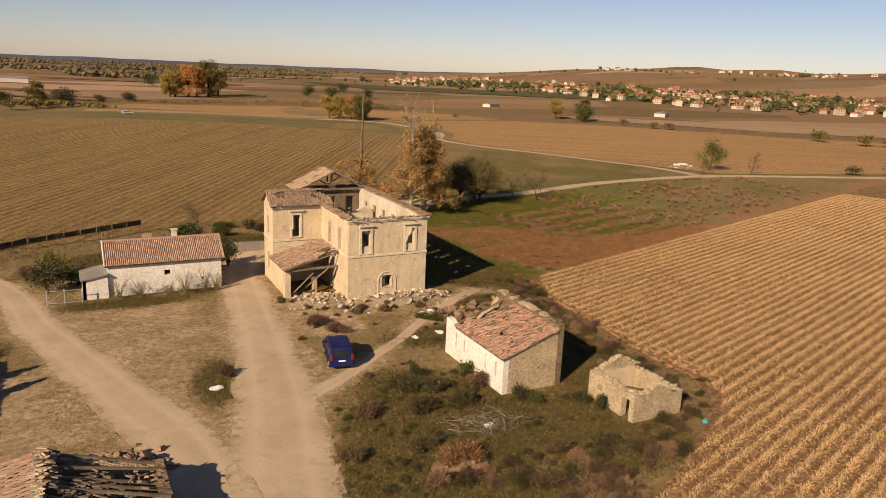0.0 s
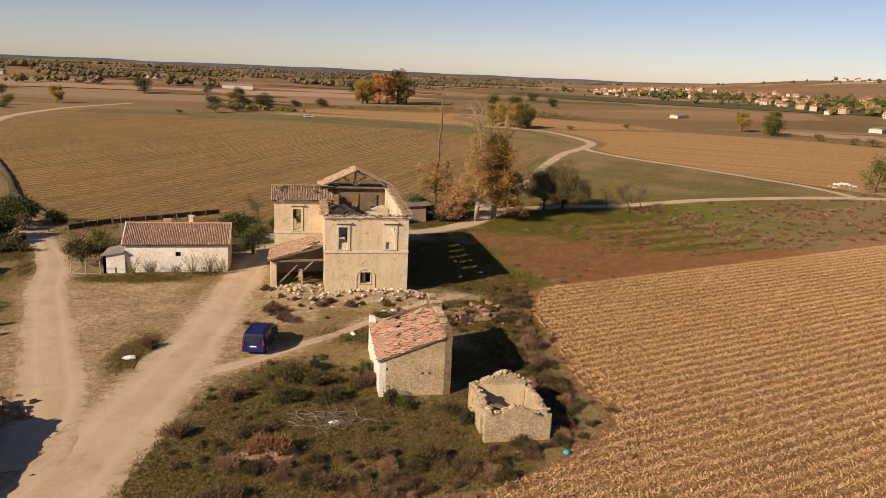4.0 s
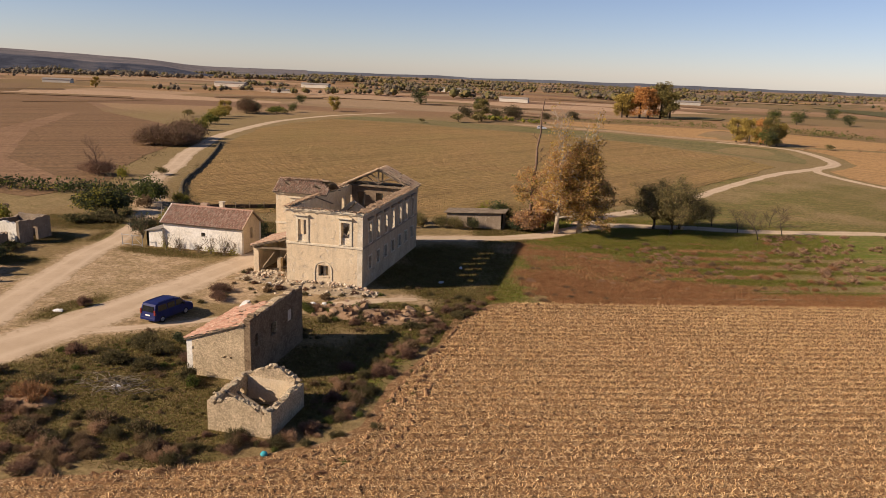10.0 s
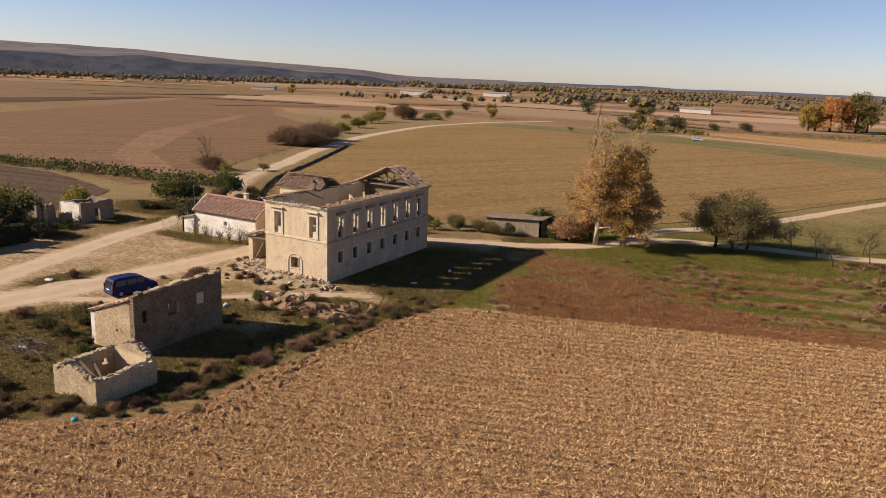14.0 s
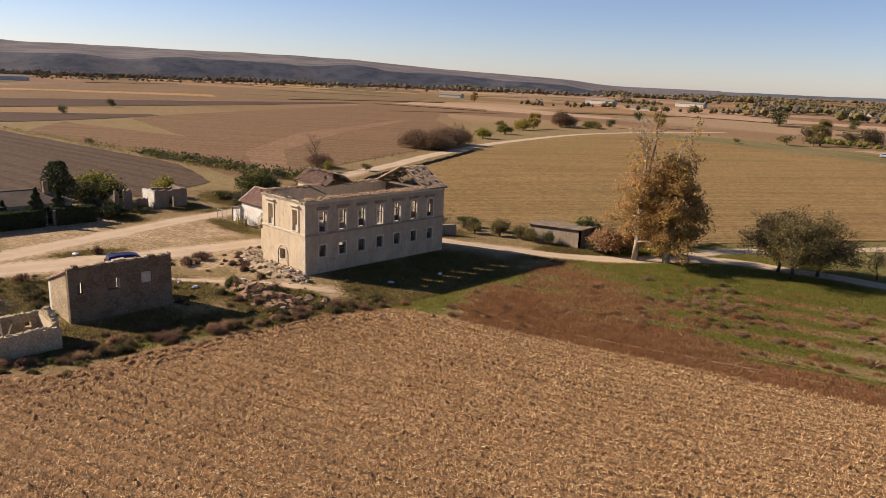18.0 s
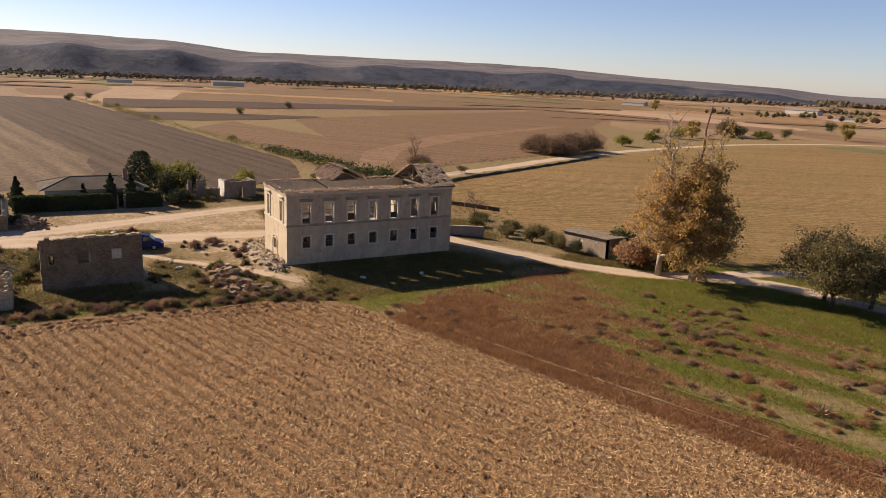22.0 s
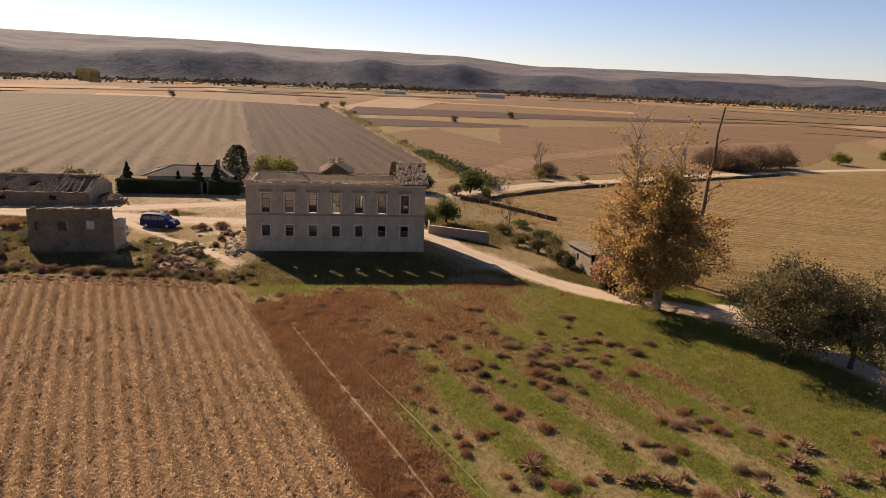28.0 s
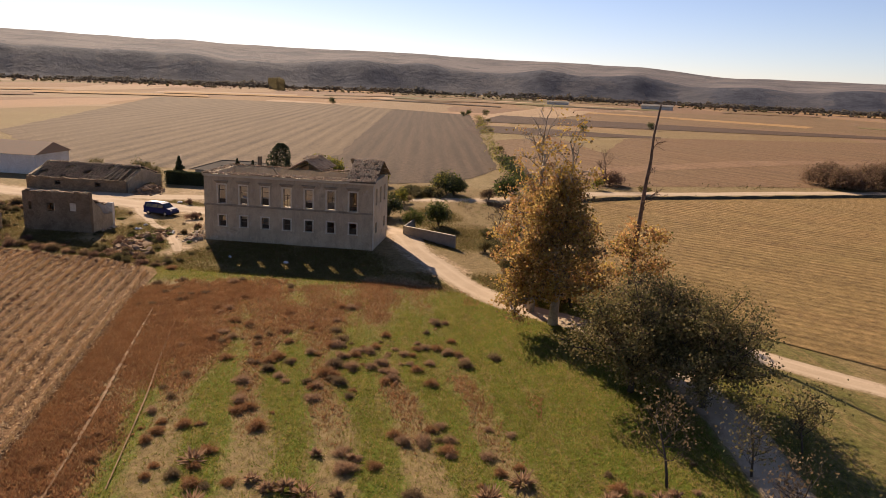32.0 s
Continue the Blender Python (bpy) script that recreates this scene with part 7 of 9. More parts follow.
    (-10.9, -19.8, 3.4, 2.6, 1.05, M_LEAF_SAGE, M_LEAF_OLIVE, 0.17, 1400, "sage-green shrub in the yard"),
    (-8.9, -20.9, 3.0, 2.2, 1.0, M_LEAF_SAGE, M_LEAF_OLIVE, 0.17, 1200, "sage-green shrub in the yard"),
    (-11.7, -23.3, 3.2, 2.2, 0.85, M_LEAF_SAGE, None, 0.17, 1000, "sage-green shrub in the yard"),
    (-8.4, -23.7, 2.4, 2.0, 1.0, M_LEAF_SAGE, None, 0.17, 700, "sage-green shrub in the yard"),
    (-9.4, -18.0, 1.6, 1.3, 0.8, M_LEAF_DARK, None, 0.16, 420, "low dark shrub in the yard"),
    (-4.4, -24.6, 1.6, 1.4, 1.2, M_LEAF_SAGE, None, 0.17, 460, "shrub at the barn's foot"),
    (-0.5, -26.6, 1.6, 1.3, 1.0, M_LEAF_SAGE, None, 0.17, 380, "shrub between the barn and the hut"),
    (-3.6, -25.4, 1.4, 1.2, 0.9, M_LEAF_GREEN, None, 0.16, 360, "low green shrub beside the barn"),
    (0.2, -28.0, 1.6, 1.4, 1.1, M_LEAF_DARK, None, 0.16, 420, "dark shrub against the hut"),
]
for k, (x, y, w, d, h, m_, m2, lf, ct, lab) in enumerate(BUSHES):
    bush(lab, x, y, w, h, m_, 100 + k, lf, ct, d, second=m2)

# cypress and small conifers in the compound
for k, (x, y, w, h) in enumerate([(-49.6, -8.2, 4.4, 7.4), (-42.0, -13.4, 3.0, 5.0), (-42.2, -10.6, 2.8, 4.8), (-44.5, -25.5, 2.6, 4.6), (-43.5, -17.0, 1.8, 3.4)]):
    t = thing("conifer", "dark green conical conifer in the compound", "tree", (x, y, gz(x, y)), 0, "compound conifers")
    rr = np.random.default_rng(300 + k)
    part("trunk", rod_bm([(0, 0, -0.1), (0, 0, h * 0.8)], 0.12, 0.04), M_DARK_BARK, t)
    nn = 4200
    zz = rr.uniform(0.04, 1, nn)
    an = rr.uniform(0, 6.283, nn)
    shape = np.sqrt(np.clip(1 - ((zz - 0.4) / 0.62) ** 2, 0.01, 1)) if k == 0 else np.minimum(1, (1 - zz) * 1.25 + 0.04) * (0.72 + 0.4 * np.sin(zz * 34 + 2 * np.sin(an * 2 + k)))
    rad = w / 2 * shape * rr.uniform(0.3, 1, nn) ** 0.6 * (1 + 0.22 * np.sin(an * 3 + zz * 9 + k))
    tagged(link_mesh("foliage", quads_mesh("foliage", leaf_quads(np.stack([rad * np.cos(an), rad * np.sin(an), zz * h], -1), 0.3, rr)), M_LEAF_DARK, t), kind="stuff")

# bare creepers along the cottage front
for k, (x, w, h) in enumerate([(-28.2, 1.8, 2.3), (-26.4, 1.6, 1.7), (-22.2, 2.2, 2.4), (-20.4, 2.2, 2.6), (-19.2, 1.4, 2.0), (-23.8, 1.4, 1.2)]):
    t = thing("bare_shrub", "bare pale twiggy shrub before the white cottage", "shrub", (x, 8.3, gz(x, 8.3)), 0, "cottage shrubs")
    rr = random.Random(400 + k)
    bm = bmesh.new()
    for j in range(16):
        e = Vector((rr.uniform(-w / 2, w / 2), rr.uniform(-0.4, 0.4), h * rr.uniform(0.6, 1.0)))
        mid = Vector((e.x * 0.35, e.y * 0.4, e.z * 0.5))
        rod_bm([(rr.uniform(-0.2, 0.2), 0, -0.05), mid, e], 0.03, 0.012, 4, bm)
        for q in range(3):
            f = mid.lerp(e, rr.uniform(0.1, 0.9))
            rod_bm([f, f + Vector((rr.uniform(-0.4, 0.4), rr.uniform(-0.3, 0.3), rr.uniform(0.1, 0.5)))], 0.014, 0.007, 3, bm)
    part("trunk", bm, M_BARK, t)
    tagged(link_mesh("foliage", quads_mesh("foliage", leaf_quads(blob_points(np.random.default_rng(410 + k), (0, 0, 0.45), (w * 0.5, 0.5, 0.45), 160), 0.14, np.random.default_rng(420 + k))), M_LEAF_BROWN if k % 2 else M_LEAF_BRIGHT, t), kind="stuff")


# ---- weed tussocks: a few shapes, many copies
def tussock(seed, mat, w, h, count, leaf, name, label, category="weed", group=""):
    """A round weed of fine twigs that spread from its foot."""
    t = thing(name, label, category, (0, 0, -50), 0, group)
    rr = np.random.default_rng(seed)
    a = rr.uniform(0, 6.283, count)
    el = np.arcsin(rr.uniform(0.05, 1.0, count))
    k = rr.uniform(0.45, 1.0, count) * (1 + 0.25 * np.sin(a * 3 + seed) * np.cos(el))
    tip = np.stack([np.cos(a) * np.cos(el) * w / 2 * k, np.sin(a) * np.cos(el) * w / 2 * k, 0.03 + np.sin(el) * h * k], -1)
    foot = tip * rr.uniform(0.5, 0.92, (count, 1)) + rr.normal(0, 0.07, (count, 3))
    foot[:, 2] = np.maximum(foot[:, 2], 0)
    me = quads_mesh("foliage", blades(rr, foot, tip + rr.normal(0, 0.08, (count, 3)), rr.uniform(0.4, 1.0, count) * leaf), 3)
    tagged(link_mesh("foliage", me, mat, t), kind="stuff")
    return t


def scatter(protos, places, rr, lo=0.7, hi=1.3, squash=0.25):
    for i, (x, y) in enumerate(places):
        p = protos[i % len(protos)]
        s = rr.uniform(lo, hi)
        m = pose(x, y, gz(x, y) - 0.02, 0, 0, rr.uniform(0, 360)) @ Matrix.Diagonal((s, s * rr.uniform(1 - squash, 1 + squash), s * rr.uniform(0.8, 1.2), 1))
        if i < len(protos):
            p.matrix_basis = m
        else:
            q = copy_thing(p, pose(0, 0, 0))
            q.matrix_basis = m


rr = random.Random(77)
fal = []
while len(fal) < 250:
    x, y = rr.uniform(14, 82), rr.uniform(4, 58)
    a = across(x, y)
    if a < 5.5 or a > 46 or x < 13 + 0.2 * y:
        continue
    k = (a - 4.6 + 0.45 * float(fbm(x, y, 7.7, 5))) / 4.65 % 1.0
    dens = (0.4 if 0.25 < k < 0.75 else 0.06) * float(sstep(-0.2, 0.7, fbm(x, y, 6.0, 31)))
    if 8 < a < 24 and x < 48:
        dens += 0.9 * float(sstep(-0.1, 0.8, fbm(x, y, 5.0, 32)))
    if y > 33 + 0.3 * x * 0.5 and x < 40:
        dens *= 0.2
    if float(road_distance(np.array([x]), np.array([y]))[0]) < 1.5 or rr.random() > dens:
        continue
    fal.append((x, y))
scatter([tussock(500 + k, (M_WEED_PINK, M_WEED_PINK, M_LEAF_RUST, M_LEAF_BROWN)[k], 1.5, 0.55, 1100, 0.034, "weed_tussock", "round brown dry weed in the fallow strip", group="fallow weeds") for k in range(4)], fal, rr, 0.25, 0.95)

far_w = []
while len(far_w) < 260:
    x, y = rr.uniform(46, 112), rr.uniform(12, 66)
    a = across(x, y)
    if a < 3 or a > 34 or float(fbm(x, y, 7.0, 35)) < rr.uniform(-0.9, 0.5) or float(road_distance(np.array([x]), np.array([y]))[0]) < 1.5:
        continue
    far_w.append((x, y))
rs = np.random.default_rng(505)
feet, tips = [], []
for x, y in far_w:
    k, w_ = 90, rs.uniform(0.5, 1.2)
    a, e = rs.uniform(0, 6.283, k), rs.uniform(0.05, 1.4, k)
    d_ = np.stack([np.cos(a) * np.cos(e) * w_, np.sin(a) * np.cos(e) * w_, 0.05 + np.sin(e) * w_ * 0.75], -1) * rs.uniform(0.5, 1, (k, 1))
    feet.append(np.array([x, y, gz(x, y)]) + d_ * 0.4)
    tips.append(np.array([x, y, gz(x, y)]) + d_)
feet, tips = np.concatenate(feet), np.concatenate(tips)
tagged(link_mesh("far_weeds", quads_mesh("far_weeds", blades(rs, feet, tips, rs.uniform(0.08, 0.2, len(feet))), 3), M_WEED_PINK), "dark brown dry weeds far down the fallow strip", "weed", kind="stuff")

strip_w = []
while len(strip_w) < 70:
    x, y = rr.uniform(13, 52), rr.uniform(2, 30)
    a = across(x, y)
    if a < 0.3 or a > 14 or rr.random() > 0.25 + 0.75 * float(sstep(-0.2, 0.6, fbm(x, y, 3.5, 33))):
        continue
    strip_w.append((x, y))
scatter([tussock(510 + k, m_, 1.3, 0.42, 1000, 0.034, "dry_weed", "rust-brown dry weed in the red strip", group="red strip weeds") for k, m_ in enumerate((M_LEAF_RUST, M_LEAF_RUST, M_LEAF_BROWN))], strip_w, rr, 0.3, 1.1)

edge = []
line = [(-9, -40.2), (-4, -37.2), (1, -34.8), (5.4, -32.0), (8.4, -29.8), (9.3, -26.5), (9.1, -21), (9.8, -14), (10.3, -8), (11.4, -3.4), (13.0, 0.2)]
for (x0, y0), (x1, y1) in zip(line, line[1:]):
    L = math.hypot(x1 - x0, y1 - y0)
    for k in range(int(L / 0.36)):
        t_ = rr.random()
        o = rr.gauss(1.3, 1.1)
        edge.append((x0 + (x1 - x0) * t_ - (y1 - y0) / L * o, y0 + (y1 - y0) * t_ + (x1 - x0) / L * o))
for k in range(46):
    edge.append((rr.uniform(-16, -3), rr.uniform(-38, -31.5)))
edge = [(x, y) for x, y in edge if not (HX0 - 0.6 < x < HX1 + 0.6 and HY0 - 0.5 < y < HY1 + 0.5) and not (BX0 - .5 < x < BX1 + .5 and BY0 - .5 < y < BY1 + .5)]
scatter([tussock(520 + k, m_, 1.7, 0.85, 1200, 0.05, "dry_weed", "brown feathery dry weed along the field edge", group="field edge weeds") for k, m_ in enumerate((M_LEAF_BROWN, M_WEED_PINK, M_LEAF_SAGE, M_LEAF_RED))], edge, rr, 0.35, 1.0)

yard = []
while len(yard) < 290:
    x, y = rr.uniform(-19, 12), rr.uniform(-33, 3)
    if float(road_distance(np.array([x]), np.array([y]))[0]) < 0.6 or (BX0 - .6 < x < BX1 + .6 and BY0 - .6 < y < BY1 + .6) or (HX0 - .6 < x < HX1 + .6 and HY0 - .6 < y < HY1 + .6) or (-9.3 < x < 1 and y > -0.6) or (-16.4 < x < -10.8 and -17 < y < -9):
        continue
    if (y > -12 and rr.random() < 0.6) or float(fbm(x, y, 4.0, 41)) < rr.uniform(-1.0, 0.5):
        continue
    yard.append((x, y))
scatter([tussock(540 + k, m_, 1.2, 0.55, 420, 0.075, "low_weed", "low weed tuft in the yard", group="yard weeds") for k, m_ in enumerate((M_LEAF_SAGE, M_LEAF_GREEN, M_LEAF_BROWN, M_LEAF_SAGE))], yard, rr, 0.18, 0.75)

# ---- loose straw on the stubble field, in rows
def straw_places(count, seed, tight):
    """Places along the rows of the stubble, thinning out away from the flight."""
    rs = np.random.default_rng(seed)
    u = rs.uniform(-50, 105, count * 2)
    v = -(rs.uniform(0, 1, count * 2) ** 1.1) * 80
    row = np.round(v / ROW) * ROW + rs.normal(0, tight, count * 2) + 0.06 * fbm(u, v, 5.0, 23)
    v = np.where(rs.uniform(0, 1, count * 2) < 0.94, row, v)
    px = BOUND.x + u * ROW_U.x - v * ROW_U.y
    py = BOUND.y + u * ROW_U.y + v * ROW_U.x
    poly = [(x + (0.9 if x < 16 and -40 < y < 3 else 0), y) for x, y in STUBBLE]
    ok = inside(poly, px, py) & (np.hypot(px + 33, py + 67) > 12)
    ok &= fbm(px, py, 6.0, 21) > rs.uniform(-3.5, 0.8, count * 2)
    px, py = px[ok][:count], py[ok][:count]
    vv = across(px, py)
    return rs, px, py, ground_z(px, py) + 0.09 + 0.13 * (0.5 + 0.5 * np.cos(2 * np.pi * vv / ROW))


rs, px, py, cz = straw_places(360000, 90, 0.24)
n_ = len(px)
an = np.where(rs.uniform(0, 1, n_) < 0.3, math.atan2(ROW_U.y, ROW_U.x) + rs.normal(0, 0.5, n_), rs.uniform(0, 6.283, n_))
ln = rs.uniform(0.12, 0.42, n_) / 2
wd = rs.uniform(0.025, 0.06, n_) / 2
tl = rs.normal(0, 0.3, n_)
ax = np.stack([np.cos(an) * np.cos(tl), np.sin(an) * np.cos(tl), np.sin(tl)], -1) * ln[:, None]
bx = np.stack([-np.sin(an), np.cos(an), rs.normal(0, 0.35, n_)], -1) * wd[:, None]
cc = np.stack([px, py, cz + np.abs(np.sin(tl)) * ln * 0.8 + rs.uniform(0, 0.04, n_)], -1)
tagged(link_mesh("straw_litter", quads_mesh("straw_litter", np.stack([cc - ax - bx, cc + ax - bx * 0.5, cc + ax * 0.3 + bx], 1), 3), M_STRAW), "bleached corn straw lying in rows on the stubble", "straw", kind="stuff")
rs, px, py, cz = straw_places(320000, 91, 0.12)
n_ = len(px)
foot_ = np.stack([px, py, cz - 0.04], -1)
hh = rs.uniform(0.10, 0.32, n_)
tip_ = foot_ + np.stack([rs.normal(0, 0.45, n_) * hh, rs.normal(0, 0.45, n_) * hh, hh], -1)
tagged(link_mesh("stubble_stalks", quads_mesh("stubble_stalks", blades(rs, tip_, foot_, rs.uniform(0.03, 0.07, n_)), 3), M_STUBS), "short broken corn stalks standing in rows", "stubble", kind="stuff")

# furrows turned along the edge of the field
M_TURNED = surface("turned_soil", (0.42, 0.245, 0.125), (0.24, 0.125, 0.062), 5.0, 0.9, bump=0.8, dist=0.08)
for k, off in enumerate((0.8, 1.8, 2.8)):
    line = smooth_line([(-2.0 - off * 0.5, -36.6 - off, 1), (5.7 + off * 0.6, -32.8 - off * 0.8, 1), (9.3 + off, -29.6 - off * 0.3, 1), (9.9 + off, -27.5, 1), (9.7 + off, -21, 1), (10.6 + off, -12, 1), (11.2 + off, -5, 1), (13.4 + off, -0.4 - 0.2 * off, 1)], 0.3)
    vs, fs = [], []
    q = random.Random(70 + k)
    for i, (x, y, _) in enumerate(line):
        w_ = 0.17 * q.uniform(0.5, 1.4)
        h_ = max(0.0, 0.13 * q.gauss(0.7, 0.6))
        dx, dy = q.gauss(0, 0.07), q.gauss(0, 0.07)
        for o, h in ((-w_, 0.03), (-w_ * 0.35, 0.06 + h_), (w_ * 0.4, 0.06 + h_ * 0.8), (w_, 0.03)):
            vs.append((x + dx + o, y + dy - o * 0.25, 0.06 + h))
    for i in range(len(line) - 1):
        if q.random() < 0.86:
            fs += [(i * 4 + j, i * 4 + j + 1, i * 4 + j + 5, i * 4 + j + 4) for j in range(3)]
    tagged(mesh_ob("furrow_ridge", vs, fs, M_TURNED), "broken ridge of dark turned soil along the field edge", "furrow", kind="structure")

# ---- grass on the green patches
def grass(name, label, count, mat, weight, size, seed, region):
    rs = np.random.default_rng(seed)
    x = rs.uniform(region[0], region[1], count * 6)
    y = rs.uniform(region[2], region[3], count * 6)
    i = np.clip(np.searchsorted(GX, x), 0, nx - 1)
    j = np.clip(np.searchsorted(GY, y), 0, ny - 1)
    w = weight[j, i]
    ok = rs.uniform(0, 1, count * 6) < w * 1.1 - 0.12
    ok &= ~((x > -W - 0.2) & (x < 0.2) & (y > -0.2) & (y < LEN + 0.2)) & ~((x > BX0 - .1) & (x < BX1 + .1) & (y > BY0 - .1) & (y < BY1 + .1)) & ~((x > HX0) & (x < HX1) & (y > HY0) & (y < HY1))
    x, y = x[ok][:count], y[ok][:count]
    k = len(x)
    h = size * rs.uniform(0.6, 1.7, k)
    c = np.stack([x, y, ground_z(x, y) - 0.01], -1)
    tip = c + np.stack([rs.normal(0, 0.55, k) * h, rs.normal(0, 0.55, k) * h, h], -1)
    q = blades(rs, c, tip, size * rs.uniform(0.25, 0.7, k))
    tagged(link_mesh(name, quads_mesh(name, q, 3), mat), label, "grass", kind="stuff")


near_box = (-58, 62, -42, 62)
off_road = sstep(-0.1, 0.6, rd)
# duller blades reach x = 13, carrying the house's shadow in their tone
grass("green_grass", "short dull green grass patches", 200000, M_GRASS, green * off_road, 0.12, 95, (-58, 13, -42, 62))
grass("fallow_grass", "fresh green grass in the fallow strip", 190000, M_LUSH, green * off_road * (1 - 0.9 * sstep(46, 63, XX)) * (1 - 0.9 * sstep(50, 61, YY)), 0.10, 98, (12.5, 64, -12, 62))
grass("red_grass", "rust-red dry grass strip beside the stubble", 190000, M_LEAF_RUST, red * 0.8 * (1 - 0.8 * sstep(50, 63, XX)), 0.15, 96, (12, 64, 0, 40))
grass("dry_grass", "sparse dry grass on bare ground", 120000, M_DRY_GRASS, (dry * 0.7 + red * 0.45 + green * 0.5) * off_road * (1 - 0.9 * sstep(48, 61, XX)) * (1 - 0.9 * sstep(50, 61, YY)), 0.10, 97, near_box)

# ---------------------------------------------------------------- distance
M_CLIFF, nt, bs = mat_new("hazed_eroded_hillside", 0.98)
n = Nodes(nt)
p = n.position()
# bluish tones: the haze of distance is mixed into the hillside colours
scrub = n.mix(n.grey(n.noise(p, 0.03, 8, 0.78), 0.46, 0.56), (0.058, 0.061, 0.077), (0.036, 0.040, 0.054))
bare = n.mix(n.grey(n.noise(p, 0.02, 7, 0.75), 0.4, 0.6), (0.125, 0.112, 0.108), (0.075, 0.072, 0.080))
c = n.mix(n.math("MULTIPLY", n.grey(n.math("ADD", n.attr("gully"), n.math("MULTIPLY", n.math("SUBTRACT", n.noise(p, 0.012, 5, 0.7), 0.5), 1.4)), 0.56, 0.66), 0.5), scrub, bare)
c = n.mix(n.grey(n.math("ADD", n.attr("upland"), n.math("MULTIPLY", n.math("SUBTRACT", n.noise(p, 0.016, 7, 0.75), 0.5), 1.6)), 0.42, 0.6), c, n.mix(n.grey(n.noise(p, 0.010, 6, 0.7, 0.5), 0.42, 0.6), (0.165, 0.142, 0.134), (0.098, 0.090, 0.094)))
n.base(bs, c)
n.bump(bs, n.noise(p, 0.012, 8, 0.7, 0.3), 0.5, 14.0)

bear = np.radians(np.linspace(24, 150, 560))
rad = np.concatenate([np.linspace(1040, 1500, 44), np.linspace(1520, 2300, 26), np.linspace(2400, 3400, 6)])
eb = [24, 30, 35, 40, 45, 52, 60, 75, 81, 90, 98, 112, 128, 150]
ee = [-0.85, -0.7, 0.1, 0.26, 0.36, 0.76, 0.9, 0.95, 1.5, 1.62, 1.8, 1.9, 2.05, 2.0]
B2, R2 = np.meshgrid(bear, rad, indexing="ij")
el = np.interp(np.degrees(B2), eb, ee)


def rough_grid(fb, fr, seed, octaves):
    return np.array([[noise.fractal(Vector((b * fb, r * fr, seed * 7.3)), 0.85, 2.1, octaves) for r in rad] for b in bear])


broad = rough_grid(7, 0.0, 1, 3)
lobe = rough_grid(15, 0.0, 2, 4)
ripple = rough_grid(40, 0.006, 3, 5)
streak = rough_grid(26, 0.004, 4, 4)
foot = 1170 + 60 * broad + 5 * ripple
top_z = 22 + 2250 * np.tan(np.radians(el))
lobe_z = np.maximum(4, 22 + 1400 * np.tan(np.radians(-1.0 + (0.80 + 0.17 * lobe) * (el + 1.0))))
gul = 1 - 0.2 * np.clip(np.abs(streak) * 2.2, 0, 1)
front = sstep(-20, 170, R2 - foot) ** 0.8 * lobe_z * (0.84 + 0.2 * gul + 0.02 * ripple)
dip = 1 - 0.22 * np.exp(-((R2 - foot - 230) / 90) ** 2)
back = lobe_z + (top_z - lobe_z) * sstep(180, 1050, R2 - foot) + 4 * streak * sstep(200, 500, R2 - foot) * (1 - sstep(900, 1050, R2 - foot))
mixw = sstep(150, 330, R2 - foot)
hz_ = front * dip * (1 - mixw) + back * mixw
hz_ = np.where(R2 > 3300, -60, hz_) * (0.04 + 0.96 * np.clip((el + 0.5) / 0.9, 0, 1) ** 0.7)
for _ in range(22):
    hz_[1:-1] = (hz_[:-2] + 2 * hz_[1:-1] + hz_[2:]) / 4
hx_, hy_ = -np.sin(B2) * R2, np.cos(B2) * R2
hv = np.stack([hx_, hy_, hz_ - 0.5 + ground_z(hx_, hy_) * (1 - sstep(1300, 1900, R2))], -1)
a_, b_ = hv.shape[:2]
ix = np.arange(a_ * b_).reshape(a_, b_)
hf = np.stack([ix[:-1, :-1], ix[:-1, 1:], ix[1:, 1:], ix[1:, :-1]], -1).reshape(-1, 4)
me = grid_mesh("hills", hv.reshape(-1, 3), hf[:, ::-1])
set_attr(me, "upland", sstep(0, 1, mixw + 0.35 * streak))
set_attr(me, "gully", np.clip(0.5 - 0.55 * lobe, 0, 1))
hills = tagged(link_mesh("hills", me, M_CLIFF), "long scrubby plateau edge with dark rounded spurs in haze-blue tones", "hills", kind="structure")


# a last low ridge on the horizon, its blue-grey haze put into the colour
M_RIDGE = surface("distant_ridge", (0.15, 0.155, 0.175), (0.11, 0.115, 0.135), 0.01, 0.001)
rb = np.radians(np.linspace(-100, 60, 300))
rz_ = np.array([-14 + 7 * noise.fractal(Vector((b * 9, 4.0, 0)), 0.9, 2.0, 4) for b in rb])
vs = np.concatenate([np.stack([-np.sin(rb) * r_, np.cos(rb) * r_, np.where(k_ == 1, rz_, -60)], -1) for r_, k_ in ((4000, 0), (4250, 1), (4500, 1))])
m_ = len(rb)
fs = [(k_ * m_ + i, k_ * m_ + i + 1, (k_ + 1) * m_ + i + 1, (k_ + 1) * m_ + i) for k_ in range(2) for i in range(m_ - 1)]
tagged(mesh_ob("distant_ridge", vs, fs, M_RIDGE, smooth=True), "low ridge on the horizon, haze blue-grey in its colour", "hills", kind="structure")

# far trees: a few shapes with trunk and crown, many copies
def far_tree(seed, mat, w, h, count, leaf, label, second=None, tall=False, group=""):
    t = thing("tree", label, "tree", (0, 0, -60), 0, group)
    rr = np.random.default_rng(seed)
    part("trunk", rod_bm([(0, 0, -0.2), (0.1, 0, h * 0.35), (0, 0.1, h * 0.75)], 0.035 * h, 0.012 * h, 5), M_DARK_BARK, t)
    pts = []
    for k in range(9):
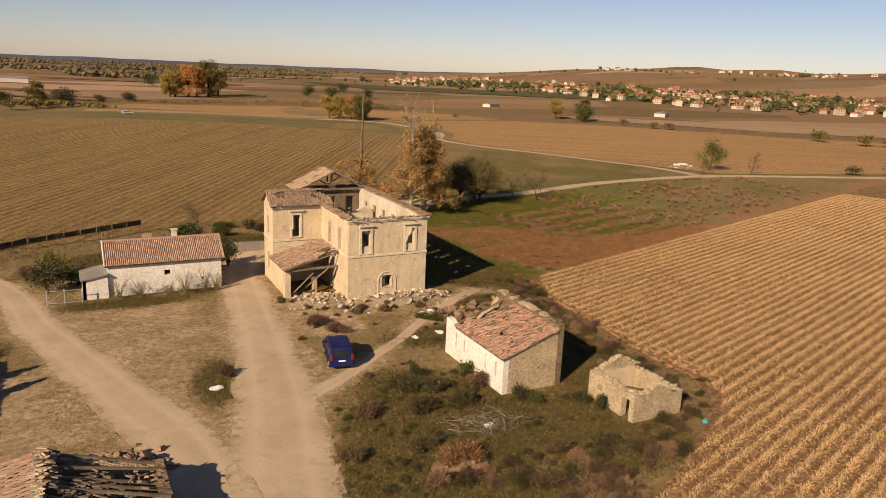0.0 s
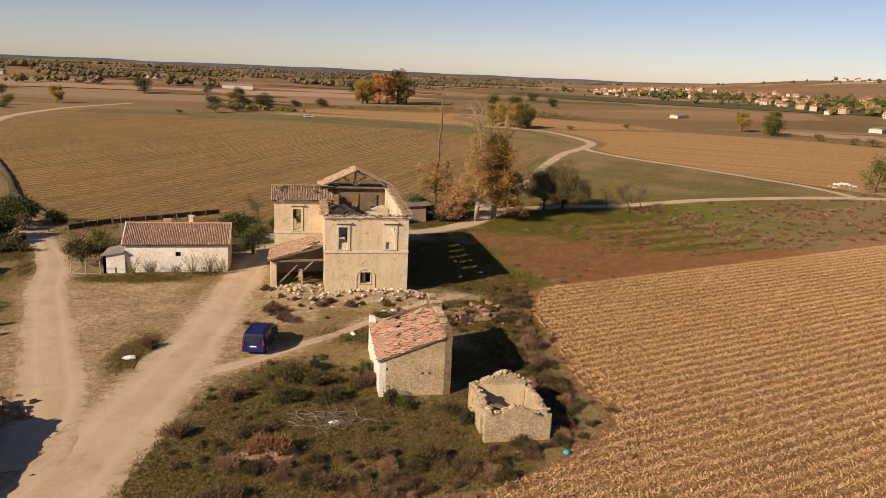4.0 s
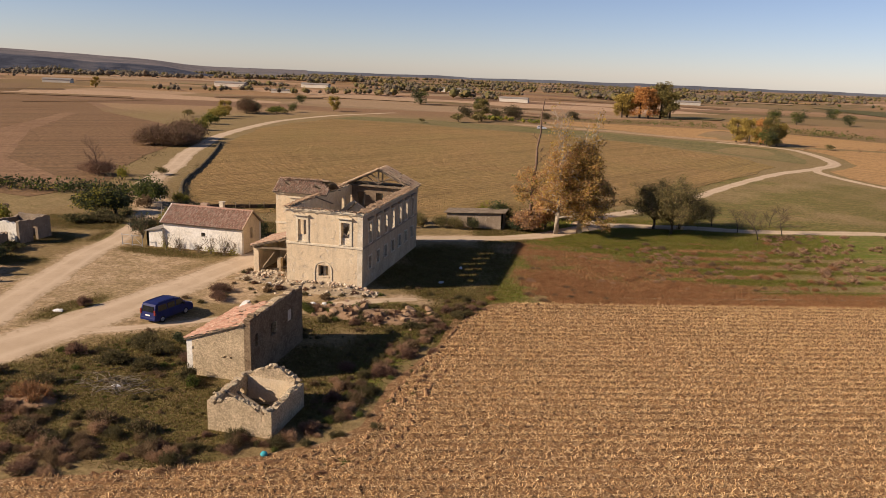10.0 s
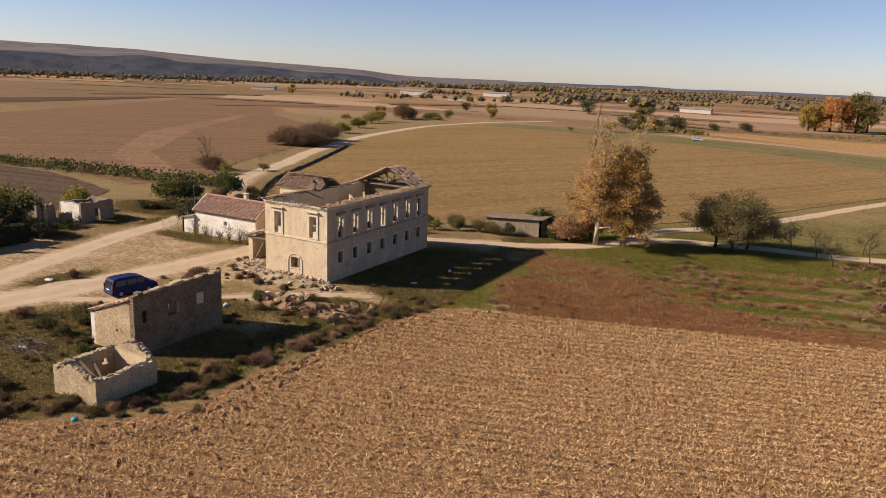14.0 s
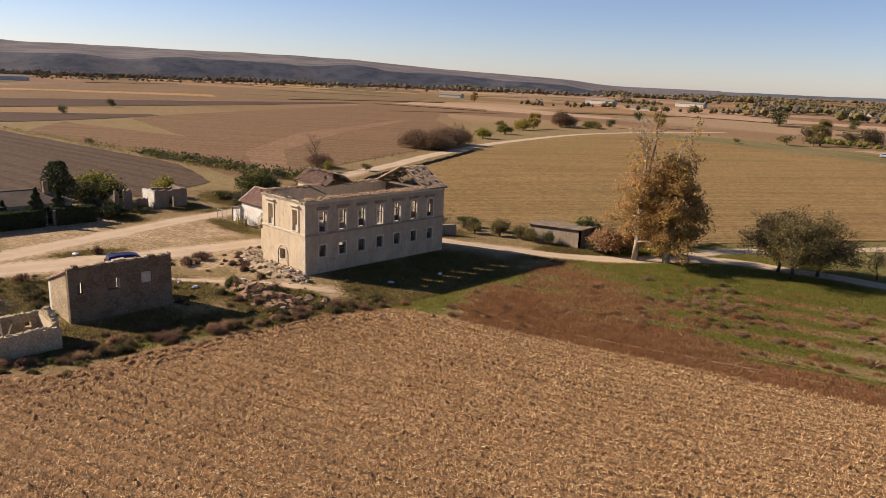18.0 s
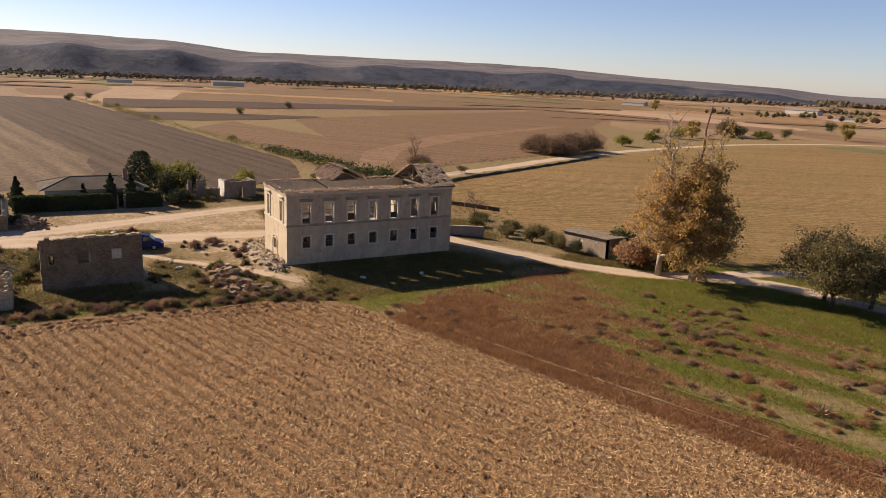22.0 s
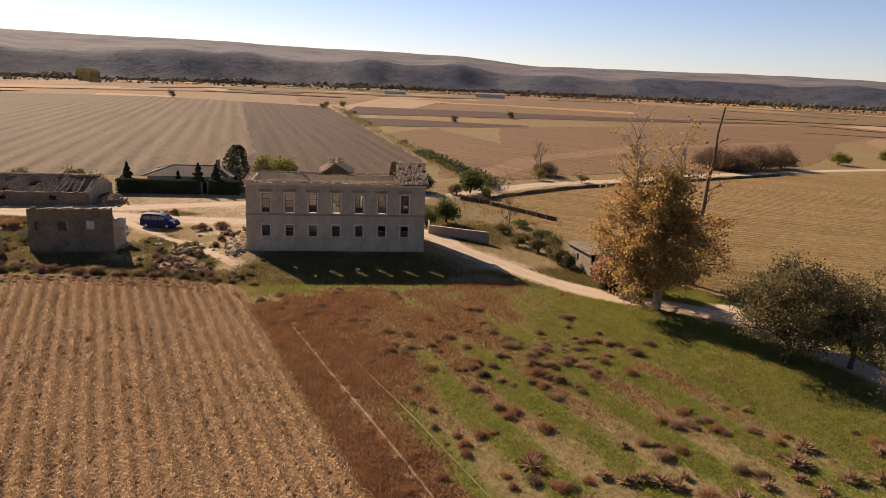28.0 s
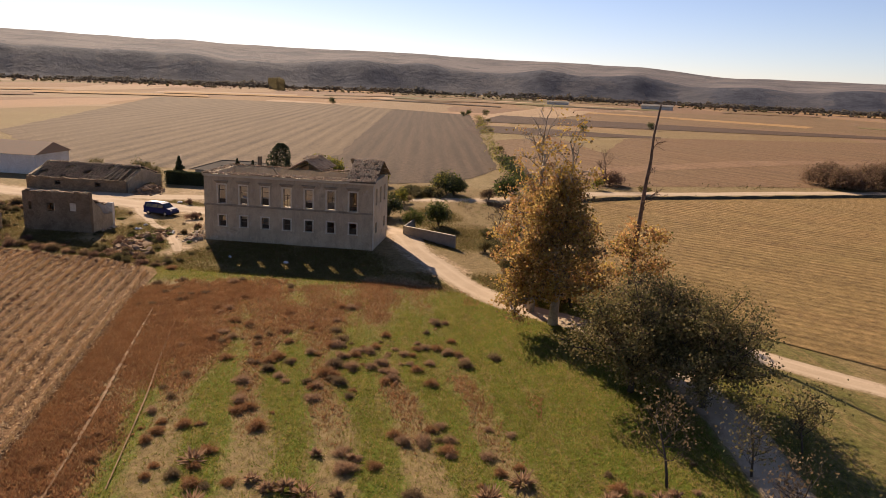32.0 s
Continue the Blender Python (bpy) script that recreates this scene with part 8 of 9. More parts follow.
        a, q = rr.uniform(0, 6.283), rr.uniform(0.1, 1)
        cz = h * (rr.uniform(0.16, 0.78) if not tall else rr.uniform(0.12, 0.88))
        wq = w * (0.34 if not tall else 0.2)
        pts.append(blob_points(rr, (math.cos(a) * wq * q * 0.8, math.sin(a) * wq * q * 0.8, cz), (wq * rr.uniform(0.7, 1.15), wq * rr.uniform(0.7, 1.15), h * 0.22), count // 9))
    c = np.concatenate(pts)
    c = c[c[:, 2] > 0.02 * h]
    if second is not None:
        k = len(c) // 2
        idx = np.argsort(c[:, 0] + rr.normal(0, w * 0.15, len(c)))
        tagged(link_mesh("crown", quads_mesh("crown", leaf_quads(c[idx[:k]], leaf, rr)), second, t), kind="stuff")
        c = c[idx[k:]]
    tagged(link_mesh("crown", quads_mesh("crown", leaf_quads(c, leaf, rr)), mat, t), kind="stuff")
    return t


def stand(proto, places):
    for i, (x, y, s, rz) in enumerate(places):
        m = pose(x, y, gz(x, y) - 0.05, 0, 0, rz) @ Matrix.Diagonal((s, s, s, 1))
        q = proto if i == 0 else copy_thing(proto, pose(0, 0, 0))
        q.matrix_basis = m


rd_ = random.Random(5)
jit = lambda pts, s0=0.85, s1=1.15: [(x, y, k * rd_.uniform(s0, s1), rd_.uniform(0, 360)) for x, y, k in pts]
M_FAR_RUST = leafy("far_rust_crown", (0.450, 0.217, 0.070), (0.540, 0.277, 0.091), (0.375, 0.180, 0.063), trans=0.3)
M_FAR_YELLOW = leafy("far_olive_yellow_crown", (0.320, 0.232, 0.060), (0.400, 0.288, 0.075), (0.256, 0.192, 0.054), trans=0.3)
M_FAR_DARK = leafy("far_dark_olive_crown", (0.167, 0.135, 0.045), (0.217, 0.173, 0.056), (0.123, 0.105, 0.039), trans=0.3)


def crown_tree(seed, mat, w, h, label, group):
    """A broad far tree: a short trunk under an egg of dense leafy clumps."""
    t = thing("tree", label, "tree", (0, 0, -60), 0, group)
    rr = np.random.default_rng(seed)
    part("trunk", rod_bm([(0, 0, -0.2), (0.1, 0, h * 0.3), (0, 0.1, h * 0.7)], 0.04 * h, 0.012 * h, 6), M_DARK_BARK, t)
    pts = []
    for k in range(22):
        a, f = rr.uniform(0, 6.283), rr.uniform(0.16, 0.86)
        q = rr.uniform(0.55, 1.0) * math.sqrt(max(0.05, 1 - ((f - 0.42) / 0.52) ** 2)) * w * 0.34
        pts.append(blob_points(rr, (math.cos(a) * q, math.sin(a) * q, f * h), (w * 0.17, w * 0.17, h * 0.13), 190, 0.7))
    c = np.concatenate(pts)
    tagged(link_mesh("crown", quads_mesh("crown", leaf_quads(c[c[:, 2] > 0.3], 0.75, rr)), mat, t), kind="stuff")
    return t


stand(crown_tree(601, M_FAR_RUST, 15, 17, "tall rust-orange autumn tree in the fields", "autumn trees"), jit([(34, 378, 1.05), (39, 380, 0.95), (75, 225, 0.55)]))
stand(crown_tree(602, M_FAR_YELLOW, 15, 16, "tall olive-yellow tree in the fields", "yellowing trees"), jit([(24, 376, 1.05), (27, 380, 0.9), (67, 229, 0.58), (71, 226, 0.66), (80, 222, 0.6), (-119, 288, 0.62), (-364, 420, 0.6), (-138, 214, 0.45), (188, 239, 0.6)]))
stand(crown_tree(607, M_FAR_DARK, 16, 18, "tall dark olive tree in the fields", "yellowing trees"), jit([(46, 384, 1.15), (51, 381, 1.05), (77, 220, 0.66), (193, 224, 0.55), (-40, 276, 0.65)]))
stand(far_tree(603, M_LEAF_DARK, 11, 9, 1700, 0.5, "dark green round tree in the fields", M_LEAF_GREEN, group="dark trees"), jit([(-104, 401, 1.2), (76, 219, 0.85), (188, 217, 0.9), (-130, 262, 0.5), (110, 400, 1.0), (120, 385, 1.1), (150, 395, 0.9), (-160, 340, 0.8), (-70, 420, 0.8), (30, 520, 1.1), (160, 470, 1.0), (-439, -107, 0.6), (-300, 96, 0.45), (-255, 60, 0.4), (-372, 8, 0.55), (-360, -2, 0.5), (-350, -4, 0.45)]))
stand(far_tree(604, M_LEAF_WOODS, 12, 6.4, 1500, 0.6, "brown leafless-looking scrub tree", M_LEAF_WOODS, group="brown trees"), jit([(-28, 306, 1.3), (-38, 308, 0.9), (-139, 240, 1.0), (-144, 250, 0.7), (-52, 300, 0.9), (-14, 320, 0.7), (0, 330, 0.7)]))
stand(far_tree(605, M_LEAF_OLIVE, 6, 3.6, 500, 0.5, "low round grey-green field bush", group="field bushes"), jit([(200, 202, 1.1), (204, 186, 1.1), (207, 180, 1.0), (237, 128, 1.6), (243, 112, 1.5), (250, 106, 1.4), (150, 54, 1.0), (158, 48, 1.2), (-60, 242, 0.7), (-48, 262, 1.2), (-40, 268, 1.4), (-150, 205, 0.9), (-125, 245, 0.8), (96, 216, 0.8), (130, 236, 0.8), (-64, 60, 0.5), (-140, 28, 0.5), (-112, 33, 0.5), (-225, 20, 0.5), (-300, 14, 0.7)]))
stand(far_tree(606, M_LEAF_POPLAR, 6, 14, 700, 0.8, "slender yellow poplar in a far grove", tall=True, group="poplars"), jit([(-760 - 7 * (k % 20) + 4 * (k // 20), -262 - 3.2 * (k % 20) + 9 * (k // 20), 0.95) for k in range(40)]))
# wooded belts along the river and beyond, too many to count
bm = bmesh.new()
bmesh.ops.create_icosphere(bm, subdivisions=1, radius=1.0)
ICO = np.array([[list(v.co) for v in f.verts] for f in bm.faces])
bm.free()


def belt(name, label, pts, width, hmin, hmax, per, mats, seed):
    rs = np.random.default_rng(seed)
    line = np.array(pts, float)
    seg = np.hypot(*np.diff(line, axis=0).T)
    cum = np.concatenate([[0], np.cumsum(seg)])
    n_ = int(cum[-1] / per)
    s = rs.uniform(0, cum[-1], n_)
    gaps = fbm(s, s * 0, 60, seed) > (-0.75 if name != "valley_woods" else -0.5)
    s = s[gaps]
    x = np.interp(s, cum, line[:, 0]) + rs.normal(0, width, len(s))
    y = np.interp(s, cum, line[:, 1]) + rs.normal(0, width, len(s))
    h = (hmin + (hmax - hmin) * rs.uniform(0, 1, len(s)) ** 2) * (0.85 + 0.45 * fbm(x, y, 40, 3))
    z0 = ground_z(x, y)
    for k, m_ in enumerate(mats):
        sel = slice(k, None, len(mats))
        xs, ys, hs, zs = x[sel], y[sel], h[sel], z0[sel]
        q = 9 if name == "river_woods" else 14
        d = rs.normal(size=(len(xs), q, 3))
        d /= np.linalg.norm(d, axis=2, keepdims=True)
        c = np.stack([xs, ys, zs + hs * 0.52], -1)[:, None] + d * (hs[:, None, None] * np.array([0.72, 0.72, 0.46])) * rs.uniform(0.35, 1.05, (len(xs), q, 1))
        sz = np.repeat(hs * 0.2, q)
        cards = leaf_quads(c.reshape(-1, 3), sz, rs)
        core = ICO[None] * (hs[:, None, None, None] * np.array([0.40, 0.40, 0.33])) * rs.uniform(0.75, 1.25, (len(xs), 1, 1, 3)) + np.stack([xs, ys, zs + hs * 0.42], -1)[:, None, None]
        core = core.reshape(-1, 3, 3)[: None if hmax > 4 else 0]
        core = np.concatenate([core, core[:, 2:]], 1)
        core[:, 3] = core[:, 3] * 0.999 + core[:, 0] * 0.001
        tagged(link_mesh(name, quads_mesh(name, np.concatenate([cards, core])), m_), label, "woods", kind="stuff")


arc = lambda r, b0, b1, k=24, wob=30: [(-math.sin(radians(b)) * (r + wob * math.sin(b * 0.7)), math.cos(radians(b)) * (r + wob * math.sin(b * 0.7))) for b in np.linspace(b0, b1, k)]
belt("river_woods", "dark riverside woods at the foot of the hills", arc(1000, 34, 140), 34, 4, 9.5, 0.42, (M_LEAF_HAZED, M_LEAF_HAZED), 701)
belt("river_woods", "greenish tree belt before the river", arc(850, 45, 138), 26, 2.5, 5.5, 3.4, (M_LEAF_HAZED, M_LEAF_OLIVE), 702)
for k, (r_, b0, b1, w_, per) in enumerate(((540, 8, 36, 5, 3.4), (700, -10, 30, 7, 1.7), (860, -16, 24, 9, 1.6), (1050, -18, 44, 12, 1.2), (1400, -20, 42, 18, 1.3), (2000, -24, 38, 34, 1.8))):
    belt("valley_woods", "belt of dull mixed woods across the valley", arc(r_, b0, b1, 30, 18), w_, 5, 10, per, (M_LEAF_HAZED, M_LEAF_OLIVE), 720 + k)
belt("reeds", "green reed belt along a field", [(-22, 312), (20, 318), (60, 312), (100, 296), (130, 276)], 3.5, 2, 3.6, 0.5, (M_LEAF_GREEN, M_LEAF_OLIVE), 705)
belt("reeds", "green reed thicket", [(-44, 290), (-26, 292), (-14, 284)], 4, 2.5, 4.5, 0.5, (M_LEAF_GREEN, M_LEAF_BRIGHT), 706)
belt("hedge_row", "scrub along a field ditch", [(-56, 40), (-66, 36), (-90, 33), (-140, 26), (-200, 20), (-290, 11), (-370, 2)], 1.6, 0.8, 2.2, 0.55, (M_LEAF_GREEN, M_LEAF_BROWN, M_LEAF_BRIGHT), 707)
belt("hedge_row", "dense green hedge along a field ditch", [(-52, 38.5), (-58, 39.5), (-66, 36.5), (-78, 35), (-92, 33.2), (-112, 30)], 0.7, 1.5, 2.5, 0.22, (M_LEAF_DARK, M_LEAF_GREEN, M_LEAF_DARK), 714)
belt("hedge_row", "scrub along the track to the fields", [(-58, 38), (-66, 47), (-74, 62), (-82, 82), (-92, 108)], 1.8, 0.6, 1.8, 0.7, (M_LEAF_BROWN, M_LEAF_SAGE), 708)
belt("hedge_row", "weeds along the ditch of the wide field", [(-40, 33), (-47, 42), (-56, 56), (-64, 74), (-76, 100), (-84, 118)], 0.7, 0.5, 1.1, 0.35, (M_LEAF_SAGE, M_LEAF_BROWN), 709)
belt("hedge_row", "rough growth round the garden", [(-12, 36), (-24, 38), (-36, 34), (-40, 26)], 3.0, 0.5, 1.2, 0.18, (M_LEAF_GREEN, M_LEAF_SAGE, M_LEAF_BROWN), 710)
belt("roadside_scrub", "reddish scrub strip below the village", [(90, 214), (150, 226), (196, 206), (236, 146), (300, 104), (380, 60)], 5, 0.6, 2.0, 0.8, (M_LEAF_RED, M_LEAF_BROWN), 711)
belt("village_trees", "dark trees among the village houses", [(350, 760), (430, 640), (440, 500), (480, 400), (560, 300), (620, 200), (740, 260), (640, 420), (540, 560), (470, 720)], 48, 4, 9, 0.9, (M_LEAF_DARK, M_LEAF_GREEN, M_LEAF_OLIVE), 712)
belt("hill_scrub", "dark bushes on the village hill", [(640, 1040), (800, 920), (960, 760), (1100, 560)], 60, 4, 9, 9, (M_LEAF_OLIVE, M_LEAF_GREEN), 713)

# village houses
M_WALL_V = [surface("village_wall_%s" % k, c_, tuple(v * 0.85 for v in c_), 3, 0.2) for k, c_ in (("white", (0.78, 0.70, 0.58)), ("cream", (0.70, 0.58, 0.43)), ("pink", (0.46, 0.34, 0.24)))]
M_ROOF_V = surface("village_roof", (0.459, 0.200, 0.114), (0.365, 0.158, 0.090), 2, 0.15)
M_GLASS_V = surface("dark_window", (0.06, 0.055, 0.05), (0.04, 0.04, 0.04), 3, 0.4, rough=0.3)
protos = []
for k in range(3):
    w_, d_, h_ = (11, 8, 3.4), (9, 8, 5.8), (15, 8, 3.2)
    w, d, h = (w_, d_, h_)[k]
    t = thing("village_house", ("pale one-storey village house with a red tile roof", "cream two-storey village house with a red tile roof", "long low village house with a red tile roof")[k], "house", (0, 0, -60), 0, "village houses")
    part("wall", boxed(-w / 2, -d / 2, -1.5, w / 2, d / 2, h), M_WALL_V[k], t)
    bm = bmesh.new()
    v = [bm.verts.new(q) for q in ((-w / 2 - .4, -d / 2 - .4, h), (w / 2 + .4, -d / 2 - .4, h), (w / 2 + .4, d / 2 + .4, h), (-w / 2 - .4, d / 2 + .4, h), (-w / 2 - .4, 0, h + 1.9), (w / 2 + .4, 0, h + 1.9))]
    for f in ((0, 1, 5, 4), (2, 3, 4, 5), (0, 4, 3), (1, 2, 5), (3, 2, 1, 0)):
        bm.faces.new([v[i] for i in f])
    part("roof", bm, M_ROOF_V, t)
    part("chimney", boxed(w * 0.2, 0.4, h + 0.6, w * 0.2 + 0.7, 1.1, h + 2.6), M_WALL_V[0], t)
    for sgn in (-1, 1):
        for z in ((1.0,), (1.0, 3.6), (1.0,))[k]:
            for x in np.linspace(-w * 0.32, w * 0.32, 3):
                part("window", boxed(x - 0.6, sgn * d / 2 - 0.04, z, x + 0.6, sgn * d / 2 + 0.04, z + 1.3), M_GLASS_V, t)
    protos.append(t)
places = []
rv = random.Random(12)
while len(places) < 250:
    b = rv.uniform(-72, -23)
    far_in = float(sstep(-44, -30, b))
    r_ = 545 + 230 * far_in + (330 + 60 * math.sin(b * 0.4)) * rv.random() ** 1.3
    x, y = -math.sin(radians(b)) * r_, math.cos(radians(b)) * r_
    if float(fbm(x, y, 34, 9)) < -0.35 or any((x - q[0]) ** 2 + (y - q[1]) ** 2 < 10.5 ** 2 for q in places):
        continue
    places.append((x, y))
for k in range(34):
    b, r_ = rv.choice((rv.uniform(-62, -50), rv.uniform(-60, -38))), rv.uniform(1230, 1330)
    places.append((-math.sin(radians(b)) * r_, math.cos(radians(b)) * r_))
for i, (x, y) in enumerate(places):
    p_ = protos[rv.choice((0, 0, 1, 2))] if i > 2 else protos[i]
    m = pose(x, y, gz(x, y), 0, 0, rv.uniform(0, 180)) @ Matrix.Diagonal((0.66, 0.66, 0.72, 1))
    q = p_ if i < 3 else copy_thing(p_, pose(0, 0, 0))
    q.matrix_basis = m
# far farm sheds
shed_p = thing("farm_shed", "long pale farm shed far off in the valley", "shed", (0, 0, -60), 0, "farm sheds")
part("wall", boxed(-14, -5, -0.5, 14, 5, 3.4), M_WALL_V[0], shed_p)
bm = bmesh.new()
v = [bm.verts.new(q) for q in ((-14.4, -5.4, 3.4), (14.4, -5.4, 3.4), (14.4, 5.4, 3.4), (-14.4, 5.4, 3.4), (-14.4, 0, 4.8), (14.4, 0, 4.8))]
for f in ((0, 1, 5, 4), (2, 3, 4, 5), (0, 4, 3), (1, 2, 5), (3, 2, 1, 0)):
    bm.faces.new([v[i] for i in f])
part("roof", bm, M_CONCRETE, shed_p)
for i, (x, y, rz, s) in enumerate([(-440, 470, 20, 0.8), (-330, 560, 10, 1.0), (-280, 640, 5, 1.0), (-700, 160, 80, 1.1), (-720, 60, 85, 0.8), (-150, 700, 0, 1.0), (-60, 520, 0, 0.8), (-240, 480, 15, 0.6), (80, 640, 10, 0.8), (205, 330, 35, 0.5), (280, 262, 40, 0.6)]):
    m = pose(x, y, gz(x, y), 0, 0, rz) @ Matrix.Diagonal((s, s, s, 1))
    q = shed_p if i == 0 else copy_thing(shed_p, pose(0, 0, 0))
    q.matrix_basis = m

# ---------------------------------------------------------------- the blue van
def paint(name, col, rough=0.25, coat=0.6, metal=0.0):
    m, nt, b = mat_new(name, rough)
    n = Nodes(nt)
    c = n.mix(n.grey(n.noise(n.position(), 1.3, 5, 0.6), 0.4, 0.7, 0, 0.08), col, (0.12, 0.10, 0.08))
    n.base(b, c)
    b.inputs["Coat Weight"].default_value = coat
    b.inputs["Metallic"].default_value = metal
    b.inputs["Specular IOR Level"].default_value = 0.5 if coat > 0 else 0.2
    return m


M_BLUE = paint("blue_car_paint", (0.004, 0.009, 0.075), 0.55, 0.0)
M_SILVER = paint("silver_car_paint", (0.5, 0.5, 0.52), 0.35, 0.4, 0.3)
M_GLASS = paint("dark_car_glass", (0.006, 0.007, 0.008), 0.2, 0.2)
M_TYRE = surface("tyre_rubber", (0.03, 0.03, 0.03), (0.02, 0.02, 0.02), 12, 2, rough=0.9)
M_TRIM = surface("black_plastic", (0.035, 0.035, 0.037), (0.025, 0.025, 0.027), 9, 2, rough=0.6)
M_RED_LAMP = paint("red_lamp", (0.2, 0.012, 0.01), 0.3, 0.3)
M_LAMP = paint("clear_lamp", (0.7, 0.7, 0.7), 0.1, 1.0)
M_PLATE = paint("plate_white", (0.75, 0.75, 0.72), 0.4, 0.2)
M_HUB = paint("steel_hub", (0.42, 0.42, 0.43), 0.35, 0.2, 0.7)


def vehicle(name, label, at, rz, prof, width, paint_m, wheels, R, glass, category):
    """A vehicle along +x from its side profile; glass: side windows (x0, x1, z0, z1)."""
    car = thing(name, label, category, at, rz)
    hw = width / 2
    bm = bmesh.new()
    rings = []
    for off, inset in ((-1, 0.10), (-0.93, 0.0), (-0.5, -0.0), (0.5, -0.0), (0.93, 0.0), (1, 0.10)):
        ring = []
        for x, z in prof:
            tum = max(0, (z - 1.0)) * 0.16 if z > 1.0 else 0
            cx = prof[0][0] * 0 + (x - (prof[0][0] + max(q[0] for q in prof)) / 2)
            ring.append(bm.verts.new((x - cx * inset * 0.25, off * (hw - tum), z - (inset * 0.5 if z > 0.6 else 0))))
        rings.append(ring)
    m_ = len(prof)
    for a, b in zip(rings, rings[1:]):
        for k in range(m_):
            bm.faces.new((a[k], a[(k + 1) % m_], b[(k + 1) % m_], b[k]))
    bm.faces.new(rings[0][::-1])
    bm.faces.new(rings[-1])
    bmesh.ops.recalc_face_normals(bm, faces=bm.faces[:])
    body = part("body", bm, paint_m, car)
    for side in (-1, 1):
        for x0, x1, z0, z1 in glass:
            bm = bmesh.new()
            pts = [(x0, z0), (x1, z0), (x1 - (0.28 if x1 > 3.2 else 0.02), z1), (x0 + 0.02, z1)]
            vs = [bm.verts.new((x, side * (hw - max(0, z - 1.0) * 0.16 + 0.006), z)) for x, z in pts]
            vo = [bm.verts.new((x, side * (hw - max(0, z - 1.0) * 0.16 - 0.02), z)) for x, z in pts]
            bm.faces.new(vs)
            bm.faces.new(vo[::-1])
            for k in range(4):
                bm.faces.new((vs[k], vs[(k + 1) % 4], vo[(k + 1) % 4], vo[k]))
            bmesh.ops.recalc_face_normals(bm, faces=bm.faces[:])
            part("side_window", bm, M_GLASS, car)
        part("sill_trim", boxed(wheels[0] + R + 0.05, side * hw - 0.02, 0.26, wheels[1] - R - 0.05, side * hw + 0.02, 0.40), M_TRIM, car)
        part("wing_mirror", boxed(wheels[1] - 0.35, side * (hw + 0.02) - (0.16 if side < 0 else 0), 1.05, wheels[1] - 0.2, side * (hw + 0.02) + (0.16 if side > 0 else 0), 1.25, bevel=0.03), M_TRIM, car)
        for wx in wheels:
            wheel = new("wheel")
            wheel.parent = car
            wheel.matrix_basis = pose(wx, side * (hw - 0.10), R, 90 if side < 0 else -90, 0, 0)
            bm = bmesh.new()
            bmesh.ops.create_cone(bm, cap_ends=True, segments=20, radius1=R, radius2=R * 0.93, depth=0.2)
            part("tyre", bm, M_TYRE, wheel)
            bm = bmesh.new()
            bmesh.ops.create_cone(bm, cap_ends=True, segments=16, radius1=R * 0.62, radius2=R * 0.5, depth=0.05, matrix=Matrix.Translation((0, 0, 0.11)))
            part("rim", bm, M_HUB, wheel)
    return car, hw


VAN = [(0.0, 0.32), (-0.04, 0.55), (0.02, 0.95), (0.10, 1.45), (0.22, 1.74), (0.55, 1.80), (1.6, 1.82), (2.55, 1.79), (3.05, 1.66), (3.62, 1.14), (4.25, 0.98), (4.50, 0.78), (4.56, 0.5), (4.48, 0.30), (3.95, 0.26), (0.35, 0.26)]
van, hw = vehicle("van", "dark blue compact passenger van parked in the yard", (-14.3, -15.1, gz(-14, -14)), 79, VAN, 1.82, M_BLUE, (0.78, 3.55), 0.33, [(0.35, 1.35, 1.12, 1.6), (1.45, 2.35, 1.12, 1.6), (2.45, 3.42, 1.12, 1.6)], "van")
bm = bmesh.new()
v = [bm.verts.new(q) for q in ((3.10, -0.68, 1.64), (3.62, -0.78, 1.17), (3.62, 0.78, 1.17), (3.10, 0.68, 1.64))]
v = [bm.verts.new(q.co + Vector((0.02, 0, 0.02))) for q in v] + v
for f in ((0, 1, 2, 3), (7, 6, 5, 4), (0, 4, 5, 1), (1, 5, 6, 2), (2, 6, 7, 3), (3, 7, 4, 0)):
    bm.faces.new([v[i] for i in f])
bmesh.ops.recalc_face_normals(bm, faces=bm.faces[:])
part("windscreen", bm, M_GLASS, van)
bm = bmesh.new()
v = [bm.verts.new(q) for q in ((0.015, -0.66, 1.08), (0.015, 0.66, 1.08), (0.13, 0.6, 1.56), (0.13, -0.6, 1.56))]
v = v + [bm.verts.new(q.co + Vector((-0.03, 0, 0.0))) for q in v]
for f in ((0, 1, 2, 3), (7, 6, 5, 4), (0, 4, 5, 1), (1, 5, 6, 2), (2, 6, 7, 3), (3, 7, 4, 0)):
    bm.faces.new([v[i] for i in f])
bmesh.ops.recalc_face_normals(bm, faces=bm.faces[:])
part("rear_window", bm, M_GLASS, van)
for s in (-1, 1):
    part("tail_lamp", boxed(-0.045, s * 0.80 - 0.09, 0.82, 0.03, s * 0.80 + 0.09, 1.30, bevel=0.02), M_RED_LAMP, van, "red tail lamp")
    part("headlamp", boxed(4.30, s * 0.68 - 0.16, 0.72, 4.5, s * 0.68 + 0.16, 0.90, bevel=0.03), M_LAMP, van)
part("rear_bumper", boxed(-0.1, -0.86, 0.32, 0.06, 0.86, 0.56, bevel=0.03), M_BLUE, van)
part("front_bumper", boxed(4.46, -0.84, 0.30, 4.6, 0.84, 0.52, bevel=0.03), M_TRIM, van)
part("number_plate", boxed(-0.06, -0.26, 0.72, -0.035, 0.26, 0.83), M_PLATE, van, "white plate without characters")
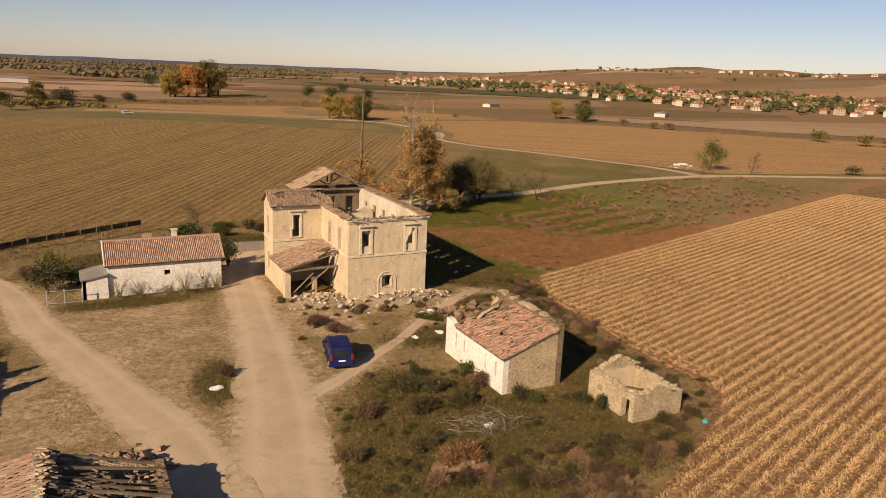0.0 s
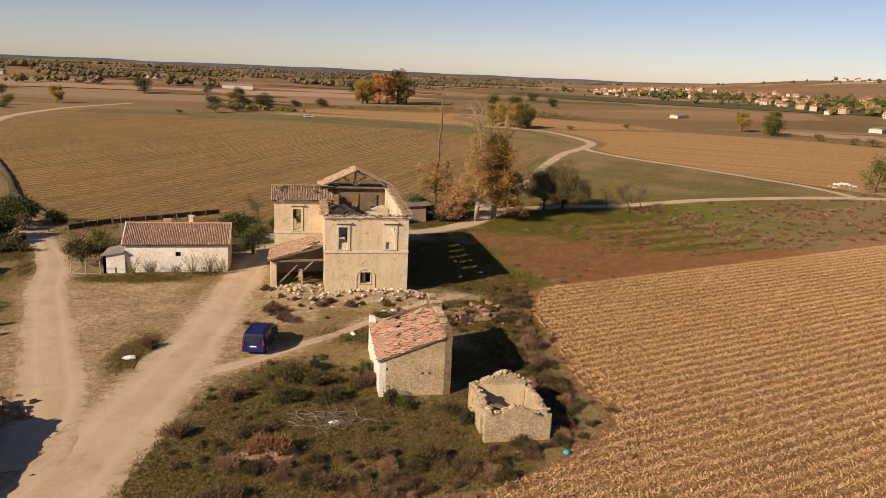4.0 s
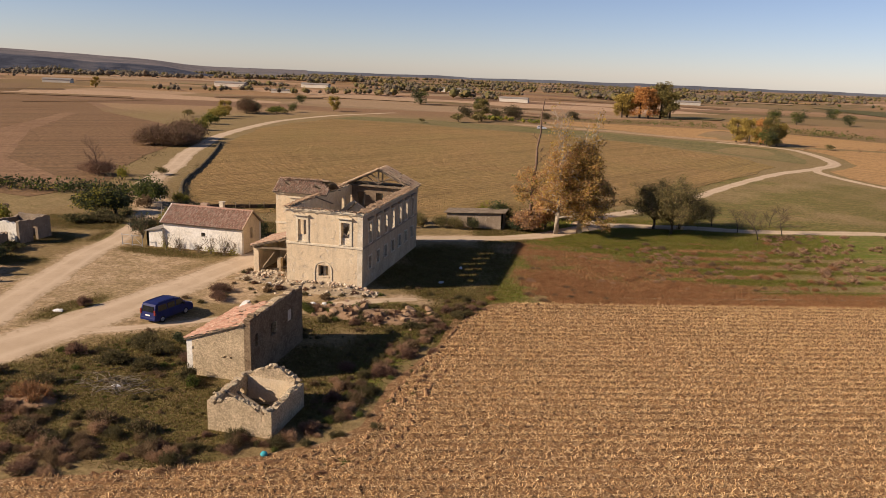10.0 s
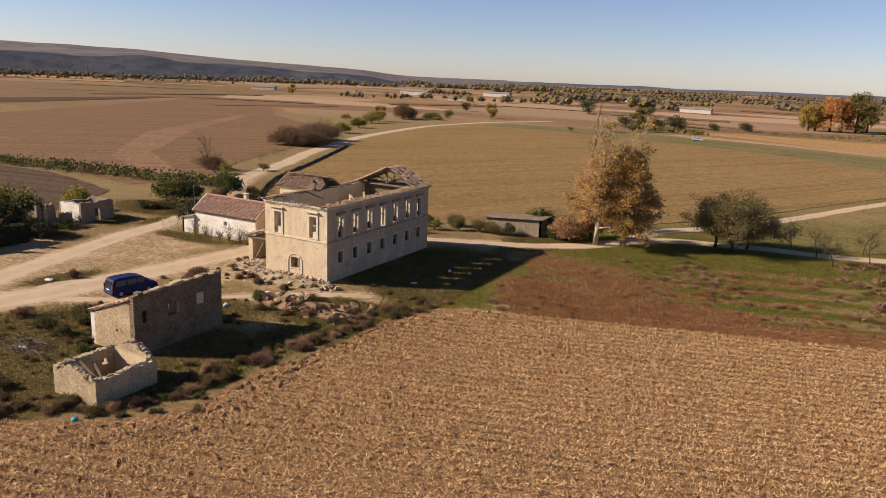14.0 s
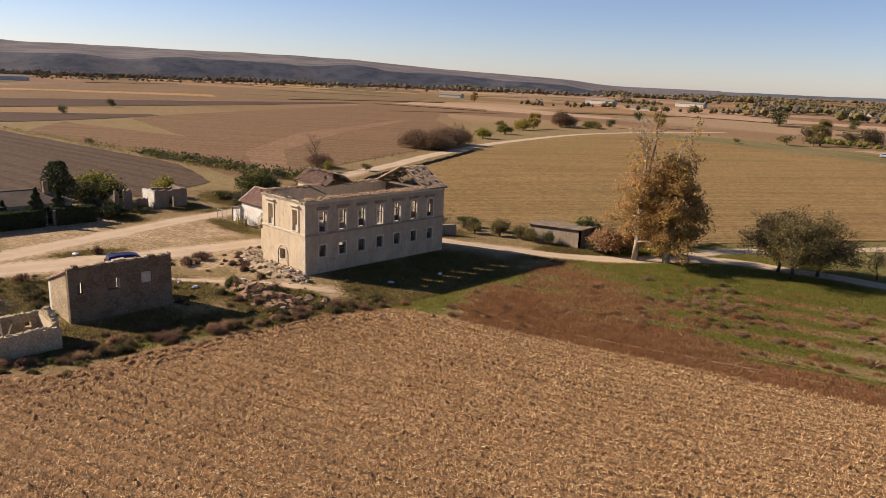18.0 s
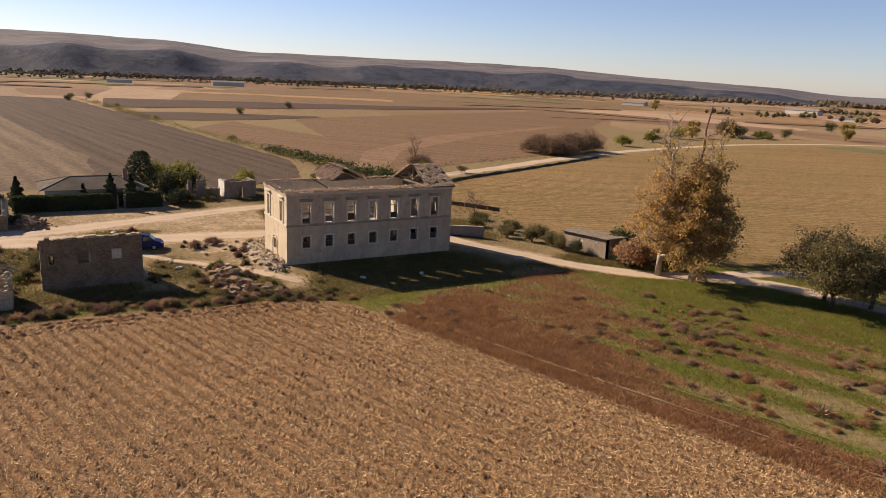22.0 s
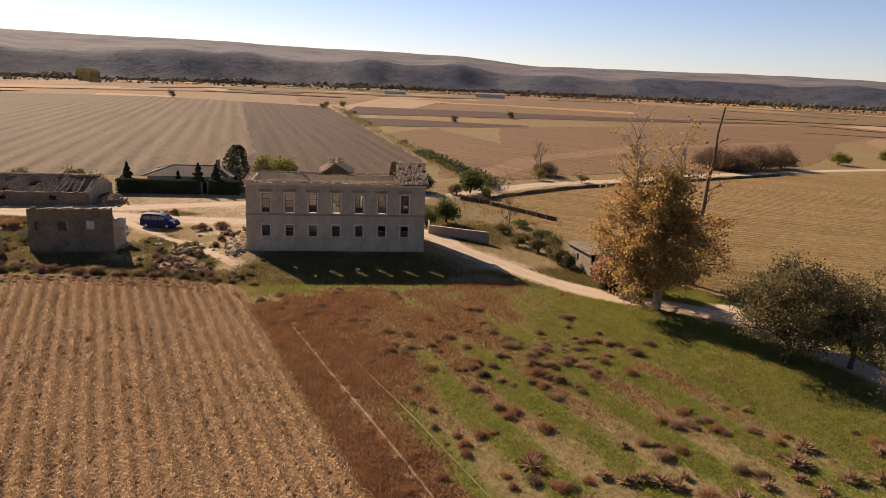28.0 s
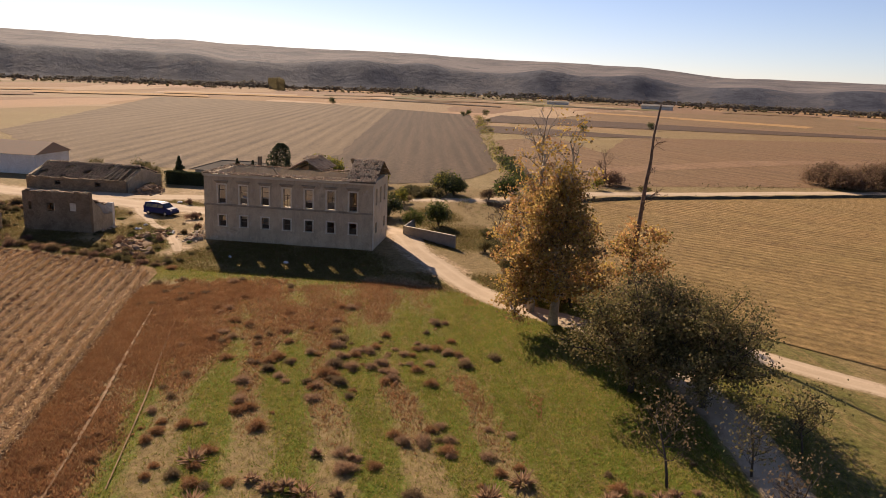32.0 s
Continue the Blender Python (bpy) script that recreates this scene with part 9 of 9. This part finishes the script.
for s in (-1, 1):
    part("roof_rail", rod_bm([(0.6, s * 0.62, 1.83), (2.5, s * 0.62, 1.82)], 0.018, 0.018), M_TRIM, van)

vehicle("car", "small silver car parked at the far meadow", (-10.5, 247, gz(-10, 247)), 5, [(0, 0.3), (-0.03, 0.6), (0.05, 0.95), (0.6, 1.40), (1.2, 1.47), (2.2, 1.42), (2.95, 1.0), (3.9, 0.85), (4.15, 0.6), (4.1, 0.28), (3.6, 0.25), (0.3, 0.25)], 1.75, M_SILVER, (0.75, 3.25), 0.31, [(0.55, 1.4, 1.0, 1.33), (1.5, 2.7, 1.0, 1.33)], "car")

# ---------------------------------------------------------------- rubble and litter
STONES = []
for k in range(9):
    bm = bmesh.new()
    bmesh.ops.create_cube(bm, size=0.8)
    q = random.Random(800 + k)
    bmesh.ops.bevel(bm, geom=q.sample(list(bm.edges), 5), offset=0.2, segments=1, affect="EDGES")
    for v_ in bm.verts:
        v_.co = Vector((v_.co.x * q.uniform(0.7, 1.25), v_.co.y * q.uniform(0.55, 1.0), v_.co.z * q.uniform(0.4, 0.8)))
    bmesh.ops.triangulate(bm, faces=bm.faces[:])
    me = bpy.data.meshes.new("stone")
    bm.to_mesh(me)
    bm.free()
    STONES.append(me)
M_BRICK = surface("old_red_brick", (0.36, 0.19, 0.12), (0.26, 0.14, 0.09), 8, 1.0)
M_BROWN_ROCK = stone_mat("brown_rock", (0.333, 0.217, 0.133), (0.226, 0.143, 0.085), (0.428, 0.292, 0.186), (0.274, 0.172, 0.101))


def heap(name, label, pts, mat, lo, hi, seed, base=None, category="rubble"):
    """Loose stones as parts of one heap, over a low mound."""
    x0 = sum(p_[0] for p_ in pts) / len(pts)
    y0 = sum(p_[1] for p_ in pts) / len(pts)
    t = thing(name, label, category, (x0, y0, gz(x0, y0)))
    q = random.Random(seed)
    if base:
        bx, by, bh = base
        m_, k_ = 22, 10
        vs = []
        for i in range(m_ + 1):
            for j in range(k_ + 1):
                a, b = i / m_ * 2 - 1, j / k_ * 2 - 1
                d = max(0, 1 - (a * a + b * b))
                h = bh * d ** 0.8 * (0.75 + 0.35 * math.sin(a * 9 + seed) * math.sin(b * 7))
                vs.append((a * bx, b * by, gz(x0 + a * bx, y0 + b * by) - gz(x0, y0) - 0.05 + h))
        fs = [(i * (k_ + 1) + j, (i + 1) * (k_ + 1) + j, (i + 1) * (k_ + 1) + j + 1, i * (k_ + 1) + j + 1) for i in range(m_) for j in range(k_)]
        mesh_ob("mound", vs, fs, M_BROWN_ROCK if mat is not M_RUBBLE else M_SPOIL, t, smooth=True)
    for x, y in pts:
        s = lo + (hi - lo) * q.random() ** 2.2
        d = 0
        if base:
            d = base[2] * max(0, 1 - ((x - x0) / base[0]) ** 2 - ((y - y0) / base[1]) ** 2) ** 0.8 * 0.85
        ob = new("stone", q.choice(STONES))
        if not ob.data.materials:
            ob.data.materials.append(None)
        ob.material_slots[0].link = "OBJECT"
        ob.material_slots[0].material = mat
        ob.parent = t
        ob.matrix_basis = Matrix.Translation((x - x0, y - y0, gz(x, y) - gz(x0, y0) + s * (0.12 if hi < 1 else -0.02) + d)) @ Euler((q.uniform(-0.5, 0.5), q.uniform(-0.5, 0.5), q.uniform(0, 6.28))).to_matrix().to_4x4() @ Matrix.Diagonal((s, s, s, 1))
    return t


q = random.Random(9)
heap("rubble_heap", "pale plaster and stone rubble against the front wall", [(q.uniform(-9.8, 2.4), -0.25 - abs(q.gauss(0, 1.35))) for _ in range(290)], M_RUBBLE, 0.08, 0.52, 1, (5.8, 1.6, 0.75))
heap("rubble_heap", "pale rubble fallen before the porch", [(q.gauss(-11, 1.5), q.gauss(1.2, 1.3)) for _ in range(200)], M_RUBBLE, 0.08, 0.46, 2, (3.2, 2.4, 0.55))
heap("boulder_row", "brown boulders and spoil beside the yard", [(q.uniform(-3.5, 8.8), -6.0 - q.gauss(0, 1.1) - 0.25 * abs(q.uniform(-3, 6))) for _ in range(110)], M_BROWN_ROCK, 0.2, 1.15, 3, (6.4, 2.0, 0.55), "boulders")
heap("brick_heap", "heap of reddish broken tile and spoil", [(q.gauss(-12.2, 1.2), q.gauss(-30.6, 0.85)) for _ in range(40)], M_BRICK, 0.1, 0.35, 4, (2.0, 1.2, 0.6))
heap("debris_heap", "grey debris heap beside the long barn", [(q.gauss(-30.2, 1.5), q.gauss(-24.0, 0.9)) for _ in range(70)] + [(q.gauss(-31.6, 1.3), q.gauss(-24.2, 0.9)) for _ in range(120)], M_BROWN_ROCK, 0.15, 0.75, 5, (3.2, 2.0, 1.15))
heap("barn_rubble", "stones fallen inside the broken barn corner", [(q.uniform(-4.8, -0.6), q.uniform(-15.6, -13.9)) for _ in range(70)], M_RUBBLE, 0.15, 0.6, 6)
heap("hut_rubble", "stones and rubble inside the roofless hut", [(q.uniform(1.4, 4.6), q.uniform(-30, -26.4)) for _ in range(70)], M_STONE, 0.15, 0.55, 7)
heap("house_rubble", "rubble lying inside the roofless house", [(q.uniform(-7.5, -0.8), q.uniform(0.8, 16)) for _ in range(160)], M_RUBBLE, 0.2, 0.9, 8)

heap("rubble_heap", "pale grey-white tipped rubble beside the far track", [(q.gauss(111.5, 1.9), q.gauss(76.6, 0.9)) for _ in range(70)], M_LITTER, 0.2, 0.9, 9, (3.4, 1.6, 0.9))
scatter([tussock(560 + k, M_LEAF_RED if k else M_LEAF_BROWN, 1.0, 0.5, 500, 0.09, "rubble_weed", "red-brown weed growing among the rubble", group="rubble weeds") for k in range(2)], [(-12.6, -0.6), (-11.2, -1.6), (-9.4, -2.2), (-7.9, -2.6), (-6.6, -1.7), (-5.2, -2.3), (-3.9, -1.4), (-2.6, -2.2), (-1.4, -1.6), (-0.2, -1.9), (0.9, -1.2), (-13.4, 1.4), (-14.2, 3.0), (-4.6, -0.9), (-8.8, -3.6), (-6.0, -3.8), (-2.4, -3.9)], random.Random(61), 0.6, 1.25)
q = random.Random(71)
scatter([tussock(570 + k, m_, 1.3, 0.6, 600, 0.06, "boulder_weed", "green and sage weed among the boulders", group="boulder weeds") for k, m_ in enumerate((M_LEAF_SAGE, M_LEAF_GREEN, M_LEAF_RED))], [(q.uniform(-4, 9.5), q.gauss(-7.0, 1.3)) for _ in range(42)], q, 0.6, 1.3)


def crest(name, label, p0, p1, top, count, mat, lo, hi, seed):
    """Loose stones bedded along a ruined wall's top."""
    q = random.Random(seed)
    p0, p1 = Vector((*p0, 0)), Vector((*p1, 0))
    L = (p1 - p0).length
    t = thing(name, label, "stones", (p0.x, p0.y, 0))
    side = Vector((-(p1 - p0).y, (p1 - p0).x, 0)).normalized()
    for k in range(count):
        u = q.uniform(0.1, L - 0.1)
        s = q.uniform(lo, hi)
        c = (p1 - p0) * (u / L) + side * (0.22 + q.gauss(0, 0.1))
        ob = new("stone", q.choice(STONES))
        if not ob.data.materials:
            ob.data.materials.append(None)
        ob.material_slots[0].link = "OBJECT"
        ob.material_slots[0].material = mat
        ob.parent = t
        ob.matrix_basis = Matrix.Translation((c.x, c.y, top(u) + s * 0.1)) @ Euler((q.uniform(-0.4, 0.4), q.uniform(-0.4, 0.4), q.uniform(0, 6.28))).to_matrix().to_4x4() @ Matrix.Diagonal((s, s, s, 1))


M_WALL_STONE = stone_mat("wall_top_stone", (0.62, 0.52, 0.36), (0.46, 0.37, 0.25), (0.55, 0.45, 0.31), (0.38, 0.30, 0.20))
crest("wall_crest", "loose stones on the hut wall's top", (HX0, HY0), (HX1, HY0), lambda u: 1.75 + 0.5 * max(0, 1 - abs(u - 2.0) / 2.1), 46, M_WALL_STONE, 0.16, 0.36, 41)
crest("wall_crest", "loose stones on the hut wall's top", (HX1, HY0), (HX1, HY1), lambda u: 1.75, 46, M_WALL_STONE, 0.16, 0.36, 42)
crest("wall_crest", "loose stones on the hut gable's top", (HX1, HY1), (HX0, HY1), lambda u: 1.8 + 1.05 * max(0, 1 - abs(u - 2.0) / 2.3), 46, M_WALL_STONE, 0.16, 0.36, 43)
crest("wall_crest", "loose stones on the hut wall's top", (HX0, HY1), (HX0, HY0), lambda u: 2.0, 40, M_WALL_STONE, 0.16, 0.34, 44)
crest("wall_crest", "loose stones on the barn's tall back wall", (BX1, BY0), (BX1, BY1), lambda u: 4.72, 70, M_WALL_STONE, 0.14, 0.32, 45)
crest("wall_crest", "loose stones along the barn gable", (BX0, BY0), (BX1, BY0), lambda u: 2.70 + slope * u, 30, M_WALL_STONE, 0.12, 0.26, 46)
t = thing("branch_heap", "heap of grey cut branches on the grass", "branches", (-8.6, -26.9, gz(-8.6, -26.9)))
q = random.Random(31)
for k in range(90):
    a = q.uniform(0, 6.28)
    x, y = q.gauss(0, 1.5), q.gauss(0, 0.8)
    l_ = q.uniform(0.4, 1.2)
    part("branch", rod_bm([(x - math.cos(a) * l_, y - math.sin(a) * l_, q.uniform(0.03, 0.3)), (x, y, q.uniform(0.1, 0.45)), (x + math.cos(a + 0.3) * l_, y + math.sin(a + 0.3) * l_, q.uniform(0.03, 0.3))], q.uniform(0.012, 0.035), 0.008, 4), M_BARK if k % 2 else M_WOOD, t)

LITTER = [(-23.6, -15.0, 1.1, 0.8), (-10.9, -0.4, 1.0, 0.5), (-9.6, -1.6, 0.7, 0.4), (-3.0, -5.6, 0.8, 0.4), (-1.9, -5.3, 0.9, 0.5), (-3.6, -10.6, 1.0, 0.6), (-8.4, -27.2, 0.8, 0.5), (-6.2, -11.0, 0.7, 0.35), (7.6, 12.6, 0.6, 0.4), (6.9, 6.0, 0.8, 0.3)]
for k, (x, y, w, d) in enumerate(LITTER):
    q = random.Random(900 + k)
    t = thing("rubbish_bag", "crumpled white plastic rubbish on the ground", "rubbish", (x, y, gz(x, y)), q.uniform(0, 180), "litter")
    bm = bmesh.new()
    bmesh.ops.create_icosphere(bm, subdivisions=2, radius=0.5)
    for v_ in bm.verts:
        v_.co = Vector((v_.co.x * w * q.uniform(0.75, 1.1), v_.co.y * d * q.uniform(0.75, 1.1), (v_.co.z + 0.28) * 0.35 * q.uniform(0.6, 1.2)))
    part("sheet", bm, M_LITTER, t)
t = thing("rubbish_bag", "small turquoise plastic bag at the field edge", "rubbish", (5.6, -32.5, gz(5.6, -32.5)), 0)
bm = bmesh.new()
bmesh.ops.create_icosphere(bm, subdivisions=2, radius=0.22)
for v_ in bm.verts:
    v_.co.z = (v_.co.z + 0.15) * 0.8
part("sheet", bm, paint("turquoise_plastic", (0.04, 0.30, 0.34), 0.5, 0.0), t)

# ---------------------------------------------------------------- garden shed, walls, ruins and the compound
shed = thing("garden_shed", "low weathered lean-to shed with a rusty roof sheet", "shed")
part("wall", wall_bm((-0.2, 38.2), (8.4, 38.2), 0.25, -0.6, lambda u: 1.55 + 0.07 * u, [(3.2, 3.9, 0.2, 1.1)]), M_DULL_PLASTER, shed)
part("wall", wall_bm((8.4, 38.2), (8.4, 41.0), 0.25, -0.6, 2.15), M_DULL_PLASTER, shed)
part("wall", wall_bm((8.15, 41.0), (-0.2, 41.0), 0.25, -0.6, 1.7), M_STONE_TRIM, shed)
part("roof_sheet", slab_bm((-0.6, 37.8, 1.62), (8.8, 37.8, 2.25), (0, 3.5, 0.1), 0.07), M_WOOD, shed, "rust-brown corrugated roof sheet")
wall_b = thing("garden_wall", "low grey concrete garden wall beside the track", "wall")
part("panel", wall_bm((-10.6, 22.2), (-6.3, 29.4), 0.2, -0.4, 1.35), M_CONCRETE, wall_b)
part("panel", wall_bm((-16.5, 22.6), (-10.75, 22.1), 0.2, -0.2, 1.3), M_CONCRETE, wall_b)
part("coping", beam_bm((-10.5, 22.3, 1.38), (-6.45, 29.35, 1.38), 0.26, 0.06), M_STONE_TRIM, wall_b)
for (x0, y0), (x1, y1), lab in (((-36.5, 35.5), (-23.0, 43.2), "dark netting fence along the wide field"), ((-41.0, 31.0), (-36.7, 35.3), "dark netting fence along the wide field")):
    f = thing("netting_fence", lab, "fence")
    part("panel", wall_bm((x0, y0), (x1, y1), 0.06, gz(x0, y0), gz(x0, y0) + 0.7, (), 1.5, 0.05), M_DARK_WOOD, f)
    k_ = int(math.hypot(x1 - x0, y1 - y0) / 2)
    for k in range(k_ + 1):
        a = k / k_
        x, y = x0 + (x1 - x0) * a, y0 + (y1 - y0) * a
        part("post", boxed(x - 0.05, y - 0.14, gz(x, y) - 0.1, x + 0.05, y - 0.04, gz(x, y) + 1.15), M_WOOD, f)
ditch = thing("earth_bank", "dark earth bank along the wide field", "bank")
pts = smooth_line([(-40, 33.5, 1), (-46.5, 40.5, 1), (-55, 54, 1), (-63, 73, 1), (-75, 99, 1), (-84, 117, 1)])
vs, fs = [], []
for i, (x, y, _) in enumerate(pts):
    for o, h in ((-1.1, -0.05), (-0.4, 0.5), (0.3, 0.55), (1.0, -0.05)):
        vs.append((x + o * 0.9, y - o * 0.4, gz(x, y) + h + 0.1 * math.sin(i * 1.3 + o)))
for i in range(len(pts) - 1):
    for k in range(3):
        fs.append((i * 4 + k, i * 4 + k + 1, i * 4 + k + 5, i * 4 + k + 4))
mesh_ob("bank", vs, fs, surface("dark_bank_earth", (0.13, 0.10, 0.06), (0.075, 0.06, 0.035), 3, 0.6), ditch, smooth=True)

ruin = thing("ruined_cottage", "roofless ruined cottage with one standing white corner", "ruin")
part("wall", wall_bm((-45.2, 3.9), (-45.2, 9.0), 0.4, -0.5, ragged(2.75, 0.16, 91), [(2.1, 2.9, -0.1, 1.75)], 0.4, 0.01, 91), M_DULL_PLASTER, ruin, "grey front wall with an empty doorway")
part("wall", wall_bm((-50.0, 3.9), (-45.2, 3.9), 0.4, -0.5, ragged(2.6, 0.2, 92), (), 0.35, 0.01, 92, butt=0.41), M_WHITEWASH, ruin, "white side wall")
part("wall", wall_bm((-45.2, 9.0), (-50.0, 9.0), 0.4, -0.5, ragged(2.7, 0.1, 93), (), 0.4, 0.02, 93, butt=0.41), M_DULL_PLASTER, ruin)
part("wall", wall_bm((-50.0, 9.0), (-50.0, 3.9), 0.4, -0.5, ragged(2.4, 0.2, 96), (), 0.4, 0.02, 96, butt=0.01), M_DULL_PLASTER, ruin)
broken = lambda u: (3.0 if u < 2.3 else 3.0 - 1.3 * (u - 2.3) if u < 3.3 else 1.5) + 0.12 * math.sin(u * 9) + 0.08 * math.sin(u * 17)
part("wall", wall_bm((-46.4, -1.6), (-46.4, 3.4), 0.4, -0.5, broken, [(0.6, 1.3, 0.6, 1.5), (2.6, 3.3, 0.9, 1.7)], 0.25, 0.02, 94), M_DULL_PLASTER, ruin, "broken stump of a wall")
part("wall", wall_bm((-51.5, -1.6), (-46.8, -1.6), 0.4, -0.5, ragged(2.2, 0.35, 95), [(3.0, 4.0, 0.4, 1.4)], 0.3, 0.02, 95), M_DULL_PLASTER, ruin)
heap("ruin_rubble", "rubble inside the ruined cottage", [(random.uniform(-49.5, -46), random.uniform(0, 8)) for _ in range(60)], M_RUBBLE, 0.2, 0.8, 10)

comp = thing("bungalow", "low bungalow with a wide grey hip roof behind a hedge", "house")
part("wall", wall_bm((-43.6, -22.0), (-43.6, -8.6), 0.3, -0.2, 2.6, [(2, 3.2, 0.9, 2.0), (6, 7, 0, 2.1), (9.5, 10.7, 0.9, 2.0)]), M_WALL_V[1], comp)
part("wall", wall_bm((-43.6, -8.6), (-52.0, -8.6), 0.3, -0.2, 2.6, butt=0.31), M_WALL_V[1], comp)
part("wall", wall_bm((-52.0, -22.0), (-43.6, -22.0), 0.3, -0.2, 2.6, butt=0.31), M_WALL_V[1], comp)
part("wall", wall_bm((-52.0, -8.6), (-52.0, -22.0), 0.3, -0.2, 2.6), M_WALL_V[1], comp)
bm = bmesh.new()
v = [bm.verts.new(z) for z in ((-43.0, -22.8, 2.6), (-43.0, -7.9, 2.6), (-52.6, -7.9, 2.6), (-52.6, -22.8, 2.6), (-47.8, -18.6, 3.95), (-47.8, -12.0, 3.95))]
for f in ((0, 1, 5, 4), (1, 2, 5), (2, 3, 4, 5), (3, 0, 4), (3, 2, 1, 0)):
    bm.faces.new([v[i] for i in f])
part("hip_roof", bm, surface("grey_brown_roof", (0.16, 0.125, 0.098), (0.10, 0.08, 0.062), 3, 0.4), comp)
for a, b in ((4, 5), (4, 0), (5, 1), (4, 3), (5, 2)):
    P_ = ((-43.0, -22.8, 2.62), (-43.0, -7.9, 2.62), (-52.6, -7.9, 2.62), (-52.6, -22.8, 2.62), (-47.8, -18.6, 3.97), (-47.8, -12.0, 3.97))
    part("ridge_tile", beam_bm(P_[a], P_[b], 0.22, 0.08), M_WOOD, comp)
part("chimney", boxed(-46.6, -11.2, 3.0, -46.0, -10.6, 5.2), M_STONE_SHADE, comp)
hedge = thing("hedge", "clipped dark hedge along the compound", "hedge", (-41.0, -16, 0))
rs = np.random.default_rng(61)
k = 13000
hx, hy, hz0 = rs.uniform(-0.7, 0.7, k), rs.uniform(-10.2, 9.6, k), rs.uniform(0.02, 2.25, k)
side = rs.integers(0, 3, k)
hx = np.where(side == 0, 0.65, np.where(side == 1, -0.65, hx)) + rs.normal(0, 0.07, k)
hz0 = np.where(side == 2, 2.2, hz0) + rs.normal(0, 0.05, k)
gate_gap = (hy > 3.2) & (hy < 4.4)
tagged(link_mesh("foliage", quads_mesh("foliage", leaf_quads(np.stack([hx, hy, np.maximum(hz0, 0.05)], -1)[~gate_gap], 0.24, rs)), M_LEAF_DARK, hedge), kind="stuff")
part("core", boxed(-0.5, -10.0, 0.0, 0.5, 3.1, 2.1), M_LEAF_DARK, hedge)
part("core", boxed(-0.5, 4.5, 0.0, 0.5, 9.4, 2.1), M_LEAF_DARK, hedge)
for y in (3.25, 4.35):
    part("gate_post", boxed(-0.2, y - 0.2, 0, 0.2, y + 0.2, 2.0), M_CONCRETE, hedge)

wb = thing("white_barn", "white rendered barn with a dark tile roof", "barn")
part("wall", boxed(-52, -66, -0.2, -42, -52, 3.6), M_WHITEWASH, wb)
bm = bmesh.new()
v = [bm.verts.new(z) for z in ((-52.4, -66.4, 3.6), (-41.6, -66.4, 3.6), (-41.6, -51.6, 3.6), (-52.4, -51.6, 3.6), (-47, -66.4, 5.6), (-47, -51.6, 5.6))]
for f in ((0, 3, 5, 4), (1, 4, 5, 2), (0, 4, 1), (3, 2, 5), (0, 1, 2, 3)):
    bm.faces.new([v[i] for i in f])
bmesh.ops.recalc_face_normals(bm, faces=bm.faces[:])
part("roof", bm, M_TILE_PALE, wb)
